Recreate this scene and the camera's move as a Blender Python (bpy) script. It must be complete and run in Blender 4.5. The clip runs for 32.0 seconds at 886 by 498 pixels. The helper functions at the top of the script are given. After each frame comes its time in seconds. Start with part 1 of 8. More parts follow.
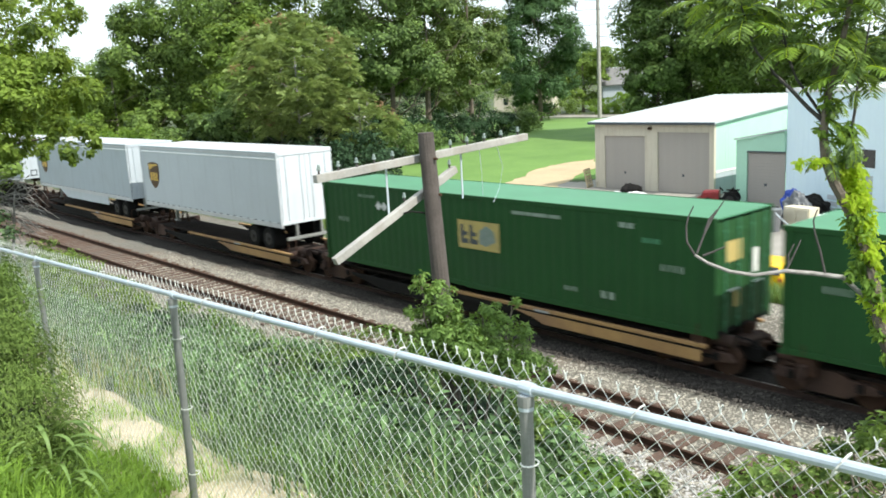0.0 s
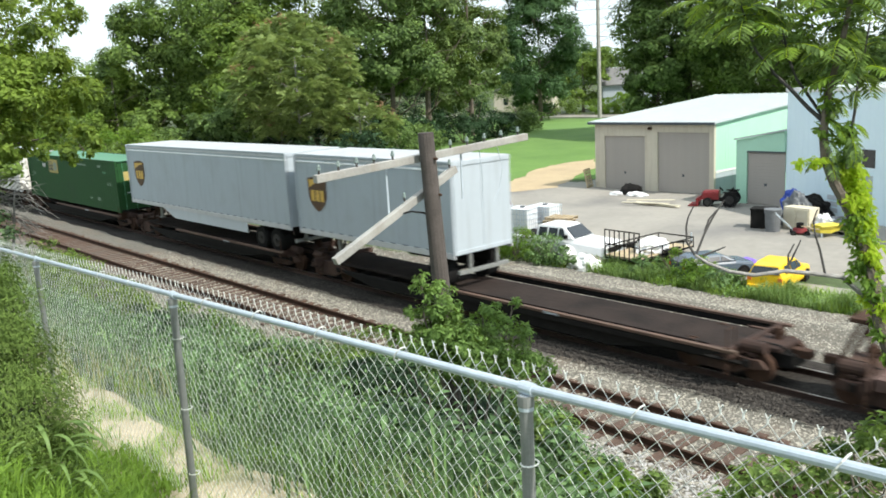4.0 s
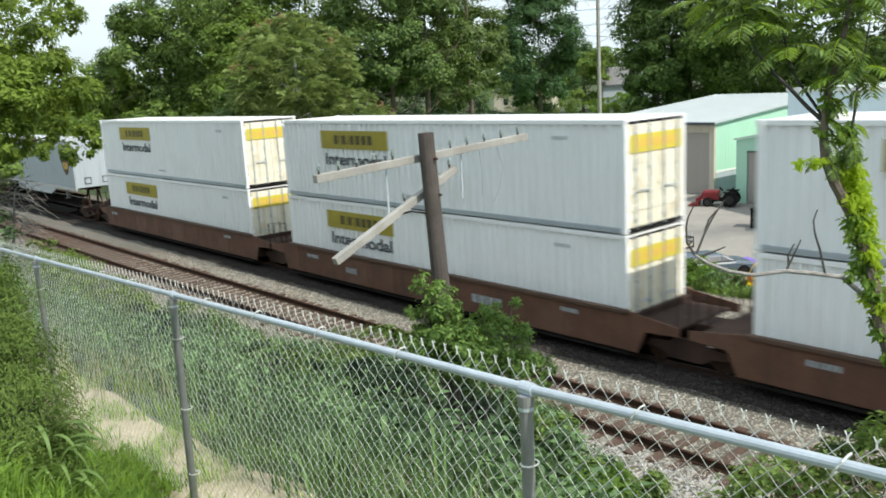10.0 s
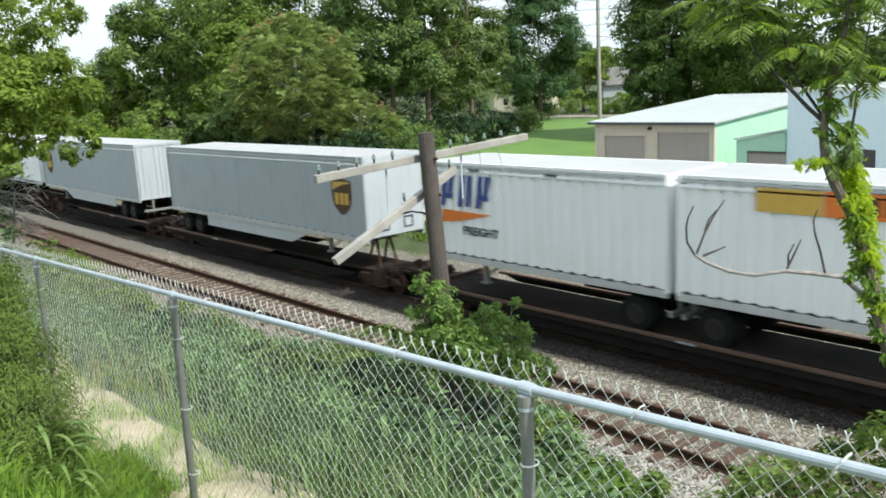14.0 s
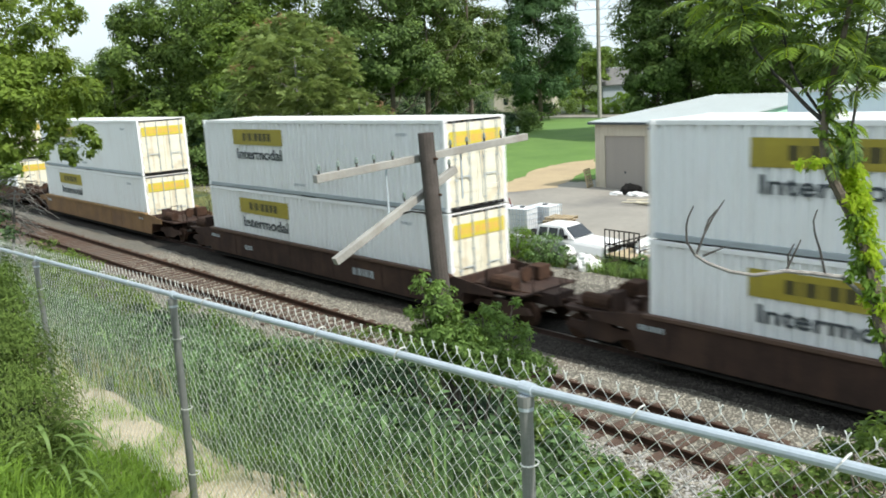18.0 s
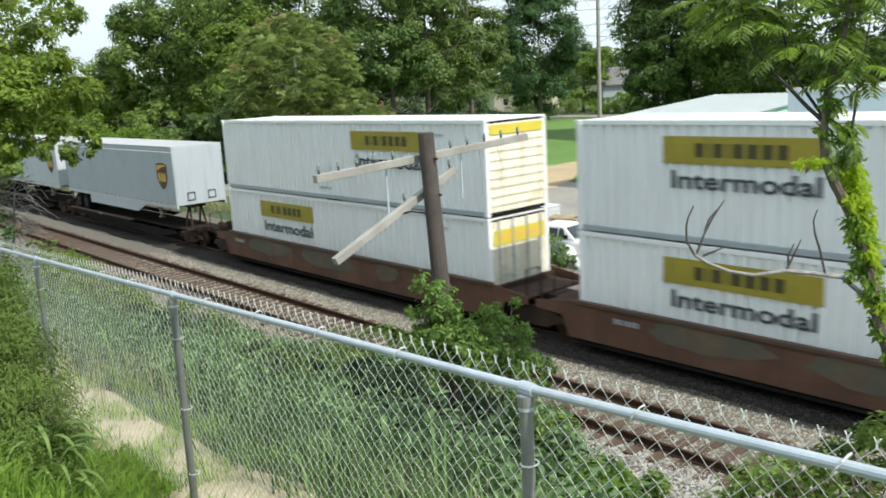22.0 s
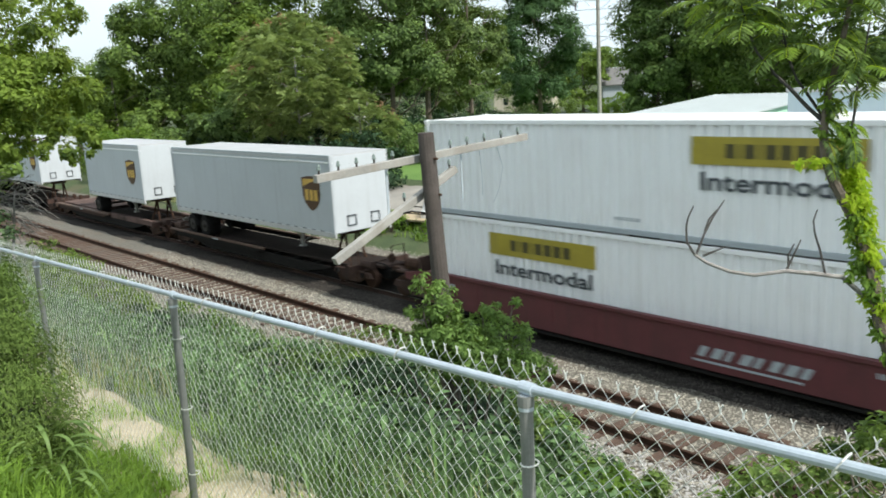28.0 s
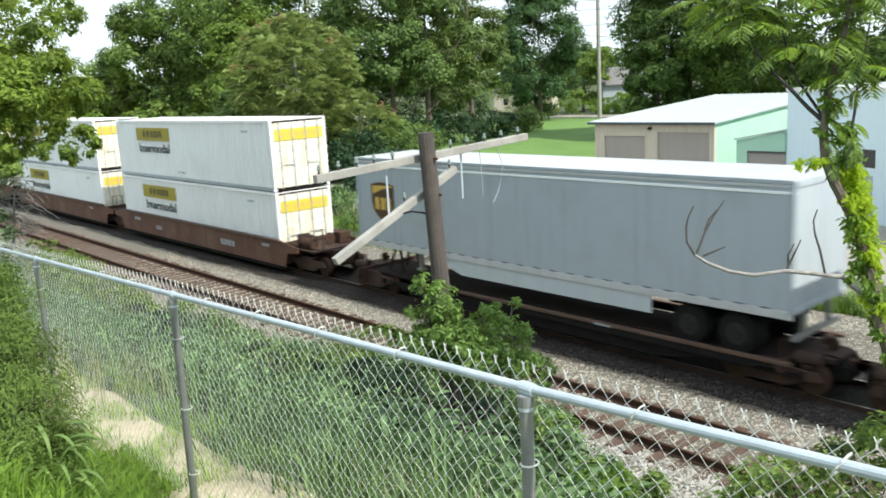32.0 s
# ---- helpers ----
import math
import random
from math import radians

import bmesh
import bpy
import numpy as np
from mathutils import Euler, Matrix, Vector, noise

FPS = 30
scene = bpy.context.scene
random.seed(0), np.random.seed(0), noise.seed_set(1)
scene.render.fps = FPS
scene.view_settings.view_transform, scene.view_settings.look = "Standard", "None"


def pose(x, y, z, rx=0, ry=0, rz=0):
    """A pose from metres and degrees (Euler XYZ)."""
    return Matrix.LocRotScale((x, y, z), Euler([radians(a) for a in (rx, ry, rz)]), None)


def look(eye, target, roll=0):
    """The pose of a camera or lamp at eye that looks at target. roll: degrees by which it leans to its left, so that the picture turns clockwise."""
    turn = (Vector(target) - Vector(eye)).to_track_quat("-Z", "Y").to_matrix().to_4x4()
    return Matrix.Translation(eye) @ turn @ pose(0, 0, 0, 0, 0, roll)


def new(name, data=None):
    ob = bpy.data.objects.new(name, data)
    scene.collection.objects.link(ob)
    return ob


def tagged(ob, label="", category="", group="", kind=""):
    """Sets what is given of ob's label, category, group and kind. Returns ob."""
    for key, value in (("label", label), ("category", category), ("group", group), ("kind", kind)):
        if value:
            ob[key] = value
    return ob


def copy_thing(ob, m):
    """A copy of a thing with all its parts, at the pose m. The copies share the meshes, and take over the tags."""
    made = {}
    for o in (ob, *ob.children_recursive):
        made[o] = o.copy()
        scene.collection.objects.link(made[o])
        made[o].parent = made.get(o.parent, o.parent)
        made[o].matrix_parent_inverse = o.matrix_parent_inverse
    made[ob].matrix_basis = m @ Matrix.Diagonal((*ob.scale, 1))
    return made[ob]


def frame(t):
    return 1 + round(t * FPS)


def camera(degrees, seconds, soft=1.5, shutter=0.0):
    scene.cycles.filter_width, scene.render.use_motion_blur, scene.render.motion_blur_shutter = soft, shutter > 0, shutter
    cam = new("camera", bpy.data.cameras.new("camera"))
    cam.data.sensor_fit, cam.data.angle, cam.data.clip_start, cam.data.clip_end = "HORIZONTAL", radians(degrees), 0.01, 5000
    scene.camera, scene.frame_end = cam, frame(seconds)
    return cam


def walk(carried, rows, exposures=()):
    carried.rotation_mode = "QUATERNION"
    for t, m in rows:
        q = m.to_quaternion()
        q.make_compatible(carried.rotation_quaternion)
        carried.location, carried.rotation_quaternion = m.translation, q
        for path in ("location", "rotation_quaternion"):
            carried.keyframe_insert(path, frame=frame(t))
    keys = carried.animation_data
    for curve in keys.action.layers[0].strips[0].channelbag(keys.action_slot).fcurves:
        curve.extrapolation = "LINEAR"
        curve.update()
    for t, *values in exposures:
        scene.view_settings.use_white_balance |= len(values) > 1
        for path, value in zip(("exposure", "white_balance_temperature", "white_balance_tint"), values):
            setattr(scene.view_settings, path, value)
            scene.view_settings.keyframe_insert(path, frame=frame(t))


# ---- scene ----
# ---------- camera ----------
cam = camera(55.6, 32.0, soft=1.75, shutter=0.22)
EYE = (0.0, -18.5, 7.38)
STAND = look(EYE, (-7.386, -12.056, 5.396), roll=-3.18)
LIGHTER = [(0.0, 0.42), (1.0, 0.3), (2.0, 0.28), (3.0, 0.26), (3.5, 0.18), (6.0, 0.47), (7.0, 0.21), (8.0, 0.33), (9.0, 0.05), (10.0, -0.09), (11.0, -0.11), (12.0, 0.18), (13.0, 0.18), (14.0, 0.07), (17.0, 0.02), (18.0, -0.06), (19.0, -0.03), (20.0, -0.06), (21.0, -0.11), (22.0, -0.07), (23.0, -0.06), (24.0, 0.23), (25.0, 0.15), (28.0, -0.05), (30.0, 0.17), (31.0, 0.17), (32.0, 0.23)]
walk(cam, [(0.0, STAND), (32.0, STAND)], LIGHTER)

# ---------- sky and sun ----------
SUN = Vector((0.70, 0.085, 0.78)).normalized()
world = bpy.data.worlds.new("sky")
scene.world = world
world.use_nodes = True
wn, wl = world.node_tree.nodes, world.node_tree.links
sky = wn.new("ShaderNodeTexSky")
sky.sky_type = "NISHITA"
sky.sun_disc = False
sky.sun_elevation = math.asin(SUN.z)
sky.sun_rotation = math.atan2(SUN.x, SUN.y)
sky.air_density, sky.dust_density, sky.ozone_density = 1.0, 2.2, 1.0
tc = wn.new("ShaderNodeTexCoord")
cl = wn.new("ShaderNodeTexNoise")
cl.inputs["Scale"].default_value, cl.inputs["Detail"].default_value = 2.3, 8.0
ramp = wn.new("ShaderNodeValToRGB")
ramp.color_ramp.elements[0].position, ramp.color_ramp.elements[1].position = 0.30, 0.66
ramp.color_ramp.elements[0].color, ramp.color_ramp.elements[1].color = (0.5, 0.5, 0.5, 1), (1, 1, 1, 1)
mixc = wn.new("ShaderNodeMix")
mixc.data_type = "RGBA"
mixc.inputs[7].default_value = (9.1, 10.4, 11.1, 1)
wl.new(tc.outputs["Generated"], cl.inputs["Vector"])
wl.new(cl.outputs["Fac"], ramp.inputs["Fac"])
wl.new(ramp.outputs["Color"], mixc.inputs[0])
wl.new(sky.outputs["Color"], mixc.inputs[6])
wl.new(mixc.outputs[2], wn["Background"].inputs["Color"])
wn["Background"].inputs["Strength"].default_value = 0.12
sun = new("sun", bpy.data.lights.new("sun", "SUN"))
sun.data.energy, sun.data.angle, sun.data.color = 4.9, radians(0.55), (1.0, 0.96, 0.875)
sun.matrix_world = look(SUN * 100, (0, 0, 0))


# ---------- materials ----------
def shade(name, a, b=None, rough=0.7, metal=0.0, scale=4.0, bump=0.0, bscale=40.0, fine=0.35,
          per=0.0, spec=0.5, streak=None, dirt=None, dirtscale=1.2):
    """Two-tone noisy surface. per: brightness spread between pieces; streak: vertical run marks in that colour; dirt: blotches."""
    m = bpy.data.materials.new(name)
    m.use_nodes = True
    n, l = m.node_tree.nodes, m.node_tree.links
    bs = n["Principled BSDF"]
    b = b or tuple(c * 0.8 for c in a)
    t = n.new("ShaderNodeTexCoord")
    n1 = n.new("ShaderNodeTexNoise")
    n1.inputs["Scale"].default_value, n1.inputs["Detail"].default_value = scale, 6.0
    n2 = n.new("ShaderNodeTexNoise")
    n2.inputs["Scale"].default_value, n2.inputs["Detail"].default_value = scale * 9, 4.0
    l.new(t.outputs["Object"], n1.inputs["Vector"]), l.new(t.outputs["Object"], n2.inputs["Vector"])
    add = n.new("ShaderNodeMix")
    add.inputs[0].default_value = fine
    l.new(n1.outputs["Fac"], add.inputs[2]), l.new(n2.outputs["Fac"], add.inputs[3])
    r = n.new("ShaderNodeValToRGB")
    r.color_ramp.elements[0].position, r.color_ramp.elements[1].position = 0.34, 0.66
    r.color_ramp.elements[0].color, r.color_ramp.elements[1].color = (*b, 1), (*a, 1)
    l.new(add.outputs[0], r.inputs["Fac"])
    out = r.outputs["Color"]

    def over(fac, col):
        nonlocal out
        mx = n.new("ShaderNodeMix")
        mx.data_type = "RGBA"
        mx.inputs[7].default_value = (*col, 1)
        l.new(fac, mx.inputs[0]), l.new(out, mx.inputs[6])
        out = mx.outputs[2]

    def band(vec, sc, lo, hi, top):
        nn = n.new("ShaderNodeTexNoise")
        nn.inputs["Scale"].default_value, nn.inputs["Detail"].default_value = sc, 6.0
        l.new(vec, nn.inputs["Vector"])
        mr = n.new("ShaderNodeMapRange")
        mr.inputs[1].default_value, mr.inputs[2].default_value, mr.inputs[4].default_value = lo, hi, top
        l.new(nn.outputs["Fac"], mr.inputs[0])
        return mr.outputs[0]
    if streak:
        mp = n.new("ShaderNodeMapping")
        mp.inputs["Scale"].default_value = (3.2, 3.2, 0.22)
        l.new(t.outputs["Object"], mp.inputs["Vector"])
        over(band(mp.outputs[0], 1.6, 0.52, 0.8, 0.75), streak)
    if dirt:
        over(band(t.outputs["Object"], dirtscale, 0.52, 0.72, 0.85), dirt)
    if per:
        oi = n.new("ShaderNodeObjectInfo")
        geo = n.new("ShaderNodeNewGeometry")
        sm = n.new("ShaderNodeMath")
        sm.operation = "ADD"
        l.new(oi.outputs["Random"], sm.inputs[0]), l.new(geo.outputs["Random Per Island"], sm.inputs[1])
        mr = n.new("ShaderNodeMapRange")
        mr.inputs[2].default_value, mr.inputs[3].default_value, mr.inputs[4].default_value = 2.0, 1 - per, 1 + per
        l.new(sm.outputs[0], mr.inputs[0])
        hs = n.new("ShaderNodeHueSaturation")
        l.new(mr.outputs[0], hs.inputs["Value"]), l.new(out, hs.inputs["Color"])
        out = hs.outputs["Color"]
    l.new(out, bs.inputs["Base Color"])
    bs.inputs["Roughness"].default_value, bs.inputs["Metallic"].default_value = rough, metal
    bs.inputs["Specular IOR Level"].default_value = spec
    if bump:
        n3 = n.new("ShaderNodeTexNoise")
        n3.inputs["Scale"].default_value, n3.inputs["Detail"].default_value = bscale, 5.0
        l.new(t.outputs["Object"], n3.inputs["Vector"])
        bp = n.new("ShaderNodeBump")
        bp.inputs["Strength"].default_value, bp.inputs["Distance"].default_value = bump, 0.02
        l.new(n3.outputs["Fac"], bp.inputs["Height"])
        l.new(bp.outputs["Normal"], bs.inputs["Normal"])
    return m


def leafy(name, a, b, through_col, rough=0.55, amount=0.38, gloss=0.14):
    """Leaf surface: colour varies leaf by leaf, and some light comes through."""
    m = bpy.data.materials.new(name)
    m.use_nodes = True
    n, l = m.node_tree.nodes, m.node_tree.links
    bs = n["Principled BSDF"]
    geo = n.new("ShaderNodeNewGeometry")
    t = n.new("ShaderNodeTexCoord")
    n1 = n.new("ShaderNodeTexNoise")
    n1.inputs["Scale"].default_value = 0.7
    l.new(t.outputs["Object"], n1.inputs["Vector"])
    mx0 = n.new("ShaderNodeMix")
    mx0.inputs[0].default_value = 0.62
    l.new(geo.outputs["Random Per Island"], mx0.inputs[2]), l.new(n1.outputs["Fac"], mx0.inputs[3])
    r = n.new("ShaderNodeValToRGB")
    r.color_ramp.elements[0].position, r.color_ramp.elements[1].position = 0.28, 0.72
    r.color_ramp.elements[0].color, r.color_ramp.elements[1].color = (*(0.75 * q for q in b), 1), (*a, 1)
    l.new(mx0.outputs[0], r.inputs["Fac"])
    l.new(r.outputs["Color"], bs.inputs["Base Color"])
    bs.inputs["Roughness"].default_value = rough
    bs.inputs["Specular IOR Level"].default_value = gloss
    tr = n.new("ShaderNodeBsdfTranslucent")
    tr.inputs["Color"].default_value = (*through_col, 1)
    ms = n.new("ShaderNodeMixShader")
    ms.inputs[0].default_value = amount
    l.new(bs.outputs[0], ms.inputs[1]), l.new(tr.outputs[0], ms.inputs[2])
    l.new(ms.outputs[0], n["Material Output"].inputs["Surface"])
    return m


M = {}
M["grass"] = shade("ground_grass", (0.07, 0.10, 0.035), (0.035, 0.055, 0.02), 0.9, scale=0.9, bump=0.6, bscale=14, dirt=(0.11, 0.095, 0.055), dirtscale=0.25)
M["lawn"] = shade("mown_lawn", (0.13, 0.24, 0.05), (0.09, 0.18, 0.035), 0.9, scale=0.25, bump=0.4, bscale=20)
M["sand"] = shade("dry_sand", (0.49, 0.42, 0.30), (0.32, 0.27, 0.185), 0.95, scale=3, bump=0.6, bscale=30, dirt=(0.20, 0.20, 0.09), dirtscale=2.5)
M["dirt"] = shade("dirt_track", (0.46, 0.36, 0.22), (0.36, 0.28, 0.18), 0.95, scale=0.6, bump=0.3)
M["yard"] = shade("worn_yard", (0.31, 0.29, 0.255), (0.23, 0.217, 0.192), 0.9, scale=0.35, bump=0.25, bscale=25, dirt=(0.15, 0.145, 0.14), dirtscale=0.22)
M["ballast"] = shade("ballast", (0.19, 0.178, 0.148), (0.075, 0.07, 0.058), 0.95, scale=9, bump=1.0, bscale=26, fine=0.5, dirt=(0.16, 0.13, 0.10), dirtscale=0.6)
M["stone"] = shade("ballast_stone", (0.40, 0.375, 0.31), (0.21, 0.197, 0.165), 0.9, scale=6, per=0.5)
M["stone_pale"] = shade("pale_ballast_stone", (0.38, 0.375, 0.36), (0.22, 0.215, 0.205), 0.9, scale=6, per=0.45)
M["rust"] = shade("rusty_steel", (0.075, 0.042, 0.028), (0.04, 0.024, 0.018), 0.9, spec=0.15, scale=6, bump=0.4)
M["railtop"] = shade("worn_rail", (0.42, 0.40, 0.38), (0.25, 0.2, 0.17), 0.35, metal=0.9, scale=3)
M["tie"] = shade("creosoted_tie", (0.115, 0.069, 0.048), (0.058, 0.039, 0.03), 0.95, scale=5, bump=0.8, bscale=22, per=0.35)
M["galv"] = shade("galvanised_steel", (0.55, 0.62, 0.68), (0.44, 0.50, 0.55), 0.38, metal=0.35, scale=8)
M["wire"] = shade("fence_wire", (0.74, 0.75, 0.71), (0.54, 0.56, 0.53), 0.45, metal=0.15, scale=10)
M["oldwood"] = shade("weathered_wood", (0.37, 0.362, 0.335), (0.24, 0.235, 0.22), 0.9, scale=3, bump=0.25, bscale=45, streak=(0.26, 0.23, 0.19))
M["polewood"] = shade("dark_pole_wood", (0.095, 0.08, 0.072), (0.055, 0.046, 0.041), 0.9, scale=6, bump=0.35, bscale=60, streak=(0.055, 0.045, 0.036))
M["bark"] = shade("bark", (0.17, 0.14, 0.11), (0.09, 0.075, 0.06), 0.95, scale=8, bump=0.9, bscale=35)
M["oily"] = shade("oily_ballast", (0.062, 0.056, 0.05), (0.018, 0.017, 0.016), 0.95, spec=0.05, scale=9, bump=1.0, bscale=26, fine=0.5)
M["deadwood"] = shade("dead_branch", (0.36, 0.345, 0.325), (0.17, 0.16, 0.15), 0.9, scale=14, bump=0.5)
M["darktwig"] = shade("dark_twig", (0.075, 0.07, 0.066), (0.04, 0.037, 0.034), 0.9, scale=14, bump=0.5)
M["tan"] = shade("tan_siding", (0.58, 0.53, 0.43), (0.53, 0.48, 0.39), 0.6, scale=1.0, streak=(0.40, 0.35, 0.27))
M["mint"] = shade("mint_siding", (0.40, 0.67, 0.51), (0.37, 0.62, 0.47), 0.55, scale=0.8)
M["sky_blue"] = shade("pale_blue_siding", (0.72, 0.86, 0.92), (0.68, 0.82, 0.89), 0.55, scale=0.7, streak=(0.63, 0.77, 0.85))
M["whiteroof"] = shade("white_metal_roof", (0.48, 0.53, 0.54), (0.43, 0.475, 0.485), 0.45, scale=0.8, streak=(0.40, 0.44, 0.45))
M["door_grey"] = shade("grey_beige_door", (0.38, 0.345, 0.31), (0.34, 0.31, 0.28), 0.6, scale=2)
M["white"] = shade("white_paint", (0.80, 0.80, 0.79), (0.70, 0.70, 0.69), 0.45, scale=1.2, streak=(0.55, 0.53, 0.50))
M["boxwhite"] = shade("container_white", (0.93, 0.95, 0.96), (0.91, 0.93, 0.94), 0.5, scale=0.9, streak=(0.83, 0.83, 0.82), dirt=(0.87, 0.87, 0.87), dirtscale=0.7, per=0.05, spec=0.5)
M["dirtywhite"] = shade("stained_white", (0.74, 0.73, 0.70), (0.62, 0.61, 0.58), 0.55, scale=1.0, streak=(0.44, 0.38, 0.31), dirt=(0.58, 0.54, 0.48), dirtscale=0.8)
M["trailergrey"] = shade("trailer_grey", (0.415, 0.465, 0.50), (0.385, 0.435, 0.47), 0.55, scale=0.5, streak=(0.31, 0.335, 0.355), dirt=(0.34, 0.37, 0.39), dirtscale=0.5, spec=0.18)
M["trailerwhite"] = shade("trailer_white", (0.52, 0.565, 0.595), (0.48, 0.52, 0.55), 0.6, scale=0.6, streak=(0.43, 0.46, 0.48), spec=0.2)
M["railwhite"] = shade("pale_aluminium", (0.58, 0.59, 0.60), (0.50, 0.51, 0.52), 0.5, metal=0.1, scale=2, streak=(0.42, 0.42, 0.42))
M["aluroof"] = shade("aluminium_roof", (0.50, 0.51, 0.52), (0.42, 0.43, 0.44), 0.5, metal=0.2, scale=0.6)
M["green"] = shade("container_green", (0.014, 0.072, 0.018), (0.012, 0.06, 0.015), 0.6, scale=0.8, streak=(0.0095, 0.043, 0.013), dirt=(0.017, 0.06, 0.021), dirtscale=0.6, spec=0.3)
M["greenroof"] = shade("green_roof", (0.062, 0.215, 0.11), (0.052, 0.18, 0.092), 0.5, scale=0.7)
M["brown"] = shade("boxcar_brown", (0.155, 0.073, 0.044), (0.09, 0.045, 0.031), 0.75, scale=1.5, streak=(0.065, 0.038, 0.03), dirt=(0.17, 0.10, 0.068), dirtscale=0.5, bump=0.2)
M["maroon"] = shade("maroon_steel", (0.13, 0.035, 0.04), (0.095, 0.028, 0.032), 0.6, scale=1.2, streak=(0.07, 0.03, 0.03), bump=0.15)
M["darkbrown"] = shade("dark_brown_steel", (0.062, 0.039, 0.032), (0.036, 0.025, 0.022), 0.8, scale=1.5, streak=(0.08, 0.047, 0.034), dirt=(0.09, 0.056, 0.042), dirtscale=0.6, bump=0.2, spec=0.15)
M["yellow_car"] = shade("railcar_yellow", (0.37, 0.225, 0.085), (0.26, 0.15, 0.06), 0.65, scale=1.3, streak=(0.20, 0.11, 0.06), dirt=(0.22, 0.13, 0.075), dirtscale=0.7, bump=0.2)
# Dark steel deck, blackened further to put the load's shade into its colour.
M["darkdeck"] = shade("shade_dark_deck", (0.04, 0.03, 0.026), (0.018, 0.015, 0.014), 0.9, scale=1.0, bump=0.3, spec=0.1)
# Darker copy of railcar_yellow for well sides, below a chord coloured as sunlit.
M["yellow_well"] = shade("weathered_yellow_steel", (0.26, 0.145, 0.06), (0.17, 0.095, 0.042), 0.7, scale=1.3, streak=(0.14, 0.075, 0.04), dirt=(0.15, 0.085, 0.05), dirtscale=0.6, bump=0.2)
M["deck"] = shade("rusty_deck", (0.15, 0.10, 0.088), (0.09, 0.06, 0.052), 0.9, scale=1.0, dirt=(0.035, 0.027, 0.024), dirtscale=0.8, bump=0.3, spec=0.15)
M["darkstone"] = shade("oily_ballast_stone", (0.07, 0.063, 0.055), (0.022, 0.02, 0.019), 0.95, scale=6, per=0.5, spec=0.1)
M["doorcream"] = shade("stained_cream_door", (0.80, 0.78, 0.66), (0.70, 0.67, 0.53), 0.55, scale=1.4, streak=(0.44, 0.33, 0.19), dirt=(0.55, 0.46, 0.30), dirtscale=1.6)
M["black"] = shade("black_steel", (0.018, 0.017, 0.016), (0.009, 0.0085, 0.008), 0.8, scale=4, spec=0.12)
M["postgalv"] = shade("dull_galvanised_post", (0.30, 0.31, 0.30), (0.22, 0.23, 0.22), 0.5, metal=0.3, scale=9, streak=(0.17, 0.17, 0.15))
M["tyre"] = shade("tyre_rubber", (0.016, 0.016, 0.016), (0.01, 0.01, 0.01), 0.92, scale=10, spec=0.12)
M["rim"] = shade("wheel_rim", (0.05, 0.05, 0.05), (0.02, 0.02, 0.02), 0.5, metal=0.6, scale=6)
M["logo_yellow"] = shade("panel_yellow", (0.64, 0.53, 0.06), (0.54, 0.44, 0.05), 0.5, scale=1.5)
M["faded_yellow"] = shade("faded_yellow_panel", (0.46, 0.36, 0.12), (0.36, 0.29, 0.11), 0.55, scale=2)
M["faintink"] = shade("faded_white_marking", (0.26, 0.33, 0.27), (0.16, 0.22, 0.17), 0.6, scale=3)
M["logo_brown"] = shade("shield_brown", (0.10, 0.05, 0.025), (0.08, 0.04, 0.02), 0.5, scale=3)
M["logo_gold"] = shade("shield_gold", (0.70, 0.45, 0.10), (0.6, 0.38, 0.08), 0.5, scale=3)
M["olive"] = shade("olive_yellow", (0.42, 0.345, 0.045), (0.33, 0.27, 0.035), 0.55, scale=1.1, streak=(0.27, 0.23, 0.06))
M["sill"] = shade("rusty_sill", (0.125, 0.072, 0.05), (0.065, 0.04, 0.03), 0.75, scale=2.0, dirt=(0.09, 0.06, 0.04), dirtscale=1.5)
M["oliveink"] = shade("dark_olive_marking", (0.085, 0.075, 0.025), (0.065, 0.058, 0.02), 0.6, scale=3)
M["ink"] = shade("dark_marking", (0.06, 0.075, 0.085), (0.05, 0.06, 0.07), 0.6, scale=3)
M["inkblue"] = shade("blue_marking", (0.06, 0.09, 0.30), (0.05, 0.08, 0.26), 0.5, scale=3)
M["orange"] = shade("orange_marking", (0.80, 0.22, 0.04), (0.72, 0.19, 0.035), 0.5, scale=2)
M["amber"] = shade("amber_panel", (0.62, 0.30, 0.06), (0.52, 0.24, 0.05), 0.5, scale=2)
M["whiteink"] = shade("white_marking", (0.72, 0.72, 0.70), (0.60, 0.60, 0.58), 0.6, scale=3)
M["glass"] = shade("car_glass", (0.02, 0.025, 0.03), (0.015, 0.02, 0.025), 0.08, scale=2, spec=0.8)
M["shingle"] = shade("roof_shingle", (0.20, 0.20, 0.20), (0.14, 0.14, 0.14), 0.9, scale=2)
M["porcelain"] = shade("glass_insulator", (0.22, 0.27, 0.25), (0.15, 0.20, 0.18), 0.3, scale=9)
M["leaf_mid"] = leafy("leaves_mid_green", (0.20, 0.30, 0.072), (0.018, 0.041, 0.012), (0.27, 0.385, 0.07), amount=0.29)
M["leaf_dark"] = leafy("leaves_dark_green", (0.185, 0.285, 0.085), (0.016, 0.038, 0.013), (0.215, 0.32, 0.07), amount=0.28)
M["leaf_bright"] = leafy("leaves_bright_green", (0.17, 0.28, 0.045), (0.055, 0.125, 0.022), (0.28, 0.42, 0.05), amount=0.42)
M["leaf_lime"] = leafy("leaves_lime", (0.44, 0.56, 0.05), (0.20, 0.33, 0.03), (0.68, 0.82, 0.09), amount=0.58)
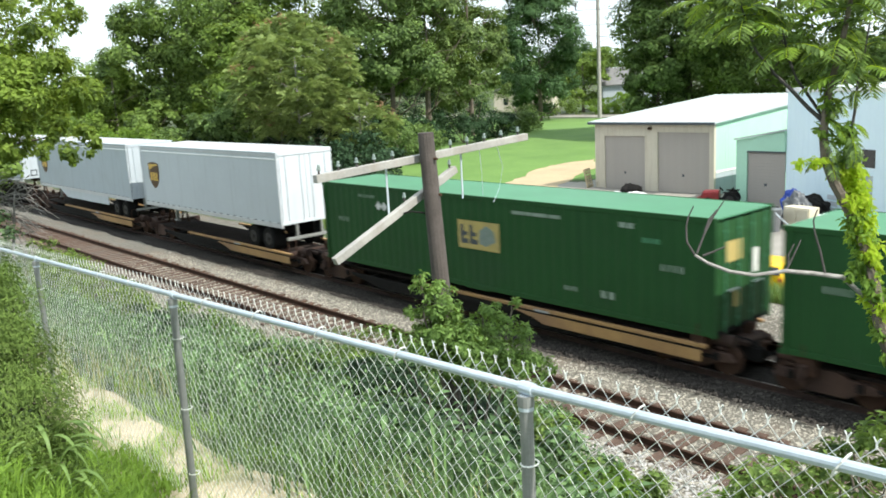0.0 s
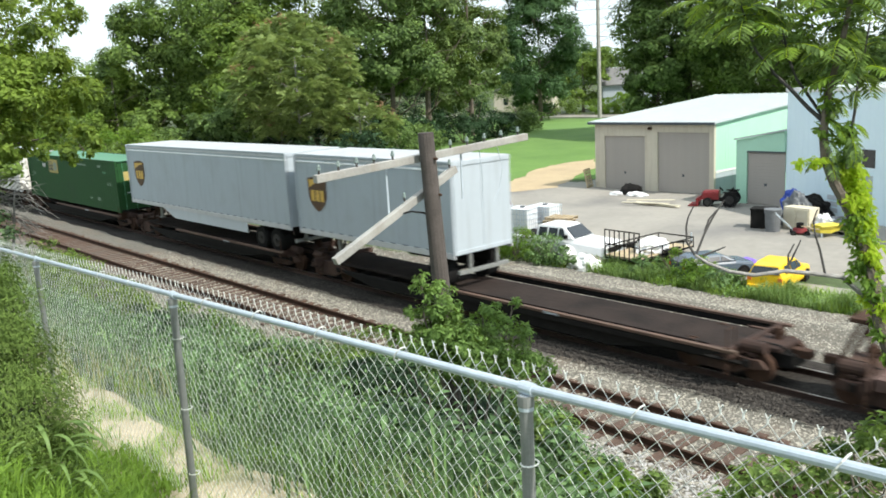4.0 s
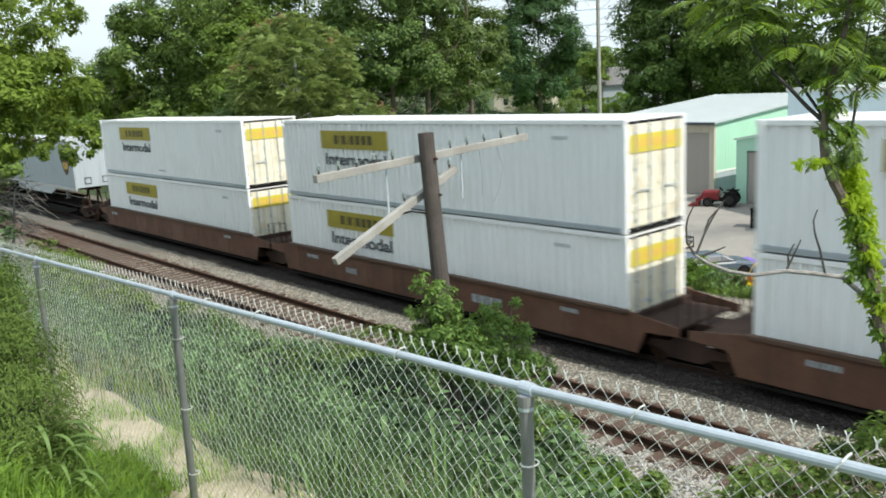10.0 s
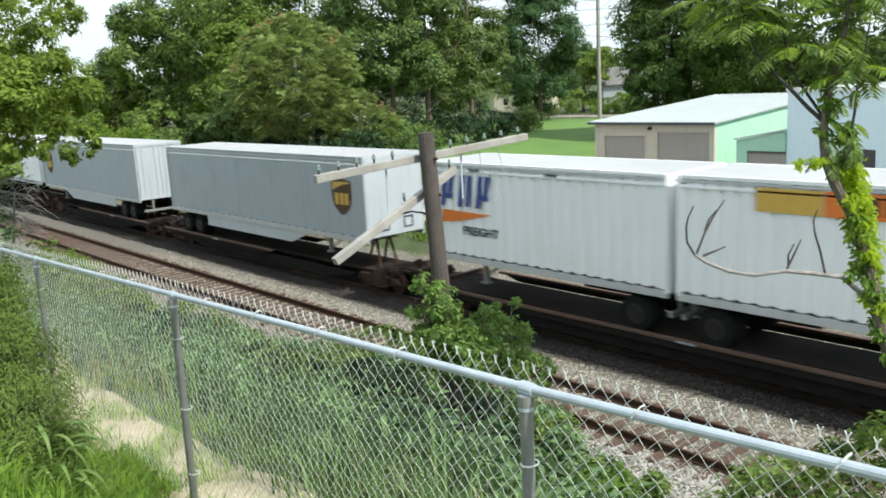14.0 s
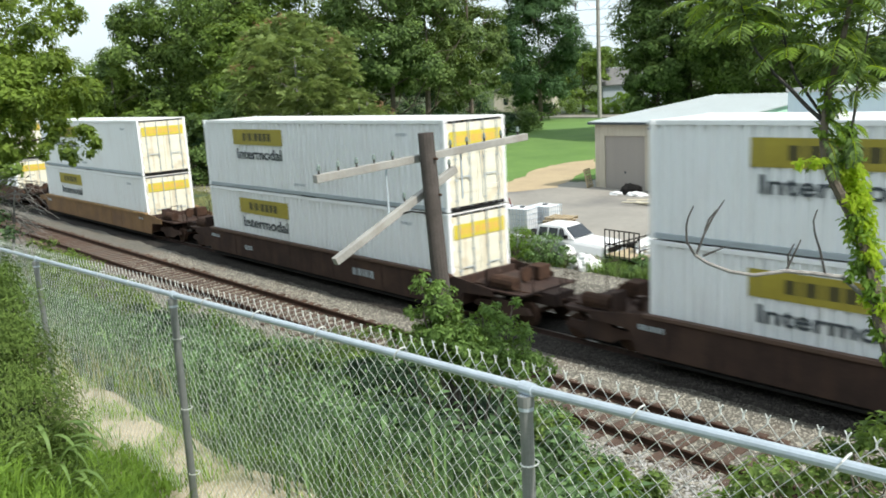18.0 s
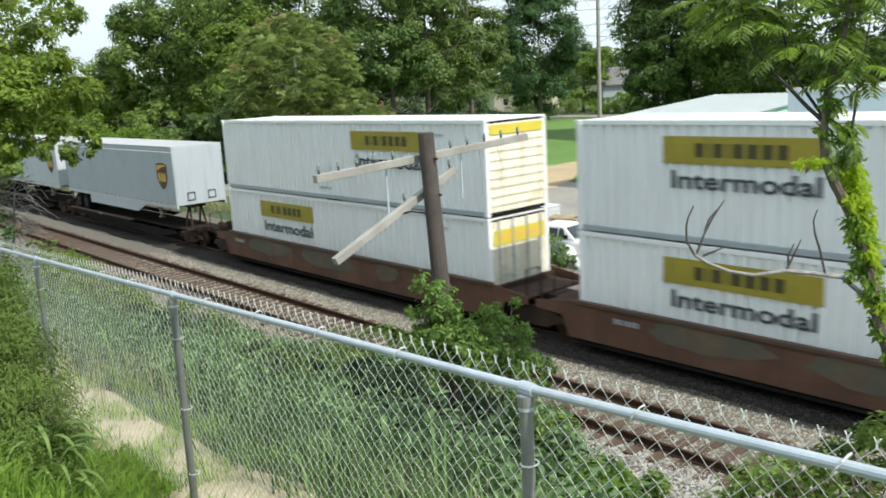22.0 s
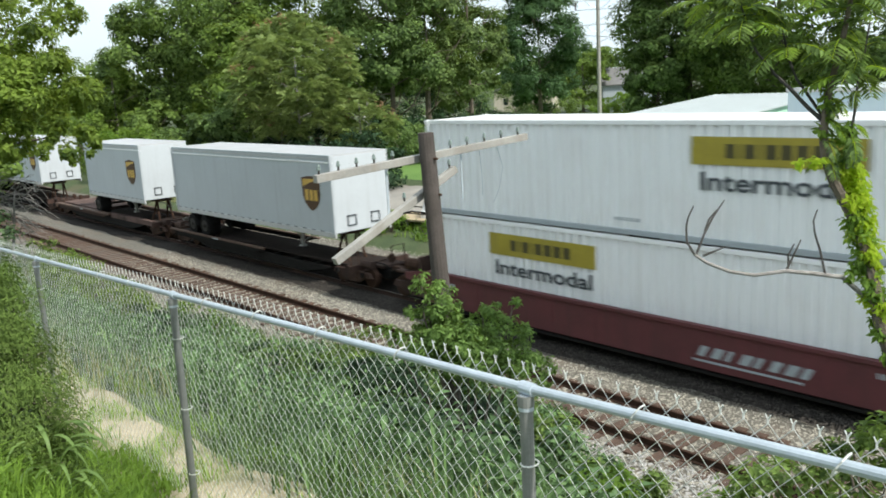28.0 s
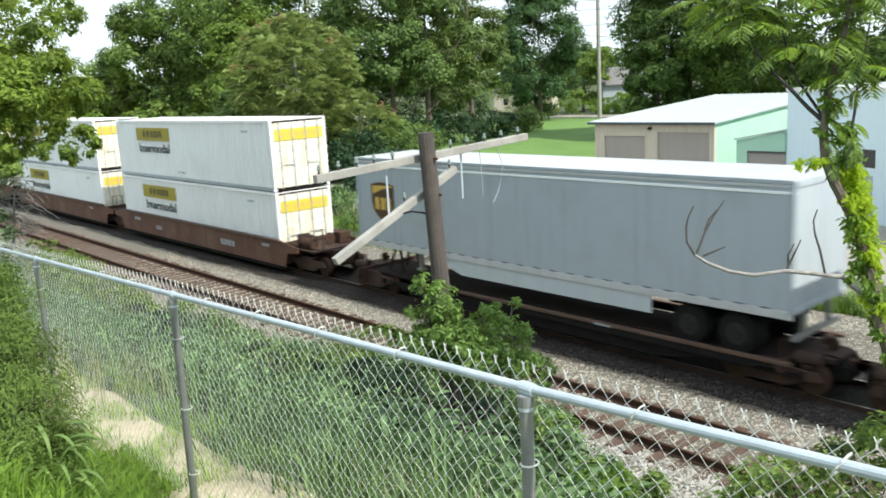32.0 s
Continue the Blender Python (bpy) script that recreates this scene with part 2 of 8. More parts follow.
M["leaf_blue"] = leafy("leaves_blue_green", (0.105, 0.19, 0.075), (0.02, 0.052, 0.022), (0.15, 0.27, 0.07), amount=0.28)
M["leaf_weed"] = leafy("weeds", (0.19, 0.31, 0.105), (0.03, 0.075, 0.028), (0.19, 0.31, 0.07), rough=0.5, amount=0.26, gloss=0.3)
M["leaf_sumac"] = leafy("greyish_feathery_leaves", (0.32, 0.41, 0.14), (0.09, 0.14, 0.04), (0.33, 0.42, 0.12), amount=0.34)
M["leaf_fresh"] = leafy("fresh_green_leaves", (0.218, 0.325, 0.065), (0.026, 0.056, 0.013), (0.30, 0.42, 0.06), amount=0.3)
M["leaf_olive"] = leafy("olive_green_leaves", (0.215, 0.31, 0.10), (0.025, 0.05, 0.019), (0.27, 0.37, 0.085), amount=0.3)
M["leaf_shrub"] = leafy("shrub_leaves", (0.20, 0.32, 0.085), (0.024, 0.06, 0.017), (0.25, 0.38, 0.06), amount=0.33)
M["leaf_long"] = leafy("long_grass_blades", (0.26, 0.38, 0.13), (0.12, 0.21, 0.06), (0.30, 0.42, 0.10), rough=0.4, amount=0.3)
M["leaf_frond"] = leafy("compound_leaves", (0.20, 0.33, 0.05), (0.06, 0.125, 0.025), (0.32, 0.46, 0.06), amount=0.42)
M["leaf_gold"] = leafy("sunlit_yellow_green_leaves", (0.235, 0.335, 0.06), (0.022, 0.047, 0.012), (0.38, 0.50, 0.07), amount=0.38)
M["leaf_ever"] = leafy("evergreen_sprays", (0.17, 0.255, 0.06), (0.04, 0.08, 0.02), (0.21, 0.31, 0.055), amount=0.26)
M["leaf_turf"] = leafy("fresh_grass", (0.29, 0.44, 0.08), (0.12, 0.22, 0.035), (0.40, 0.58, 0.09), amount=0.42)
# Leaf colour darkened to stand for shade between clumps and under trees.
M["leaf_shade"] = leafy("shade_dark_leaves", (0.05, 0.10, 0.045), (0.014, 0.034, 0.016), (0.05, 0.10, 0.03), amount=0.2)
M["leaf_bank"] = leafy("bank_weeds", (0.175, 0.30, 0.115), (0.016, 0.042, 0.018), (0.16, 0.29, 0.075), rough=0.5, amount=0.22, gloss=0.3)
M["leaf_dry"] = leafy("dry_grass", (0.42, 0.40, 0.20), (0.22, 0.26, 0.09), (0.40, 0.40, 0.14), amount=0.3)
M["leaf_flower"] = leafy("reddish_seed_heads", (0.40, 0.23, 0.13), (0.27, 0.16, 0.085), (0.30, 0.18, 0.09), amount=0.3)


# ---------- mesh helpers ----------
def part(name, bm, material, parent=None, label=""):
    """Links a bmesh as one mesh object."""
    me = bpy.data.meshes.new(name)
    bm.to_mesh(me)
    bm.free()
    me.materials.append(material if not isinstance(material, str) else M[material])
    ob = new(name, me)
    if parent:
        ob.parent = parent
    if label:
        ob["label"] = label
    return ob


def again(name, ob, parent, m=None):
    """Another object on the same mesh."""
    o = new(name, ob.data)
    o.parent = parent
    if m is not None:
        o.matrix_basis = m
    if "label" in ob.keys():
        o["label"] = ob["label"]
    return o


def raw(name, verts, faces, material, parent=None, label=""):
    me = bpy.data.meshes.new(name)
    me.from_pydata(verts, [], faces)
    me.materials.append(material if not isinstance(material, str) else M[material])
    ob = new(name, me)
    if parent:
        ob.parent = parent
    if label:
        ob["label"] = label
    return ob


def thing(name, label, category, group="", m=None, kind=""):
    ob = new(name)
    ob.empty_display_size = 0.2
    if m is not None:
        ob.matrix_basis = m
    return tagged(ob, label, category, group, kind)


def box(bm, x0, y0, z0, x1, y1, z1, bev=0.0, m=None):
    vs = bmesh.ops.create_cube(bm, size=1)["verts"]
    mm = Matrix.Translation(((x0 + x1) / 2, (y0 + y1) / 2, (z0 + z1) / 2)) @ Matrix.Diagonal((abs(x1 - x0), abs(y1 - y0), abs(z1 - z0), 1))
    bmesh.ops.transform(bm, matrix=(m @ mm) if m is not None else mm, verts=vs)
    if bev:
        es = list({e for v in vs for e in v.link_edges})
        bmesh.ops.bevel(bm, geom=es, offset=bev, segments=2, affect="EDGES", profile=0.6)
    return bm


def bx(x0, y0, z0, x1, y1, z1, bev=0.0, m=None):
    return box(bmesh.new(), x0, y0, z0, x1, y1, z1, bev, m)


def cyl(bm, a, b, r, r2=None, seg=12):
    a, b = Vector(a), Vector(b)
    d = b - a
    m = Matrix.Translation((a + b) / 2) @ d.to_track_quat("Z", "Y").to_matrix().to_4x4()
    bmesh.ops.create_cone(bm, cap_ends=True, segments=seg, radius1=r, radius2=r if r2 is None else r2, depth=d.length, matrix=m)
    return bm


def prism(bm, pts, y0, y1, m=None):
    """A polygon in x, z pushed out along y."""
    a = [bm.verts.new((x, y0, z)) for x, z in pts]
    b = [bm.verts.new((x, y1, z)) for x, z in pts]
    bm.faces.new(a), bm.faces.new(list(reversed(b)))
    k = len(pts)
    for i in range(k):
        bm.faces.new((a[(i + 1) % k], a[i], b[i], b[(i + 1) % k]))
    bmesh.ops.recalc_face_normals(bm, faces=bm.faces)
    if m is not None:
        bmesh.ops.transform(bm, matrix=m, verts=a + b)
    return bm


def tube(bm, pts, r0, r1, seg=6):
    """A tapering, bending branch through pts."""
    n = len(pts)
    rings = []
    for i, p in enumerate(pts):
        p = Vector(p)
        d = (Vector(pts[min(i + 1, n - 1)]) - Vector(pts[max(i - 1, 0)])).normalized()
        q = d.to_track_quat("Z", "Y")
        r = r0 + (r1 - r0) * i / (n - 1)
        rings.append([bm.verts.new(p + q @ Vector((r * math.cos(2 * math.pi * k / seg), r * math.sin(2 * math.pi * k / seg), 0))) for k in range(seg)])
    for a, b in zip(rings, rings[1:]):
        for k in range(seg):
            bm.faces.new((a[k], a[(k + 1) % seg], b[(k + 1) % seg], b[k]))
    bm.faces.new(list(reversed(rings[0]))), bm.faces.new(rings[-1])
    return bm


rng = np.random.default_rng(7)


def leaves(centres, size, aspect=0.5, flat=0.4, spread=0.35, droop=0.0, fold=0.12):
    """One kinked leaf (two triangles hinged on the midrib) at each centre; returns verts and faces.
    Columns 3 to 5 of centres, where given, are the way that the leaf faces."""
    n = len(centres)
    centres = np.asarray(centres)
    az = rng.uniform(0, 2 * np.pi, n)
    tilt = rng.normal(-droop, 1 - flat, n)
    d = np.stack([np.cos(az) * np.cos(tilt), np.sin(az) * np.cos(tilt), np.sin(tilt)], 1)
    up = np.tile([0, 0, 1.0], (n, 1)) + rng.normal(0, spread, (n, 3))
    if centres.shape[1] == 6:
        up = up * 0.45 + centres[:, 3:]
        up /= np.linalg.norm(up, axis=1, keepdims=True)
        d = d - up * (d * up).sum(1, keepdims=True) * 0.8
        d /= np.linalg.norm(d, axis=1, keepdims=True) + 1e-9
    s = np.cross(d, up)
    s /= np.linalg.norm(s, axis=1, keepdims=True) + 1e-9
    nrm = np.cross(s, d)
    L = size * rng.uniform(0.65, 1.35, (n, 1))
    w = L * aspect * 0.5
    c = centres[:, :3]
    v = np.empty((n, 4, 3))
    v[:, 0] = c
    v[:, 1] = c + d * L * 0.5 + s * w + nrm * L * fold
    v[:, 2] = c + d * L
    v[:, 3] = c + d * L * 0.5 - s * w + nrm * L * fold
    f = np.arange(n)[:, None] * 4
    faces = np.concatenate([f + [0, 1, 2], f + [0, 2, 3]], 0)
    return v.reshape(-1, 3), faces


def sheet(name, v, f, material, parent=None, label=""):
    """Fast mesh from number arrays of triangles."""
    me = bpy.data.meshes.new(name)
    v, f = np.asarray(v, np.float32), np.asarray(f, np.int32)
    me.vertices.add(len(v))
    me.vertices.foreach_set("co", v.ravel())
    k = f.shape[1]
    me.loops.add(f.size)
    me.loops.foreach_set("vertex_index", f.ravel())
    me.polygons.add(len(f))
    me.polygons.foreach_set("loop_start", np.arange(0, f.size, k, dtype=np.int32))
    me.update(calc_edges=True)
    me.materials.append(M[material] if isinstance(material, str) else material)
    ob = new(name, me)
    if parent:
        ob.parent = parent
    if label:
        ob["label"] = label
    return ob
# ---------- ground ----------
def smooth(t):
    t = min(1.0, max(0.0, t))
    return t * t * (3 - 2 * t)


def bank_top(x):
    return 4.9 + 0.05 * min(6, max(-20, x))


def gz(x, y):
    """Height of the ground."""
    top = bank_top(x)
    if y < -18.2:
        z = 5.75
    elif y < -16.5:
        z = 5.75 + (top - 5.75) * smooth((y + 18.2) / 1.7)
    elif y < -15.5:
        z = top - 0.12 * (y + 16.5)
    elif y < -7.6:
        k = (y + 15.5) / 7.9
        z = (top - 0.12) + (-0.62 - top + 0.12) * (0.75 * k + 0.25 * smooth(k))
    elif y < 3.6:
        z = -0.62
    elif y < 6.4:
        z = -0.62 + 0.62 * smooth((y - 3.6) / 2.8)
    else:
        z = 0.0
    if y > 3.6 and x > -29:
        z -= 0.6 * smooth((x + 29) / 6) * smooth((15 - y) / 5) * smooth((y - 3.6) / 2)
    if x < -28 and y < -5:
        k = smooth((-28 - x) / 25)
        z = z * (1 - k) + max(-0.62, z * 0.35) * k
    if -15.4 < y < -8 :
        z += 0.10 * noise.noise((x * 0.8, y * 0.8, 0.3))
    if y > 95:
        z += 3.5 * smooth((y - 95) / 150)
    return z


def axis(stops):
    out = []
    for a, b, n in stops:
        out += [a + (b - a) * i / n for i in range(n)]
    return out + [stops[-1][1]]


gx = axis([(-2500, -600, 8), (-600, -120, 16), (-120, -40, 30), (-40, 8, 80), (8, 40, 12), (40, 800, 12), (800, 2500, 5)])
gy = axis([(-2500, -200, 6), (-200, -22, 10), (-22, -6, 54), (-6, 10, 30), (10, 60, 24), (60, 260, 24), (260, 3000, 8)])
gv = [(x, y, gz(x, y)) for y in gy for x in gx]
nx = len(gx)
gf = [(j * nx + i, j * nx + i + 1, (j + 1) * nx + i + 1, (j + 1) * nx + i) for j in range(len(gy) - 1) for i in range(nx - 1)]
ground = tagged(raw("ground", gv, gf, "grass"), "rough grassy ground with weeds", "ground", kind="structure")
for pl in ground.data.polygons:
    pl.use_smooth = True


def patch(name, outline, z, material, label, wob=0.25, step=1.0, thick=0.0):
    """A flat ground cover with a ragged edge, laid on the ground."""
    pts = []
    k = len(outline)
    for i in range(k):
        a, b = Vector(outline[i]), Vector(outline[(i + 1) % k])
        n = max(1, int((b - a).length / step))
        for j in range(n):
            q = a.lerp(b, j / n)
            pts.append((q.x + wob * noise.noise((q.x, q.y, 1.7)), q.y + wob * noise.noise((q.x, q.y, 9.1))))
    bm = bmesh.new()
    bm.faces.new([bm.verts.new((x, y, z)) for x, y in pts])
    bmesh.ops.recalc_face_normals(bm, faces=bm.faces)
    if bm.faces[:][0].normal.z < 0:
        bmesh.ops.reverse_faces(bm, faces=bm.faces[:])
    bmesh.ops.triangulate(bm, faces=bm.faces[:])
    return tagged(part(name, bm, material), label, "ground", kind="structure")


def inside(x, y, poly):
    c = False
    for (xa, ya), (xb, yb) in zip(poly, poly[1:] + poly[:1]):
        if (ya > y) != (yb > y) and x < (xb - xa) * (y - ya) / (yb - ya) + xa:
            c = not c
    return c


YARD = [(-70, 9.5), (-38, 9.2), (-14, 8.2), (40, 7.6), (40, 40), (-33, 40), (-36, 27), (-41, 21), (-58, 15)]
yx, yy = axis([(-70, -44, 26), (-44, -8, 96), (-8, 40, 24)]), axis([(7, 29, 60), (29, 40, 8)])
yv = [(x + 0.2 * noise.noise((x, y, 3)), y + 0.2 * noise.noise((x, y, 8)), gz(x, y) + 0.035) for y in yy for x in yx]
yn = len(yx)
yf = [(j * yn + i, j * yn + i + 1, (j + 1) * yn + i + 1, (j + 1) * yn + i) for j in range(len(yy) - 1) for i in range(yn - 1)
      if inside((yx[i] + yx[i + 1]) / 2 + 0.8 * noise.noise((yx[i] * 0.6, yy[j] * 0.6, 1)), (yy[j] + yy[j + 1]) / 2, YARD)]
yard = tagged(raw("yard", yv, yf, "yard"), "worn grey gravel and asphalt yard", "ground", kind="structure")
for pl in yard.data.polygons:
    pl.use_smooth = True
patch("lawn", [(-36.5, 27.5), (-42, 21.5), (-56, 22), (-62, 24), (-130, 86), (-60, 88), (-30, 60), (-34, 40)], 0.02, "lawn", "mown green lawn sloping up behind the yard", 0.4)
patch("dirt_track", [(-36.0, 23.2), (-36.8, 20.6), (-38.6, 18.2), (-41.7, 25.4), (-44.5, 30.5), (-45.2, 34.7), (-44.7, 38.0), (-41.6, 35.0), (-40.6, 32.6), (-38.5, 28.0)], 0.045, "dirt", "sandy dirt track across the lawn", 0.6)
patch("far_road", [(-160, 92), (-60, 90), (20, 88), (20, 94), (-60, 96), (-160, 98)], 0.02, "yard", "grey road behind the lawn", 0.1, 5)

# sandy strip outside the fence
sv, sf = [], []
for i in range(61):
    x = -14 + i * 0.25
    w0, w1 = -16.55 + 0.1 * noise.noise((x, 0, 5)), -15.75 + 0.3 * noise.noise((x * 0.9, 3, 5))
    w1 -= (w1 - w0 - 0.02) * smooth((x + 1.5) / 2.6)
    for j in range(5):
        y = w0 + (w1 - w0) * j / 4
        sv.append((x, y, gz(x, y) + 0.012 + 0.02 * noise.noise((x * 3, y * 3, 0))))
for i in range(60):
    for j in range(4):
        a = i * 5 + j
        sf.append((a, a + 5, a + 6, a + 1))
tagged(raw("sand_path", sv, sf, "sand"), "dry sandy strip with sparse grass along the fence", "path", kind="structure")

# ballast bed under both tracks
prof = [(-7.6, -0.60), (-6.6, -0.30), (-5.9, -0.215), (-2.9, -0.23), (-2.2, -0.29), (-1.7, -0.215), (1.7, -0.215), (2.5, -0.40), (3.4, -0.55), (4.4, -0.46), (5.2, -0.30), (6.0, -0.44), (7.4, -0.55)]
bxs = axis([(-900, -80, 20), (-80, -45, 20), (-45, 4, 98), (4, 40, 12), (40, 800, 8)])
bv = [(x, y + 0.12 * noise.noise((x * 0.7, y, 2)), z + 0.02 + 0.035 * noise.noise((x * 1.3, y * 1.3, 4))) for x in bxs for y, z in prof]
k = len(prof)
bf = [(i * k + j, (i + 1) * k + j, (i + 1) * k + j + 1, i * k + j + 1) for i in range(len(bxs) - 1) for j in range(k - 1)]
tagged(raw("ballast_bed", bv, bf, "ballast"), "grey crushed stone ballast under two tracks", "ballast", kind="structure")


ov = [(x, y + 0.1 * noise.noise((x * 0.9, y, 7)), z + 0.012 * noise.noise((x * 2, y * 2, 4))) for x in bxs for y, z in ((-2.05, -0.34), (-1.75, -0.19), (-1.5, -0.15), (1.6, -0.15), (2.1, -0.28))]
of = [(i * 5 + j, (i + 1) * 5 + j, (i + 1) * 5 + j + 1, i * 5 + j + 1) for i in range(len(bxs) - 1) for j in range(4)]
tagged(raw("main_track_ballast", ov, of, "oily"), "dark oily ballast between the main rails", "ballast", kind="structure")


def stones(n, x0, x1, y0, y1):
    """Loose stones, each a small uneven octahedron."""
    xs, ys = x0 + (x1 - x0) * rng.random(n) ** 0.75, rng.uniform(y0, y1, n)
    zs = np.interp(ys, [p[0] for p in prof], [p[1] for p in prof]) + 0.03
    c = np.stack([xs, ys, zs], 1)
    r = rng.uniform(0.016, 0.042, (n, 1, 1))
    base = np.array([[1, 0, 0], [-1, 0, 0], [0, 1, 0], [0, -1, 0], [0, 0, 0.8], [0, 0, -0.8]], float)
    v = c[:, None, :] + base[None] * r * rng.uniform(0.6, 1.3, (n, 6, 3))
    a = rng.uniform(0, 6.28, n)
    ca, sa = np.cos(a)[:, None], np.sin(a)[:, None]
    dx, dy = v[:, :, 0] - c[:, None, 0], v[:, :, 1] - c[:, None, 1]
    v[:, :, 0], v[:, :, 1] = c[:, None, 0] + dx * ca - dy * sa, c[:, None, 1] + dx * sa + dy * ca
    f = np.array([[0, 2, 4], [2, 1, 4], [1, 3, 4], [3, 0, 4]])
    return v[:, :5].reshape(-1, 3), (np.arange(n)[:, None, None] * 5 + f[None]).reshape(-1, 3)


v1, f1 = stones(34000, -40, 1, -7.3, -1.95)
v2, f2 = stones(20000, -40, 2, 2.6, 7.4)
tagged(sheet("loose_ballast", np.concatenate([v1, v2]), np.concatenate([f1, f2 + len(v1)]), "stone"), "loose grey ballast stones", "stones", kind="stuff")

v1, f1 = stones(9000, -11, 0.5, -7.55, -5.3)
tagged(sheet("pale_ballast", v1, f1, "stone_pale"), "pale loose ballast stones at the foot of the bank", "stones", kind="stuff")

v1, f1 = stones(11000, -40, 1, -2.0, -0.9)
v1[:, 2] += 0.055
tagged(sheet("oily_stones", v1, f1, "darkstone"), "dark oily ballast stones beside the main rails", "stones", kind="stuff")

# ---------- tracks ----------
def rail_profile(bm, x0, x1, yc):
    pts = [(-0.07, -0.17), (0.07, -0.17), (0.07, -0.155), (0.012, -0.14), (0.012, -0.045), (0.036, -0.035), (0.036, -0.008), (0.03, 0), (-0.03, 0), (-0.036, -0.008), (-0.036, -0.035), (-0.012, -0.045), (-0.012, -0.14), (-0.07, -0.155)]
    a = [bm.verts.new((x0, yc + y, z)) for y, z in pts]
    b = [bm.verts.new((x1, yc + y, z)) for y, z in pts]
    n = len(pts)
    for i in range(n):
        bm.faces.new((a[i], a[(i + 1) % n], b[(i + 1) % n], b[i]))
    return bm


near_track = tagged(thing("near_track", "unused railway track with rusty rails on brown ties", "railway track"), kind="structure")
main_track = tagged(thing("main_track", "main railway track with worn bright rails", "railway track"), kind="structure")
NEAR = -4.29
for tr, yc, mt in ((near_track, NEAR, "rust"), (main_track, 0.0, "darkbrown")):
    for side in (-1, 1):
        y = yc + side * 0.755
        part("rail", rail_profile(bmesh.new(), -900, 800, y), mt, tr, "rusty steel rail")
for side in (-1, 1):
    part("rail_head", bx(-900, side * 0.755 - 0.026, -0.001, 800, side * 0.755 + 0.026, 0.003), "railtop", main_track, "bright worn rail head")
tie_me = None
for i in range(170):
    x = -82 + i * 0.5 + random.uniform(-0.03, 0.03)
    m = pose(x, NEAR + random.uniform(-0.05, 0.05), -0.17, random.uniform(-1, 1), 0, random.uniform(-1.5, 1.5))
    if tie_me is None:
        tie_me = part("tie", bx(-0.115, -1.3, -0.15, 0.115, 1.3, 0.0, 0.012), "tie", near_track)
        tie_me.matrix_basis = m
        plate = part("tie_plate", bx(-0.09, -0.16, 0, 0.09, 0.16, 0.016, 0.004), "rust", near_track)
        plate.matrix_basis = pose(x, NEAR - 0.755, -0.172)
    else:
        again("tie", tie_me, near_track, m)
    for s in (-1, 1):
        if -34 < x and not (i == 0 and s < 0):
            again("tie_plate", plate, near_track, pose(x, NEAR + s * 0.755, -0.172))
for i in range(110):
    again("tie", tie_me, main_track, pose(-52 + i * 0.5, random.uniform(-0.04, 0.04), -0.175, 0, 0, random.uniform(-1, 1)))
# ---------- the train ----------
def lettering(words, height, material, parent, m, label="", width=None):
    """Flat raised letters in the built-in font, centred on m, in its x, z plane facing -y."""
    cu = bpy.data.curves.new("letters", "FONT")
    cu.body, cu.size, cu.align_x, cu.align_y, cu.extrude, cu.offset = words, height * 1.35, "CENTER", "CENTER", 0.004, 0.012
    tmp = bpy.data.objects.new("letters", cu)
    scene.collection.objects.link(tmp)
    bpy.context.view_layer.update()
    me = bpy.data.meshes.new_from_object(tmp.evaluated_get(bpy.context.evaluated_depsgraph_get()))
    bpy.data.objects.remove(tmp)
    if width:
        w = max(v.co.x for v in me.vertices) - min(v.co.x for v in me.vertices)
        me.transform(Matrix.Diagonal((width / w, 1, 1, 1)))
    me.transform(pose(0, 0, 0, 90))
    me.materials.clear()
    me.materials.append(M[material])
    ob = new("lettering", me)
    ob.parent, ob.matrix_basis = parent, m
    if label:
        ob["label"] = label
    return ob


def bars(parent, x, y, z, widths, h, material, name="marking", gap=0.35, label=""):
    """A row of plain upright bars standing for writing that cannot be read."""
    bm = bmesh.new()
    for w in widths:
        box(bm, x, y - 0.004, z, x + w, y, z + h)
        x += w + h * gap
    ob = part(name, bm, material, parent, label)
    ob["kind"] = "stuff"
    return ob


def corrugated(L, W, z0, z1, pitch, depth, s, duty=0.5, slope=0.12):
    """A long side wall with upright ribs; s is the side it stands on."""
    bm = bmesh.new()
    n = max(1, int((L - 0.3) / pitch))
    p = (L - 0.3) / n
    xs = [(-L, 0.0)]
    x = -L + 0.15
    for _ in range(n):
        xs += [(x, 0.0), (x + p * slope, depth), (x + p * duty, depth), (x + p * (duty + slope), 0.0)]
        x += p
    xs.append((0.0, 0.0))
    lo = [bm.verts.new((a, s * (W / 2 - 0.012 - d), z0)) for a, d in xs]
    hi = [bm.verts.new((a, s * (W / 2 - 0.012 - d), z1)) for a, d in xs]
    for i in range(len(xs) - 1):
        bm.faces.new((lo[i], lo[i + 1], hi[i + 1], hi[i]) if s < 0 else (lo[i + 1], lo[i], hi[i], hi[i + 1]))
    return bm


CW, CH, CL = 2.59, 2.87, 16.15


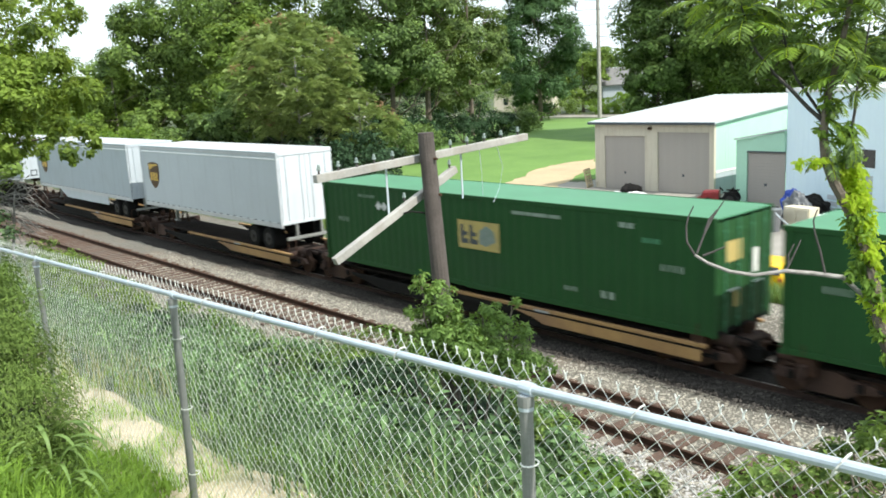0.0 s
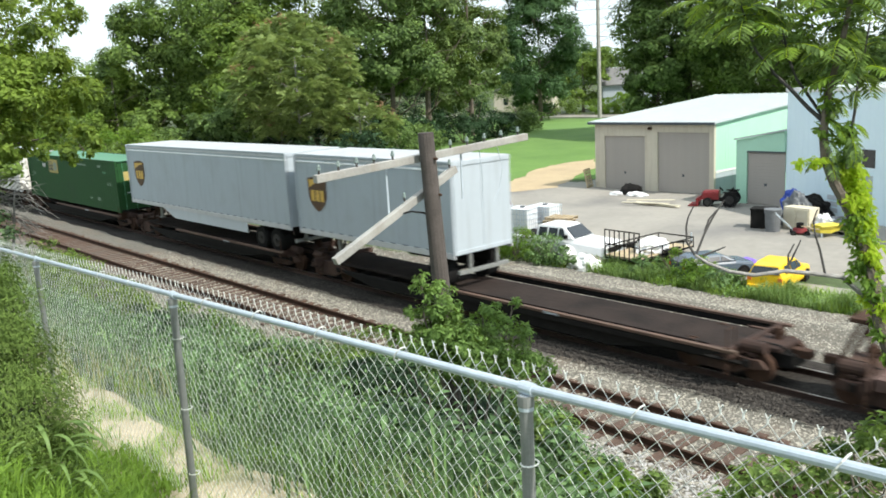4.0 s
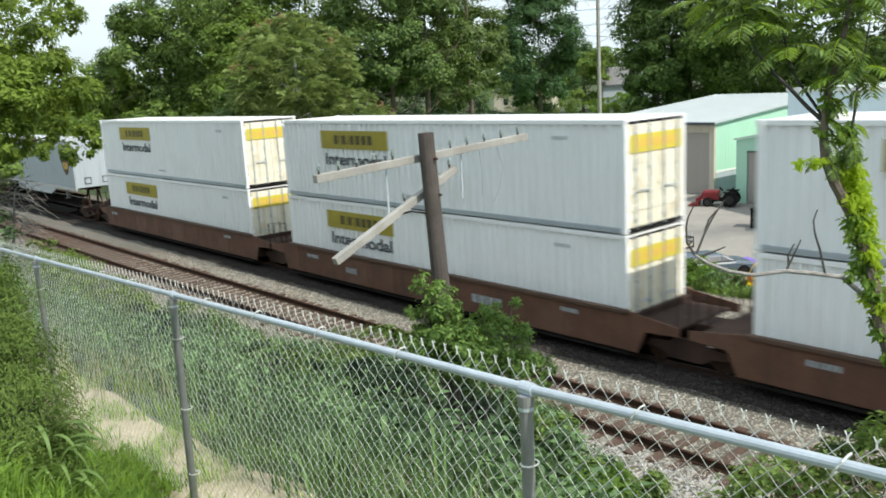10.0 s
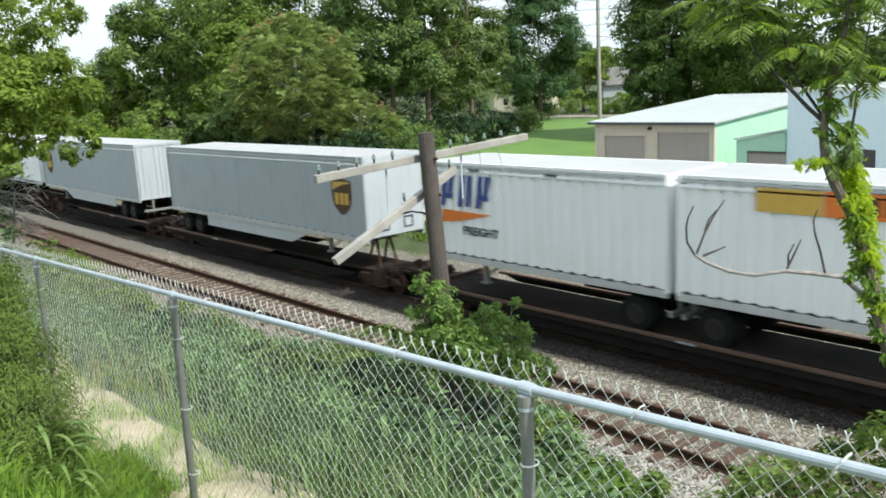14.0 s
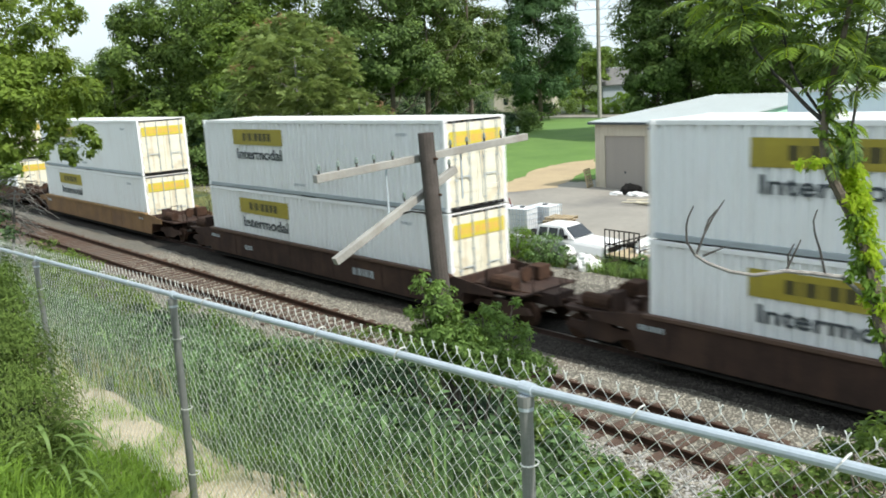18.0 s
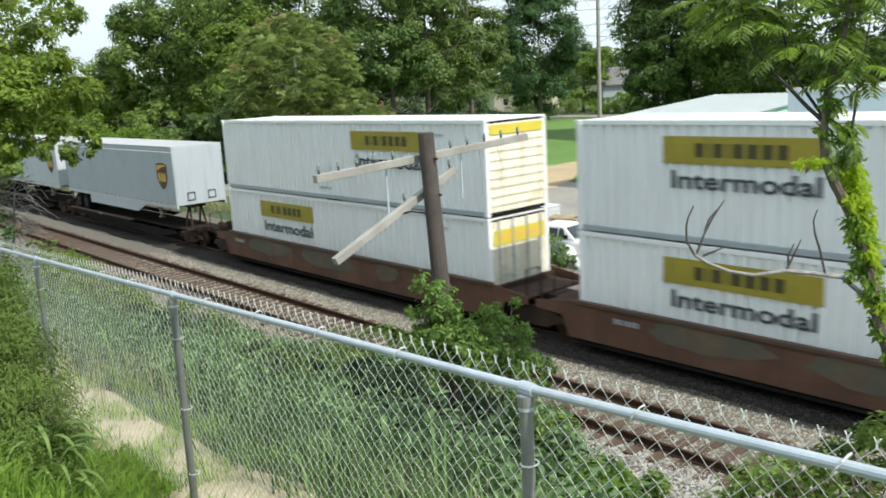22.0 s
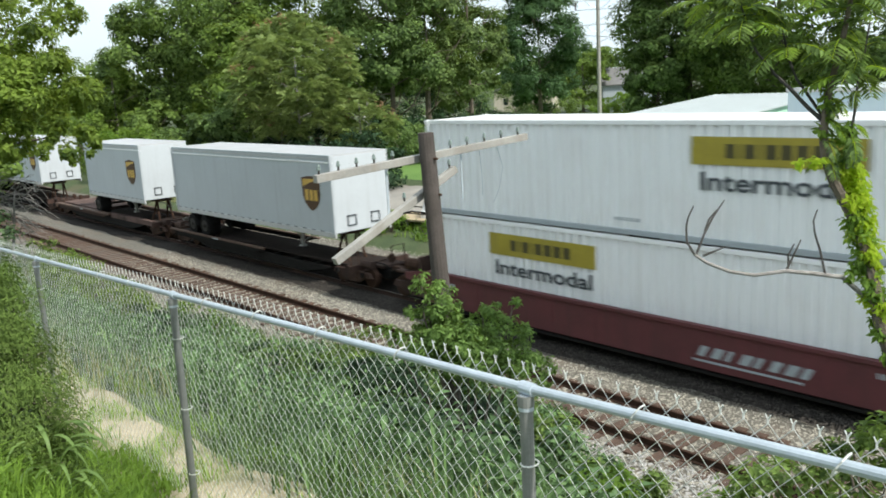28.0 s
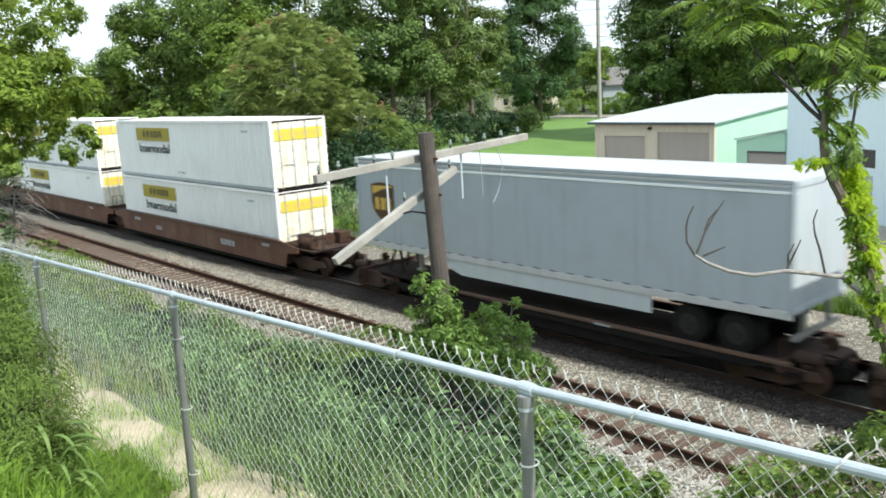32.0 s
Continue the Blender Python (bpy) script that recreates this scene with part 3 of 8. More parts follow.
def container(look_of, end="doors", L=CL, ex=7.32, ez=1.23):
    """Box container: front end at x = 0, lying back along -x, floor at z = 0."""
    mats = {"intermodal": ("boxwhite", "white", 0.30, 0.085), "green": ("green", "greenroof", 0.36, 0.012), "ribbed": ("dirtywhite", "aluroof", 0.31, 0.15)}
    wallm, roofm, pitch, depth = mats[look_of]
    names = {"intermodal": "white ribbed steel container with a yellow panel and dark lettering", "green": "dark green steel container with a small yellow emblem", "ribbed": "white deeply corrugated container streaked with rust"}
    c = thing("shipping_container", names[look_of], "container", "containers of the freight train")
    for s in (-1, 1):
        part("side_wall", corrugated(L, CW, 0.12, CH - 0.12, pitch, depth, s, *((0.34, 0.07) if look_of == "ribbed" else (0.5, 0.12))), wallm, c)
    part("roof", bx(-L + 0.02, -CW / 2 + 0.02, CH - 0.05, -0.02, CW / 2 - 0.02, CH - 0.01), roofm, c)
    part("floor", bx(-L + 0.02, -CW / 2 + 0.05, 0.03, -0.02, CW / 2 - 0.05, 0.12), "black", c)
    for s in (-1, 1):
        y = s * (CW / 2 - 0.03)
        part("top_rail", bx(-L, y - 0.035, CH - 0.12, 0, y + 0.03, CH, 0.01), wallm, c)
        part("bottom_rail", bx(-L, y - 0.035, 0, 0, y + 0.03, 0.14, 0.01), "trailergrey" if look_of == "intermodal" else wallm, c)
        part("lock_plate", bx(-L * 0.5 - 0.5, y + s * 0.022, -0.03, -L * 0.5 + 0.5, y + s * 0.034, 0.09), "black" if look_of == "intermodal" else wallm, c)
        for x in (-0.06, -L + 0.06):
            part("corner_post", bx(x - 0.06, y - 0.07, 0.1, x + 0.062, y + 0.032, CH - 0.1, 0.012), wallm, c)
            for za, zb in ((CH - 0.11, CH + 0.006), (-0.003, 0.11)):
                part("corner_casting", bx(x - 0.09, y - 0.08, za, x + 0.065, y + 0.036, zb, 0.01), "galv" if look_of == "ribbed" else wallm, c)
    part("rear_wall", bx(-L + 0.01, -CW / 2 + 0.08, 0.12, -L + 0.05, CW / 2 - 0.08, CH - 0.12), wallm, c)
    if end == "doors":
        for s in (-1, 1):
            bm = bx(-0.075, s * 0.006, 0.13, -0.03, s * (CW / 2 - 0.10), CH - 0.13, 0.008)
            for zz in (0.55, 1.15, 1.75, 2.3):
                box(bm, -0.03, s * 0.05, zz, -0.016, s * (CW / 2 - 0.14), zz + 0.16)
            d = part("door_leaf", bm, "doorcream" if look_of != "green" else wallm, c)
            for y in (0.32, 0.92):
                bm = cyl(bmesh.new(), (0.012, s * y, 0.08), (0.012, s * y, CH - 0.08), 0.02, seg=8)
                for zz in (0.3, 0.95, 1.6, 2.5):
                    box(bm, -0.02, s * y - 0.05, zz, 0.02, s * y + 0.05, zz + 0.05)
                part("locking_bar", bm, "trailergrey" if look_of != "green" else "greenroof", d)
            part("door_handle", bx(0.02, s * 0.32, 1.05, 0.04, s * 0.82, 1.085), "galv", d)
            for zz in (0.35, 1.0, 1.7, 2.4):
                part("hinge", bx(-0.05, s * (CW / 2 - 0.12), zz, 0.0, s * (CW / 2 - 0.02), zz + 0.14, 0.006), wallm, d)
    else:
        bm = bx(-0.07, -CW / 2 + 0.08, 0.12, -0.03, CW / 2 - 0.08, CH - 0.12)
        fw = part("front_wall", bm, "doorcream" if look_of == "intermodal" else wallm, c)
        for i in range(9):
            part("rib", bx(-0.03, -CW / 2 + 0.12, 0.3 + i * 0.27, 0.0, CW / 2 - 0.12, 0.3 + i * 0.27 + 0.1, 0.01), "doorcream" if look_of == "intermodal" else wallm, fw)
    y = -CW / 2 - 0.006
    if look_of == "intermodal":
        px = -L + (2.6 if end == "doors" else 9.4)
        panel = part("yellow_panel", bx(px, y - 0.006, 1.86, px + 3.95, y, 2.50, 0.0), "olive", c, "olive yellow panel")
        bars(panel, px + 0.86, y - 0.006, 2.02, (0.22, 0.05, 0.24, 0.05, 0.25, 0.25, 0.25, 0.24), 0.32, "oliveink", gap=0.3)
        lettering("Intermodal", 0.44, "ink", c, Matrix.Translation((px + 2.02, y, 1.46)), "dark lettering", 3.6)
        bars(c, -L + 7.2, y, 0.35, (0.08, 0.08, 0.06, 0.08, 0.08, 0.08), 0.09, "trailergrey", gap=0.6)
        bars(c, -2.4, y, 2.35, (0.08, 0.08, 0.08, 0.08), 0.10, "trailergrey", gap=0.6)
        if end == "doors":
            top = part("yellow_band", bx(-0.014, -CW / 2 + 0.16, 2.02, -0.004, CW / 2 - 0.16, 2.48), "logo_yellow", c, "yellow band on the doors")
            bm = bmesh.new()
            yy = -0.85
            for w in (0.12, 0.1, 0.2, 0.22, 0.2, 0.22, 0.2):
                box(bm, -0.004, yy, 2.14, 0.0, yy + w, 2.36)
                yy += w + 0.07
            part("marking", bm, "logo_gold", top)["kind"] = "stuff"
        else:
            part("yellow_band", bx(-0.003, -CW / 2 + 0.16, 2.42, 0.004, CW / 2 - 0.16, 2.70), "logo_yellow", c, "yellow band")
    elif look_of == "green":
        ex -= L
        panel = part("emblem_panel", bx(ex, y - 0.006, ez, ex + 1.78, y, ez + 0.87), "faded_yellow", c, "faded yellow emblem panel")
        for k, xa in enumerate((0.12, 0.52)):
            em = [(xa, 0.15), (xa + 0.34, 0.15), (xa + 0.34, 0.30), (xa + 0.13, 0.30), (xa + 0.13, 0.40), (xa + 0.30, 0.40), (xa + 0.30, 0.52), (xa + 0.13, 0.52), (xa + 0.13, 0.74), (xa, 0.74)]
            part("emblem", prism(bmesh.new(), [(ex + a, ez + b) for a, b in em], y - 0.01, y - 0.005), "ink", panel)
        part("emblem", prism(bmesh.new(), [(ex + a, ez + b) for a, b in ((0.92, 0.2), (1.2, 0.12), (1.62, 0.3), (1.55, 0.62), (1.25, 0.76), (0.95, 0.6))], y - 0.01, y - 0.005), "porcelain", panel, "pale blue-grey emblem")
        bm = bmesh.new()
        for k in range(2):
            prism(bm, [(-L + 3.15 + k * 0.32, 2.2), (-L + 3.31 + k * 0.32, 2.36), (-L + 3.47 + k * 0.32, 2.2), (-L + 3.31 + k * 0.32, 2.04)], y - 0.008, y)
        part("emblem", bm, "whiteink", c)
        bars(c, -L + 2.2, y, 2.44, (0.06, 0.07, 0.06, 0.05, 0.07, 0.06, 0.06), 0.11, "faintink", gap=0.7)
        bars(c, -L + 0.9, y, 1.5, (0.07, 0.08, 0.07, 0.06), 0.16, "faintink", gap=0.6)
        bars(c, -4.6, y, 0.5, (0.1, 0.08, 0.08), 0.13, "faintink", gap=0.6)
        bars(c, -3.35, y, 0.47, (0.16, 0.16), 0.2, "faintink", gap=0.5)
        bars(c, -1.5, y, 1.45, (0.08, 0.07, 0.08, 0.07), 0.17, "faintink", gap=0.6)
        bars(c, -6.5, y, 2.45, (0.5, 0.2, 0.6, 0.4), 0.1, "faintink")
        bars(c, -2.75, y, 2.42, (0.2, 0.2), 0.14, "faintink")
        bars(c, -2.05, y, 2.1, (0.16, 0.1, 0.16), 0.13, "greenroof")
        part("placard", bx(-0.014, 0.3, 1.3, -0.004, 0.62, 1.9), "whiteink", c, "pale placard on the door")
        part("placard", bx(-0.014, -0.5, 0.6, -0.004, -0.2, 1.0), "faded_yellow", c, "small yellow placard")
        part("yellow_band", bx(-0.014, -CW / 2 + 0.4, 1.75, -0.004, -0.15, 2.25), "faded_yellow", c, "yellow emblem on the door")
    else:
        panel = part("emblem_panel", bx(-L + 11.45, y - 0.006, 1.70, -L + 12.95, y, 2.62), "logo_yellow" if end == "doors" else "trailergrey", c, "faded emblem panel")
        bars(panel, -L + 11.6, y - 0.006, 1.85, (0.25, 0.3, 0.25, 0.3), 0.6, "ink", gap=0.12)
        bars(c, -L + 1.2, y, 2.4, (0.14, 0.14, 0.14, 0.14, 0.1, 0.14), 0.15, "ink")
        bars(c, -L + 5.4, y, 0.7, (0.12, 0.14, 0.14), 0.3, "trailergrey")
    return c


def trailer_wheels(t, xs, zc=0.5):
    proto = None
    for x in xs:
        for s in (-1, 1):
            if proto is None:
                bm = cyl(bmesh.new(), (0, -0.3, 0), (0, 0.3, 0), 0.5, seg=20)
                bmesh.ops.bevel(bm, geom=[e for e in bm.edges if e.is_boundary is False and abs(e.verts[0].co.y) > 0.29 and abs(e.verts[1].co.y) > 0.29 and e.verts[0].co.y * e.verts[1].co.y > 0], offset=0.05, segments=2, affect="EDGES")
                proto = part("tyre", bm, "tyre", t)
                proto.matrix_basis = pose(x, s * 0.93, zc)
                rim = part("rim", cyl(cyl(bmesh.new(), (0, -0.31, 0), (0, -0.24, 0), 0.27, 0.22, 16), (0, -0.36, 0), (0, -0.3, 0), 0.09, seg=10), "rim", proto)
            else:
                o = again("tyre", proto, t, pose(x, s * 0.93, zc, 0, 0, 0 if s < 0 else 180))
                again("rim", rim, o)


def trailer(L, nose, skirt, finish, logo=True, ribs=False, tag=False):
    """Highway trailer on its wheels: leading end at x = 0, floor of the railcar at z = 0. nose: +1 if it points forward."""
    wallm = "boxwhite" if ribs else {"grey": "trailergrey", "white": "trailerwhite"}[finish]
    t = thing("highway_trailer", ("pale grey" if finish == "grey" else "white") + " box trailer" + (" with side skirts" if skirt else "") + " riding on a flat railcar", "trailer", "trailers of the freight train")
    W, z0, z1 = 2.59, 1.18, 4.14
    for s in (-1, 1):
        if ribs:
            part("side_wall", corrugated(L, W, z0 + 0.1, z1 - 0.08, 0.42, 0.06, s, 0.4), wallm, t)
        else:
            part("side_wall", corrugated(L, W, z0 + 0.05, z1 - 0.08, 1.22, 0.003, s, 0.02), wallm, t)
    part("roof", bx(-L + 0.02, -W / 2 + 0.03, z1 - 0.06, -0.02, W / 2 - 0.03, z1 - 0.005), "aluroof", t)
    part("floor", bx(-L + 0.03, -W / 2 + 0.05, z0 + 0.02, -0.03, W / 2 - 0.05, z0 + 0.12), "black", t)
    fx, rx = (0.0, -L) if nose > 0 else (-L, 0.0)
    d = 1 if nose > 0 else -1
    for s in (-1, 1):
        y = s * (W / 2 - 0.02)
        part("eave_strip", bx(-L, y - 0.03, z1 - 0.17, 0, y + 0.024, z1 - 0.11, 0.006), "railwhite", t)
        part("top_rail", bx(-L, y - 0.03, z1 - 0.31, 0, y + 0.028, z1 - 0.25, 0.008), "boxwhite", t)
        part("roof_rail", bx(-L, y - 0.03, z1 - 0.09, 0, y + 0.026, z1, 0.012), wallm, t)
        part("bottom_rail", bx(-L, y - 0.035, z0 - 0.12, 0, y + 0.03, z0 + 0.07, 0.008), "railwhite", t, "pale aluminium bottom rail")
        bm = bmesh.new()
        for i in range(int(L / 0.62)):
            box(bm, -L + 0.2 + i * 0.62, s * (W / 2 + 0.008), z0 + 0.06, -L + 0.46 + i * 0.62, s * (W / 2 + 0.013), z0 + 0.10)
        part("reflector_strip", bm, "whiteink" if s > 0 else "ink", t)["kind"] = "stuff"
        for x in (-0.05, -L + 0.05):
            part("corner_post", bx(x - 0.05, y - 0.06, z0, x + 0.052, y + 0.03, z1 - 0.01, 0.03), wallm, t)
    # nose wall
    bm = bx(min(fx, fx - d * 0.05), -W / 2 + 0.05, z0 + 0.05, max(fx, fx - d * 0.05), W / 2 - 0.05, z1 - 0.05, 0.015)
    part("front_wall", bm, wallm, t)
    if nose > 0:
        for yy in (-0.75, 0.35):
            fr = bmesh.new()
            box(fr, 0.005, yy, z0 + 0.25, 0.03, yy + 0.42, z0 + 0.30)
            box(fr, 0.005, yy, z0 + 0.62, 0.03, yy + 0.42, z0 + 0.67)
            box(fr, 0.005, yy, z0 + 0.25, 0.03, yy + 0.05, z0 + 0.67)
            box(fr, 0.005, yy + 0.37, z0 + 0.25, 0.03, yy + 0.42, z0 + 0.67)
            part("connection_box", fr, "ink", t)
        bars(t, 0, 0, 0, (0.02,), 0.02, "ink").matrix_basis = pose(0.004, -0.5, z1 - 0.4, 0, 0, 90)
    # rear doors
    for s in (-1, 1):
        xx = rx + d * 0.05
        bm = bx(min(rx, xx), s * 0.008, z0 + 0.12, max(rx, xx), s * (W / 2 - 0.07), z1 - 0.12, 0.008)
        dl = part("door_leaf", bm, wallm, t)
        for y in (0.25, 0.95):
            if ribs or finish == "white" or tag:
                part("locking_bar", cyl(bmesh.new(), (rx - d * 0.02, s * y, z0 + 0.08), (rx - d * 0.02, s * y, z1 - 0.12), 0.018, seg=8), "galv", dl)
    if nose < 0:
        part("rear_header", bx(-0.02, -W / 2 + 0.01, z1 - 0.16, 0.03, W / 2 - 0.01, z1 - 0.02, 0.01), wallm, t)
        part("rear_sill", bx(-0.02, -W / 2 + 0.01, z0, 0.03, W / 2 - 0.01, z0 + 0.13, 0.01), wallm, t)
        if tag:
            part("yellow_placard", bx(0.012, 0.5, z0 + 0.35, 0.02, 0.85, z0 + 0.65), "logo_yellow", t, "small yellow placard")
    bump = bx(min(rx, rx + d * 0.12), -1.1, 0.52, max(rx, rx + d * 0.12), 1.1, 0.64, 0.01)
    for y in (-0.6, 0.6):
        box(bump, min(rx + d * 0.02, rx + d * 0.12), y - 0.05, 0.55, max(rx + d * 0.02, rx + d * 0.12), y + 0.05, z0 + 0.05)
    part("bumper", bump, "postgalv", t)
    ax = rx + d * (1.35 if L > 10 else 1.0)
    trailer_wheels(t, (ax, ax + d * 1.25) if L > 10 else (ax,))
    bm = bmesh.new()
    box(bm, min(ax - d * 0.9, ax + d * 2.2), -0.55, 0.75, max(ax - d * 0.9, ax + d * 2.2), -0.4, z0 + 0.05)
    box(bm, min(ax - d * 0.9, ax + d * 2.2), 0.4, 0.75, max(ax - d * 0.9, ax + d * 2.2), 0.55, z0 + 0.05)
    box(bm, ax - 0.06, -0.9, 0.42, ax + 0.06, 0.9, 0.55)
    part("axle_frame", bm, "black", t)
    lx = fx - d * (2.9 if L > 10 else 2.2)
    for s in (-1, 1):
        bm = bx(lx - 0.07, s * 0.95 - 0.06, 0.45, lx + 0.07, s * 0.95 + 0.06, z0 + 0.05, 0.01)
        box(bm, lx - 0.14, s * 0.95 - 0.12, 0.40, lx + 0.14, s * 0.95 + 0.12, 0.46, 0.01)
        part("landing_leg", bm, "postgalv", t)
    bm = cyl(cyl(bmesh.new(), (lx, -0.95, 0.6), (lx, 0.95, z0), 0.025, seg=6), (lx, 0.95, 0.6), (lx, -0.95, z0), 0.025, seg=6)
    cyl(cyl(bm, (lx, -0.95, 0.7), (lx - d * 0.9, -0.95, z0), 0.025, seg=6), (lx, 0.95, 0.7), (lx - d * 0.9, 0.95, z0), 0.025, seg=6)
    part("leg_brace", bm, "postgalv", t)
    if skirt:
        a, b = ax + d * 2.3, lx - d * 0.6
        for s in (-1, 1):
            lo, hi = min(a, b), max(a, b)
            cut = 1.7
            pts = [(lo, z0 + 0.02), (hi, z0 + 0.02), (hi - (cut if d > 0 else 0), 0.60), (lo + (cut if d < 0 else 0), 0.60)]
            part("side_skirt", prism(bmesh.new(), pts, s * (W / 2 - 0.05), s * (W / 2 - 0.02)), "trailerwhite", t, "white side skirt")
    if logo:
        cx = fx - d * 1.45
        y = -W / 2 - 0.002
        sh = [(-0.62, 0.62), (-0.3, 0.68), (0, 0.70), (0.3, 0.68), (0.62, 0.62), (0.60, -0.05), (0.48, -0.32), (0.25, -0.52), (0, -0.64), (-0.25, -0.52), (-0.48, -0.32), (-0.60, -0.05)]
        em = part("shield_emblem", prism(bmesh.new(), [(cx + a, 2.62 + b) for a, b in sh], y - 0.008, y), "logo_brown", t, "brown shield emblem")
        bm = prism(bmesh.new(), [(cx + a * 0.86, 2.64 + b * 0.86) for a, b in [(-0.62, 0.30), (0, 0.52), (0.62, 0.62), (0.62, 0.68), (-0.62, 0.64)]], y - 0.013, y - 0.008)
        for a in (-0.42, -0.10, 0.2):
            box(bm, cx + a, y - 0.013, 2.38, cx + a + 0.22, y - 0.008, 2.80)
        part("emblem_stripe", bm, "logo_gold", em)["kind"] = "stuff"
    return t


def pup_marks(t, kind, L):
    y = -1.305
    if kind == "stripe":
        part("stripe", bx(-L + 3.5, y, 3.42, -0.02, y + 0.006, 3.95), "orange", t, "orange stripe")
        part("stripe", bx(-L + 2.0, y, 3.42, -L + 3.48, y + 0.006, 3.95), "logo_gold", t, "orange stripe fading out")
        bars(t, -L + 4.3, y, 3.5, (0.3, 0.3, 0.3, 0.3, 0.3, 0.35), 0.36, "logo_brown")
        part("stripe", bx(0.03, -1.28, 3.42, 0.036, 1.28, 3.95), "orange", t, "orange stripe")
    elif kind == "blue":
        bm = bmesh.new()
        x0 = -L + 0.62
        for k, w in enumerate((0.62, 0.62, 0.62)):
            xx = x0 + k * 0.78
            prism(bm, [(xx, 2.78), (xx + 0.22, 2.78), (xx + 0.42, 3.76), (xx + 0.20, 3.76)], y - 0.004, y)
            prism(bm, [(xx + 0.36, 3.2 - 0.4 * (k == 1)), (xx + 0.56, 3.2 - 0.4 * (k == 1)), (xx + 0.72, 3.76), (xx + 0.50, 3.76)], y - 0.004, y)
            if k != 1:
                prism(bm, [(xx + 0.24, 3.02), (xx + 0.58, 3.02), (xx + 0.62, 3.19), (xx + 0.28, 3.19)], y - 0.004, y)
        part("emblem", bm, "inkblue", t, "slanting blue emblem")["kind"] = "stuff"
        part("emblem", prism(bmesh.new(), [(x0 + 0.02, 2.25), (x0 + 0.9, 2.35), (x0 + 2.3, 2.62), (x0 + 0.1, 2.66)], y - 0.004, y), "orange", t, "orange wedge")
        lettering("FREIGHT", 0.26, "ink", t, Matrix.Translation((x0 + 1.75, y, 2.05)), "dark lettering", 1.5)
        bars(t, -L + 2.0, y, 3.86, (0.08, 0.08, 0.08, 0.08), 0.1, "ink")
        bars(t, -L + 5.0, y, 3.86, (0.08, 0.08, 0.08, 0.08), 0.1, "ink")
    else:
        p = part("name_panel", bx(-L + 0.55, y, 2.87, -L + 3.9, y + 0.006, 3.66), "amber", t, "amber name panel")
        bars(p, -L + 0.8, y, 3.02, (0.12, 0.3, 0.08, 0.3, 0.1, 0.28, 0.1, 0.3, 0.08, 0.3, 0.12), 0.44, "ink", gap=0.14)
        part("name_panel", bx(0.03, -1.1, 3.2, 0.036, -0.1, 3.7), "orange", t, "orange panel")


def bogie(car, x):
    """Two-axle railway truck under a car at x."""
    b = part("truck_frame", bmesh.new(), "darkbrown", car)
    bm = bmesh.new()
    for s in (-1, 1):
        y = s * 0.98
        pts = [(-1.2, 0.42), (-1.05, 0.6), (-0.5, 0.62), (-0.3, 0.74), (0.3, 0.74), (0.5, 0.62), (1.05, 0.6), (1.2, 0.42), (0.75, 0.36), (0.42, 0.2), (-0.42, 0.2), (-0.75, 0.36)]
        prism(bm, pts, y - 0.06, y + 0.06)
        for k in (-0.12, 0.0, 0.12):
            cyl(bm, (k, y, 0.25), (k, y, 0.55), 0.05, seg=8)
    box(bm, -0.2, -1.0, 0.45, 0.2, 1.0, 0.7, 0.02)
    bm.to_mesh(b.data)
    bm.free()
    b.matrix_basis = pose(x, 0, 0)
    for ax in (-0.89, 0.89):
        bm = cyl(bmesh.new(), (ax, -0.8, 0.37), (ax, 0.8, 0.37), 0.08, seg=8)
        for s in (-1, 1):
            cyl(bm, (ax, s * 0.70, 0.37), (ax, s * 0.83, 0.37), 0.365, seg=20)
            cyl(bm, (ax, s * 0.66, 0.37), (ax, s * 0.70, 0.37), 0.385, seg=20)
        part("wheelset", bm, "rust", b)
    return b


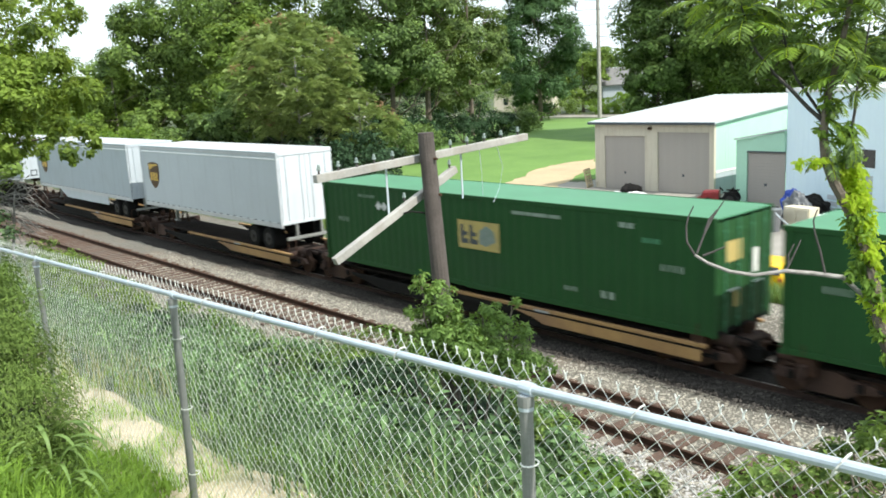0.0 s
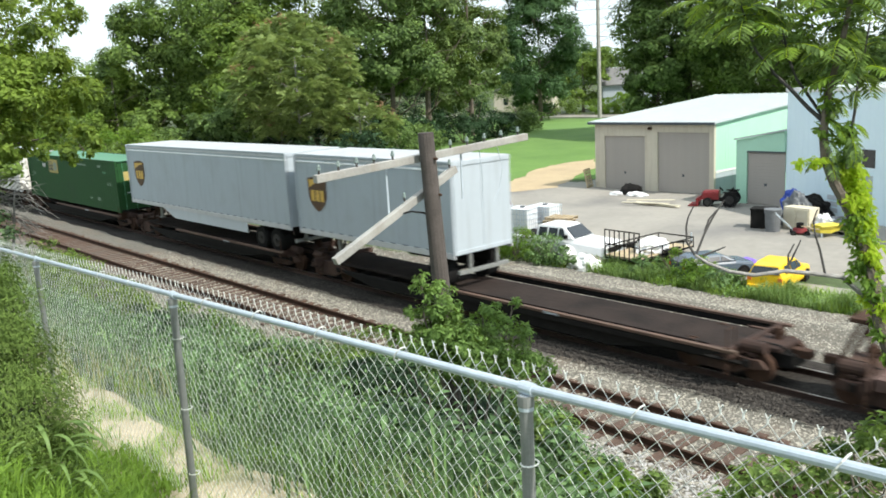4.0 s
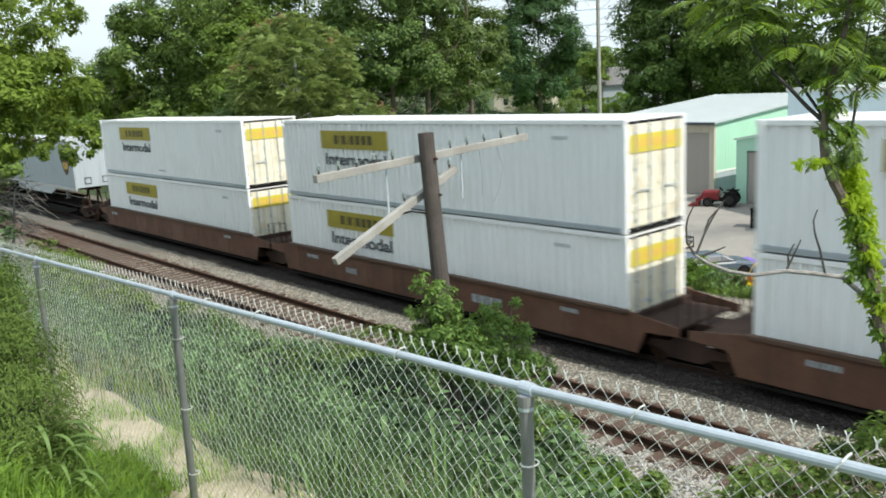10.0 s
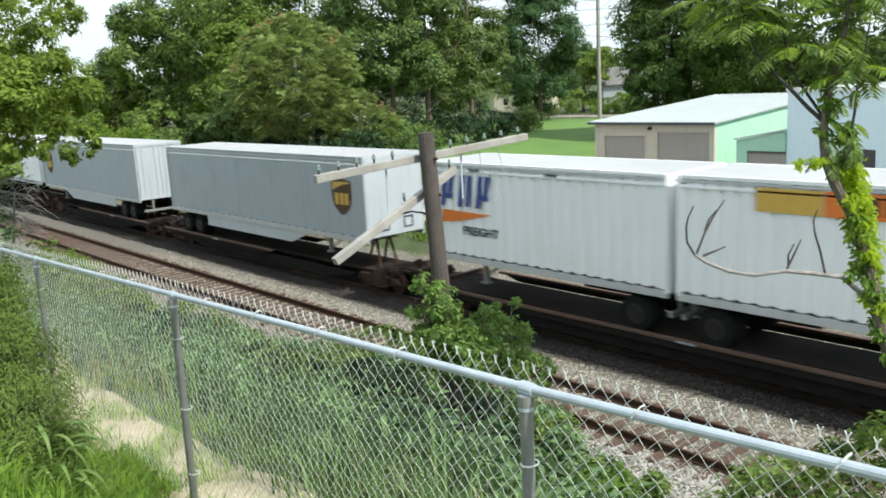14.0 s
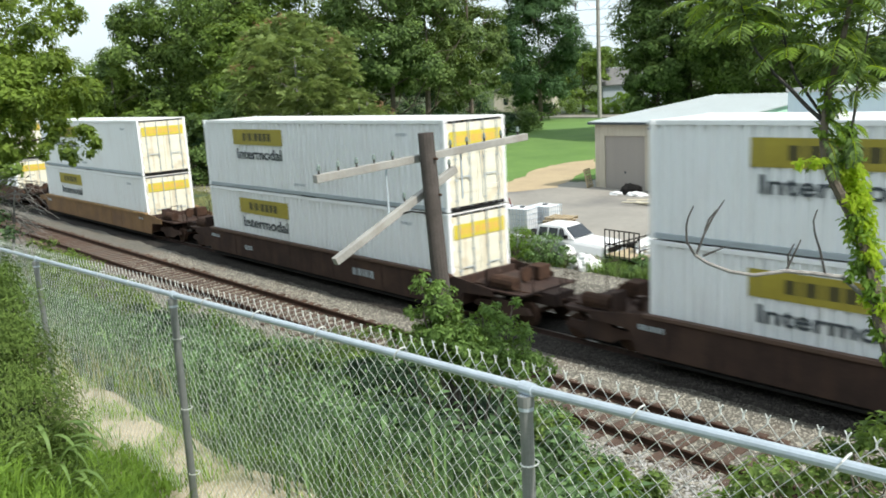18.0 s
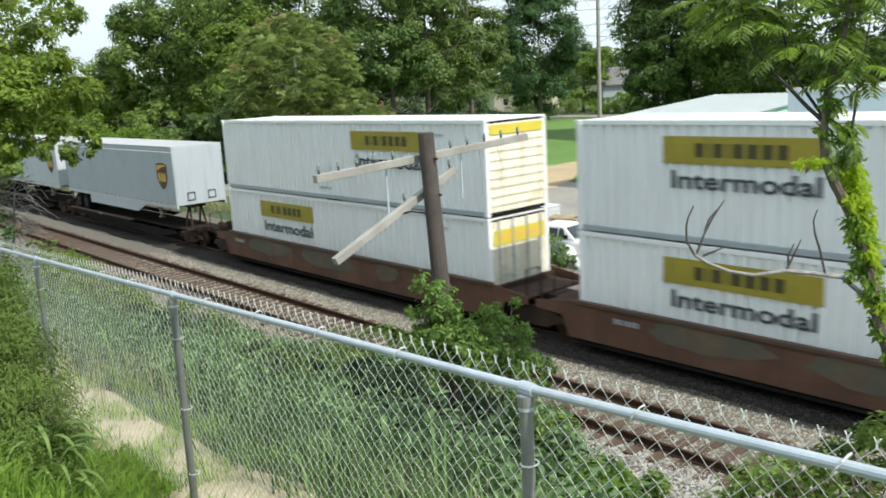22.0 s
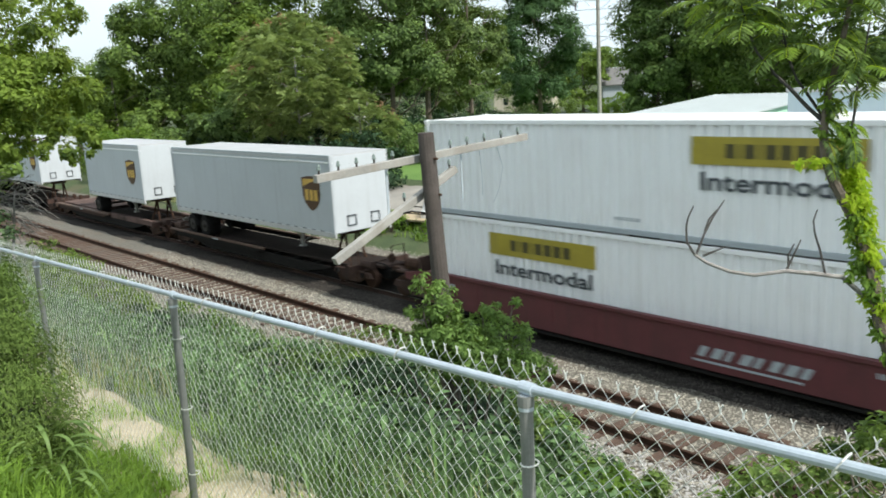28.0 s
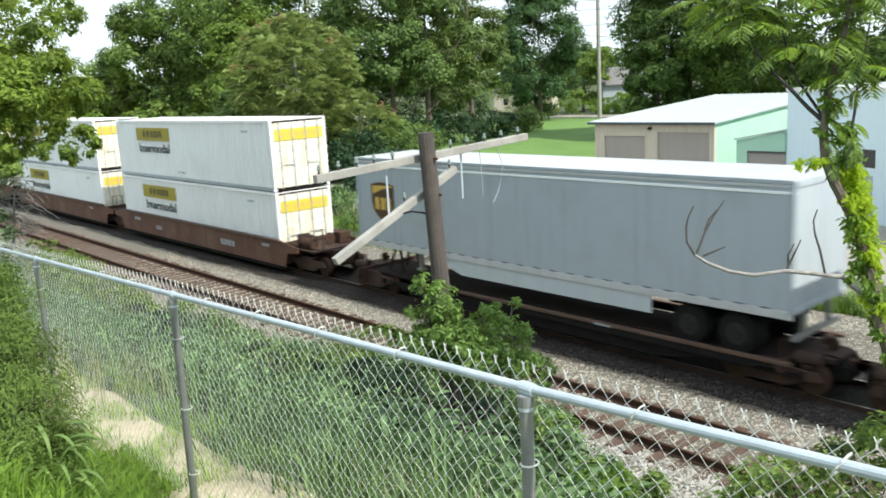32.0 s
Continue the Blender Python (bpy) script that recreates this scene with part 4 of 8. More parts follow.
def flat_car(L, colour, hitch=None, sill=(0.0, 0.64), bare=None):
    """Low platform railcar for one load: leading end at x = 0, rail top at z = 0. sill: the stretch, as shares of its length from the front, that has raised side sills; bare: the stretch of open deck."""
    c = thing("flat_railcar", {"yellow_car": "yellow platform railcar stained with rust", "darkbrown": "dark brown steel platform railcar", "deck": "rusty red-brown steel platform railcar"}[colour], "railcar", "railcars of the freight train")
    # Deck colour carries the shade under the load; bare stretches get deck_plate.
    part("deck", bx(-L + 1.25, -0.86, 0.64, -1.25, 0.86, 0.725, 0.01), "darkdeck", c, "dark greasy steel deck")
    if bare:
        part("deck_plate", bx(bare[0], -0.98, 0.728, bare[1], 0.98, 0.87, 0.01), "deck", c, "rusty steel deck plate")
    part("spine", bx(-L + 0.05, -0.35, 0.32, -0.05, 0.35, 0.638), "black", c)
    a, b = -max(sill[0] * L, 0.9), -min(sill[1] * L, L - 0.9)
    for s in (-1, 1):
        part("side_sill", bx(b, s * (1.16 if bare else 1.28), 0.74 if bare else 0.765, a, s * 1.42, 0.84, 0.012), colour if colour == "yellow_car" else "sill", c, "yellow painted sill" if colour == "yellow_car" else "rust-brown side sill")
        part("sill_web", prism(bmesh.new(), [(b + 0.3, 0.738), (a - 0.3, 0.738), (a - 0.9, 0.58), (b + 0.9, 0.58)], s * 1.33, s * 1.38), "darkbrown" if bare else "black", c)
        for u, w in ((a - 0.02, -1.3), (-L + 1.3, b + 0.02)):
            if w - u > 0.5 and bare:
                part("deck_edge", bx(u, s * 0.985, 0.60, w, s * 1.24, 0.865, 0.01), "deck", c)
        part("lower_sill", prism(bmesh.new(), [(-L + 2.7, 0.595), (-2.7, 0.595), (-2.9, 0.50), (-4.6, 0.22), (-L + 4.6, 0.22), (-L + 2.9, 0.50)], s * 1.14, s * 1.22), "black", c)
        part("wheel_shelf", bx(b, s * 0.87, 0.48, a, s * 1.215, 0.52), "black", c)
        if colour == "yellow_car" and s < 0:
            part("plate", prism(bmesh.new(), [(-7.2, 0.70), (-1.0, 0.70), (-1.0, 0.42), (-6.0, 0.42), (-6.4, 0.56)], -1.425, -1.40), colour, c)
        bars(c, (a + b) / 2, s * 1.424 if s < 0 else 1.43, 0.76, (0.06, 0.06, 0.06, 0.06, 0.03, 0.06, 0.06), 0.06, "trailergrey")
    nb = int((L - 1.6) / 1.5)
    b0 = part("cross_beam", bx(-0.06, -1.13, 0.42, 0.06, 1.13, 0.59), "black", c)
    b0.matrix_basis = pose(-0.8, 0, 0)
    for i in range(1, nb + 1):
        again("cross_beam", b0, c, pose(-0.8 - i * (L - 1.6) / max(1, nb), 0, 0))
    bogie(c, -1.55), bogie(c, -L + 1.55)
    for e, sg in ((0.0, -1), (-L, 1)):
        bm = bx(min(e + sg * 0.3, e + sg * 1.25), -0.5, 0.70, max(e + sg * 0.3, e + sg * 1.25), 0.5, 0.80, 0.01)
        box(bm, min(e + sg * 1.1, e + sg * 1.24), -1.38, 0.58, max(e + sg * 1.1, e + sg * 1.24), 1.38, 0.84, 0.01)
        part("end_beam", bm, "darkbrown", c)
        part("air_tank", cyl(bmesh.new(), (e + sg * 0.45, -0.82, 0.86), (e + sg * 1.05, -0.82, 0.86), 0.15, seg=12), "darkbrown", c)
        part("tank_bracket", bx(min(e + sg * 0.65, e + sg * 0.85), -0.98, 0.66, max(e + sg * 0.65, e + sg * 0.85), -0.45, 0.73, 0.01), "darkbrown", c)
        part("brake_valve", cyl(cyl(bmesh.new(), (e + sg * 0.7, 0.25, 0.79), (e + sg * 0.7, 0.25, 1.08), 0.11, seg=10), (e + sg * 0.55, 0.25, 0.95), (e + sg * 0.9, 0.25, 0.95), 0.07, seg=8), "rust", c)
        part("brake_pipe", tube(bmesh.new(), [(e + sg * 1.2, -0.55, 0.82), (e + sg * 0.8, -0.5, 0.9), (e + sg * 0.35, -0.35, 0.84), (e - sg * 0.05, -0.3, 0.6)], 0.025, 0.025, 6), "black", c)
        part("grab_iron", tube(bmesh.new(), [(e + sg * 1.17, -1.3, 0.84), (e + sg * 1.17, -1.3, 1.3), (e + sg * 1.17, -0.95, 1.3), (e + sg * 1.17, -0.95, 0.84)], 0.016, 0.016, 6), "rust", c)
    bm = bx(-0.2, -0.12, 0.55, 0.28, 0.12, 0.75, 0.02)
    part("coupler", bm, "rust", c)
    part("coupler", bx(-L - 0.28, -0.12, 0.55, -L + 0.2, 0.12, 0.75, 0.02), "rust", c)
    if hitch is not None:
        bm = bx(hitch - 0.3, -0.45, 1.73, hitch + 0.3, 0.45, 1.83, 0.02)
        for s in (-1, 1):
            cyl(bm, (hitch - 0.5, s * 0.4, 0.71), (hitch - 0.05, s * 0.3, 1.76), 0.05, seg=8)
            cyl(bm, (hitch + 0.3, s * 0.4, 0.71), (hitch + 0.05, s * 0.3, 1.76), 0.05, seg=8)
        part("hitch_stand", bm, "rust", c)
    for x in (-1.17, -L + 1.17):
        bm = bmesh.new()
        for y in (-1.35, -1.05):
            cyl(bm, (x, y, 0.2), (x, y, 0.6), 0.015, seg=6)
        for zz in (0.22, 0.4):
            cyl(bm, (x, -1.35, zz), (x, -1.05, zz), 0.012, seg=6)
        part("step_ladder", bm, "rust", c)
    return c


def well_car(L, colour, tail=1.7, head=1.7, marks=0):
    """Deep well railcar for two stacked containers. head, tail: length of the end platforms."""
    label = {"brown": "rust-brown steel well railcar carrying stacked containers", "maroon": "maroon well railcar with pale lettering", "darkbrown": "dark brown steel well railcar carrying stacked containers", "yellow_car": "yellow well railcar streaked with rust"}[colour]
    c = thing("well_railcar", label, "railcar", "railcars of the freight train")
    a, b = -head, -L + tail
    paint = "yellow_well" if colour == "yellow_car" else colour
    h, q = head * (0.88 if head < 2.5 else 0.5), tail * (0.88 if tail < 2.5 else 0.5)
    for s in (-1, 1):
        pts = [(b - q, 1.12), (b - 0.1, 1.30), (a + 0.1, 1.30), (a + h, 1.12), (a + h, 0.90), (a + 0.55, 0.84), (a + 0.3, 0.26), (b - 0.3, 0.26), (b - 0.55, 0.84), (b - q, 0.90)]
        part("well_side", prism(bmesh.new(), pts, s * 1.385, s * 1.42), paint, c)
        # On yellow and dark brown cars, a lighter chord colour paints the sunlit edge.
        part("top_chord", bx(b - 0.05, s * 1.34, 1.24, a + 0.05, s * 1.50, 1.34, 0.015), "sill" if colour in ("brown", "darkbrown") else colour, c)
        part("lower_side", bx(b - 0.2, s * 1.28, 0.16, a + 0.2, s * 1.33, 0.4), "black", c)
        part("bottom_chord", bx(b, s * 1.20, 0.12, a, s * 1.40, 0.20, 0.01), "black", c)
        n = 10
        s0 = None
        for i in range(n + 1):
            x = b + 0.6 + (a - b - 1.2) * i / n
            if s0 is None:
                s0 = part("stiffener", bx(-0.04, s * 1.421, 0.27, 0.04, s * 1.432, 1.24), paint, c)
                s0.matrix_basis = pose(x, 0, 0)
            else:
                again("stiffener", s0, c, pose(x, 0, 0))
    part("floor", bx(b, -1.3, 0.28, a, 1.3, 0.34), "black", c)
    for e, w in ((a, head), (b, -tail)):
        sg = 1 if w > 0 else -1
        bm = bx(min(e, e + w * 0.95), -0.42, 0.62, max(e, e + w * 0.95), 0.42, 1.0, 0.02)
        box(bm, min(e, e + sg * 0.16), -1.36, 0.3, max(e, e + sg * 0.16), 1.36, 1.2, 0.02)
        box(bm, min(e + w * 0.1, e + w * 0.8), -1.2, 0.98, max(e + w * 0.1, e + w * 0.8), 1.2, 1.04, 0.01)
        part("end_platform", bm, "darkbrown", c)
        for y in (-1.3, 0.75):
            xx = e + w * 0.8
            part("handrail", tube(bmesh.new(), [(xx, y, 1.0), (xx, y, 1.88), (xx, y + 0.55, 1.88), (xx, y + 0.55, 1.0)], 0.022, 0.022, 6), "darkbrown", c)
        if abs(w) > 2.5:
            part("air_tank", cyl(bmesh.new(), (e + w * 0.4, -0.9, 1.26), (e + w * 0.65, -0.9, 1.26), 0.2, seg=12), "rust", c)
            part("brake_box", bx(e + w * 0.5 - 0.25, 0.45, 1.06, e + w * 0.5 + 0.25, 1.0, 1.5, 0.03), "rust", c)
            part("valve", cyl(cyl(bmesh.new(), (e + w * 0.25, -0.35, 1.04), (e + w * 0.25, -0.35, 1.42), 0.13, seg=10), (e + w * 0.25, -0.7, 1.3), (e + w * 0.25, -0.1, 1.3), 0.08, seg=8), "darkbrown", c)
            part("pipe", tube(bmesh.new(), [(e + w * 0.15, -1.05, 1.1), (e + w * 0.4, -1.05, 1.12), (e + w * 0.7, -1.0, 1.1), (e + w * 0.85, -0.6, 0.95)], 0.03, 0.03, 6), "rust", c)
            part("support", bx(e + w * 0.35 - 0.06, -1.1, 1.04, e + w * 0.35 + 0.06, -0.6, 1.6, 0.01), "darkbrown", c)
            part("brake_wheel", cyl(bmesh.new(), (e + w * 0.5, 0.1, 1.3), (e + w * 0.52, 0.1, 1.3), 0.24, seg=16), "rust", c)
    bogie(c, a + head * (0.5 if head > 2.5 else 0.85))
    if tail > 2.5:
        bogie(c, b - tail * 0.5)
    part("coupler", box(bx(-0.2, -0.12, 0.6, 0.2, 0.12, 0.8, 0.02), -L - 0.2, -0.12, 0.6, -L + 0.2, 0.12, 0.8, 0.02), "rust", c)
    y = -1.434
    if marks == 1:
        bm = bmesh.new()
        for k in range(8):
            xx, w = -L * 0.40 + k * 0.36, (0.2, 0.24, 0.12, 0.26, 0.14, 0.22, 0.26, 0.18)[k]
            prism(bm, [(xx, 0.58), (xx + w, 0.58), (xx + w + 0.14, 0.84), (xx + 0.14, 0.84)], y - 0.006, y)
        box(bm, -L * 0.40 - 0.1, y - 0.006, 0.44, -L * 0.40 + 2.6, y, 0.49)
        part("emblem", bm, "trailergrey", c, "slanted pale emblem")["kind"] = "stuff"
    elif marks == 2:
        bars(c, -L * 0.38, y, 0.62, (0.16, 0.05, 0.16, 0.1, 0.16, 0.05, 0.16), 0.26, "trailergrey", "emblem", 0.25)
        bars(c, -L * 0.72, y, 0.62, (0.1, 0.1, 0.1, 0.1), 0.2, "trailergrey")
    elif marks == 3:
        for k, (xa, xb) in enumerate(((0.80, 0.63), (0.60, 0.42), (0.36, 0.30))):
            edge = []
            for q in range(26):
                an = q / 26 * 2 * math.pi
                rr = 1 + 0.34 * noise.noise((math.cos(an) * 1.8, math.sin(an) * 1.8, 5.0 + k * 3)) + random.uniform(-0.06, 0.06)
                edge.append((-L * (xa + xb) / 2 + math.cos(an) * rr * L * (xa - xb) / 2, 0.93 + math.sin(an) * rr * 0.32))
            part("spray_paint", prism(bmesh.new(), edge, y - 0.004, y), M["graffiti"], c, "patch of faded spray paint")
    bars(c, -L * 0.2, y, 0.95, (0.08, 0.08, 0.08, 0.08, 0.08), 0.12, "trailergrey")
    bars(c, -L * 0.85, y, 0.9, (0.09, 0.09, 0.04, 0.09, 0.09, 0.09), 0.14, "trailergrey")
    return c


M["graffiti"] = shade("spray_paint", (0.165, 0.12, 0.08), (0.085, 0.092, 0.075), 0.7, scale=1.1, dirt=(0.13, 0.075, 0.05), dirtscale=1.6)

SPEED, SLOWING = 22.076, -0.018


def place(s, t):
    """How far along the line the point s of the train has come by t seconds."""
    return s + SPEED * (t - 16) + 0.5 * SLOWING * (t - 16) ** 2


ROLLING = []


def rolling(ob, s, z):
    ob.matrix_basis = pose(place(s, 16), 0, z)
    ROLLING.append((ob, s, z))
    return ob


PROTO = {}


def stock(key, make):
    """A new copy of a prototype, the first being the prototype itself."""
    if key not in PROTO:
        PROTO[key] = make()
        return PROTO[key]
    return copy_thing(PROTO[key], Matrix())


# singles on platform cars: front end, length, what, colour of the car
LOADS = [
    (363.15, 16.15, ("green", "doors"), "yellow_car"), (345.4, 16.15, ("green", "doors"), "yellow_car"),
    (326.05, 13.65, (-1, False, "white", True, False, False), "yellow_car"),
    (310.55, 15.85, (-1, True, "grey", True, False, True), "yellow_car"),
    (290.7, 15.85, (1, True, "grey", True, False, False), "darkbrown"),
    (274.7, 15.9, None, "deck"),
    (247.1, 9.0, (-1, False, "grey", True, False, False), "deck"),
    (237.45, 16.15, (-1, True, "grey", True, False, False), "darkbrown"),
    (219.4, 16.15, ("green", "doors", 4.45, 1.75), "deck"), (200.6, 16.15, ("ribbed", "nose"), "deck"),
    (179.65, 16.15, ("green", "doors"), "deck"), (160.7, 16.0, ("ribbed", "doors"), "deck"),
    (79.0, 16.15, (1, True, "grey", True, False, False), "darkbrown"),
    (60.25, 16.1, (1, True, "grey", True, False, False), "darkbrown"),
    (41.5, 8.5, "stripe", "darkbrown"), (32.75, 8.9, "blue_back", None),
    (20.5, 16.1, (1, True, "grey", True, False, False), "darkbrown"),
    (0.3, 15.85, (-1, True, "grey", True, False, True), "darkbrown"),
    (-16.4, 8.5, "blue", "darkbrown"), (-26.2, 8.3, "orange_back", None),
    (-171.4, 15.85, (1, True, "grey", True, False, False), "deck"),
    (-188.9, 13.6, (1, False, "white", True, False, False), "darkbrown"),
    (-207.1, 15.85, (-1, True, "grey", True, False, True), "darkbrown"),
    (-289.25, 13.55, (1, False, "white", True, False, False), "deck"),
    (-306.8, 8.2, (1, False, "white", True, False, False), "deck"),
    (-324.1, 13.55, (1, False, "white", True, False, False), "darkbrown"),
    (-341.2, 15.9, (1, True, "white", True, False, False), "deck"),
    (-359.2, 15.85, (-1, True, "grey", True, False, False), "darkbrown"),
]
# stacked pairs: front end, colour of the well car, end platforms (front, rear), marks, upper container's end
STACKS = [(139.75, "brown", 2.6, 1.75, 2, "doors"), (120.15, "brown", 1.75, 1.7, 2, "doors"), (100.75, "brown", 1.7, 2.7, 0, "doors"),
          (-39.9, "darkbrown", 2.7, 3.6, 0, "doors"), (-63.45, "darkbrown", 3.6, 3.6, 2, "doors"), (-87.15, "yellow_car", 3.6, 3.6, 0, "doors"), (-110.7, "brown", 3.6, 1.7, 0, "doors"),
          (-130.15, "brown", 1.7, 1.7, 3, "doors"), (-149.7, "brown", 1.7, 2.7, 3, "nose"),
          (-228.75, "maroon", 2.9, 1.6, 1, "doors"), (-248.0, "maroon", 1.6, 1.7, 2, "doors"), (-267.6, "maroon", 1.7, 2.7, 1, "nose"),
          (-380.65, "brown", 2.8, 1.7, 2, "doors"), (-400.2, "brown", 1.7, 1.7, 0, "doors"), (-419.8, "brown", 1.7, 1.7, 0, "doors")]

for i, (s, L, what, colour) in enumerate(LOADS):
    if what is not None:
        if isinstance(what, str):
            back = what.endswith("_back")
            ld = trailer(L, -1 if back else 1, False, "white", False, True, False)
            ld["label"] = {"stripe": "white short trailer with an orange stripe", "blue": "white ribbed short trailer with a blue and orange emblem", "blue_back": "white ribbed short trailer with a blue and orange emblem", "orange_back": "white ribbed short trailer with an orange name panel"}[what]
            pup_marks(ld, what.replace("_back", ""), L)
            rolling(ld, s, 0.73)
        elif what[0] in ("green", "ribbed"):
            rolling(stock((what, round(L, 1)), lambda: container(what[0], what[1], L, *what[2:])), s, 1.02)
        else:
            rolling(stock((what, round(L, 1)), lambda: trailer(L, *what)), s, 0.73)
    if colour is None:
        continue
    j = i + 1 if i + 1 < len(LOADS) and LOADS[i + 1][3] is None else i
    ahead = LOADS[i - 1][0] - LOADS[i - 1][1] - s if i else 3.0
    behind = LOADS[j][0] - LOADS[j][1] - LOADS[j + 1][0] if j + 1 < len(LOADS) else 3.0
    ahead, behind = min(ahead, 4.2), min(behind, 4.2)
    f = s + ahead / 2 - 0.12
    r = LOADS[j][0] - LOADS[j][1] - behind / 2 + 0.12
    if i == 5:
        f, r = 275.0, 258.4
    if i == 6:
        f = 257.6
    if s == -306.8:
        r = -322.3
    if s == -324.1:
        f = -322.1
    hit = None
    if isinstance(what, tuple) and isinstance(what[0], int):
        hit = (s - f) - (0.9 if what[0] > 0 else L - 0.9)
    if i == 5:
        hit = -15.9
    run = (0.0, 0.64)
    if isinstance(what, tuple) and what[0] == 1:
        run = (0.42, 1.0)
    elif isinstance(what, str):
        run = (0.0, 0.9)
    car = flat_car(f - r, colour, hit, run, {274.7: (-(f - r) + 1.3, -1.3), -306.8: (-(f - r) + 1.3, -9.8)}.get(s))
    if isinstance(what, tuple) and isinstance(what[0], str):
        for x in (-1.2, -(f - r) + 1.2):
            for y in (-1.1, 1.1):
                part("pedestal", bx(x - 0.2, y - 0.14, 0.59, x + 0.2, y + 0.14, 1.02, 0.01), "rust", car)
    rolling(car, f, 0.0)

for s, colour, head, tail, marks, end in STACKS:
    L = CL + head + tail + 0.1
    rolling(stock(("well", colour, head, tail, marks), lambda: well_car(L, colour, tail, head, marks)), s + head + 0.05, 0.0)
    rolling(stock(("intermodal", "doors"), lambda: container("intermodal", "doors")), s, 0.355)
    rolling(stock(("intermodal", end), lambda: container("intermodal", end)), s, 0.355 + CH + 0.045)


def motions():
    """The train runs past from the far end to the near end of the line."""
    for ob, s, z in ROLLING:
        walk(ob, [(t, pose(place(s, t), 0, z)) for t in (0.0, 8.0, 16.0, 24.0, 32.0)])
# ---------- chain-link fence ----------
fence = thing("chain_link_fence", "galvanised chain-link fence with round posts and a top rail", "fence")


BEND = 0.032


def rail_z(x):
    return 6.40 + 0.0508 * x


def fence_y(x):
    """The fence runs along the bank and bends away a little past its last full bay."""
    bend = (np.asarray(x) + 1.92).clip(0) if not isinstance(x, float) else max(0.0, x + 1.92)
    return -16.511 - 0.0164 * x + BEND * bend


POSTS = [-20.2, -17.15, -14.1, -11.06, -8.01, -4.97, -1.92, 1.13, 4.18]
FH = 1.55
pm = None
for x in POSTS:
    zt = rail_z(x)
    bm = cyl(bmesh.new(), (0, 0, -FH - 0.12), (0, 0, -0.03), 0.0245, seg=14)
    cyl(bm, (0, 0, -0.06), (0, 0, -0.02), 0.03, seg=14)
    if pm is None:
        pm = part("fence_post", bm, "postgalv", fence)
        cap = part("post_cap", cyl(cyl(bmesh.new(), (-0.03, 0.012, 0.0), (0.03, 0.012, 0.0), 0.024, seg=14), (0, 0, -0.075), (0, 0, -0.02), 0.0285, 0.022, 14), "galv", pm)
        pm.matrix_basis = pose(x, fence_y(x), zt)
    else:
        bm.free()
        o = again("fence_post", pm, fence, pose(x, fence_y(x), zt, 0, 0 if x != -4.97 else 1.5))
        again("post_cap", cap, o)
for a, b in zip(POSTS, POSTS[1:]):
    part("top_rail", cyl(bmesh.new(), (a, fence_y(a) + 0.012, rail_z(a)), (b, fence_y(b) + 0.012, rail_z(b)), 0.0175, seg=12), "galv", fence)
    # woven wire: neighbouring zigzags hook into each other
    h = 0.0357
    n = int((b - a) / h)
    rows = int((FH + 0.02) / h)
    i = np.arange(n)
    j = np.arange(rows + 1)
    ii, jj = np.meshgrid(i, j, indexing="ij")
    px = a + (ii + ((jj + ii) % 2)) * h
    pz = (6.40 + 0.0508 * px) + 0.052 - jj * h
    py = fence_y(px) + 0.047 + np.where(jj % 2 == 0, 0.004, -0.004)
    P = np.stack([px, py, pz], 2)
    A, B = P[:, :-1].reshape(-1, 3), P[:, 1:].reshape(-1, 3)
    d = B - A
    d /= np.linalg.norm(d, axis=1, keepdims=True)
    u = np.cross(d, [0, 1.0, 0])
    w = np.cross(d, u)
    r = 0.00145
    ring = [(u * math.cos(q) + w * math.sin(q)) * r for q in (0.5, 2.6, 4.7)]
    V = np.stack([A + e for e in ring] + [B + e for e in ring], 1).reshape(-1, 3)
    base = np.arange(len(A))[:, None] * 6
    F = np.concatenate([base + q for q in ([0, 1, 4], [0, 4, 3], [1, 2, 5], [1, 5, 4], [2, 0, 3], [2, 3, 5])])
    mp = sheet("wire_mesh", V, F, "wire", fence, "woven steel wire mesh")
    mp["kind"] = "stuff"
    # twisted wire ends standing over the rail
    bm = bmesh.new()
    for k in range(0, n):
        xx = a + k * h + 0.0
        if k % 2 == 0:
            z = rail_z(xx) + 0.05
            cyl(bm, (xx, fence_y(xx) + 0.047, z), (xx, fence_y(xx) + 0.047, z + 0.016), 0.0034, seg=5)
            cyl(bm, (xx, fence_y(xx) + 0.047, z + 0.014), (xx + 0.009, fence_y(xx) + 0.045, z + 0.03), 0.0024, seg=4)
            cyl(bm, (xx, fence_y(xx) + 0.047, z + 0.014), (xx - 0.009, fence_y(xx) + 0.049, z + 0.03), 0.0024, seg=4)
    tw = part("wire_end", bm, "wire", fence)
    tw["kind"] = "stuff"
    for k in range(4):
        xx = a + 0.45 + k * 0.62
        bm = bmesh.new()
        ring_pts = [(xx + 0.02 * math.sin(q), fence_y(xx) + 0.018 + 0.032 * math.cos(q), rail_z(xx) + 0.034 * math.sin(q)) for q in [z * math.pi / 5 for z in range(11)]]
        tube(bm, ring_pts, 0.0032, 0.0032, 5)
        part("tie_wire", bm, "wire", fence)
for x in POSTS[3:7]:
    for dz in (0.28, 0.75, 1.2):
        bm = bmesh.new()
        tube(bm, [(x + 0.03 * math.sin(q), fence_y(x) + 0.008 + 0.036 * math.cos(q), rail_z(x) - dz) for q in [z * math.pi / 5 for z in range(11)]], 0.0035, 0.0035, 5)
        part("tie_wire", bm, "wire", fence)

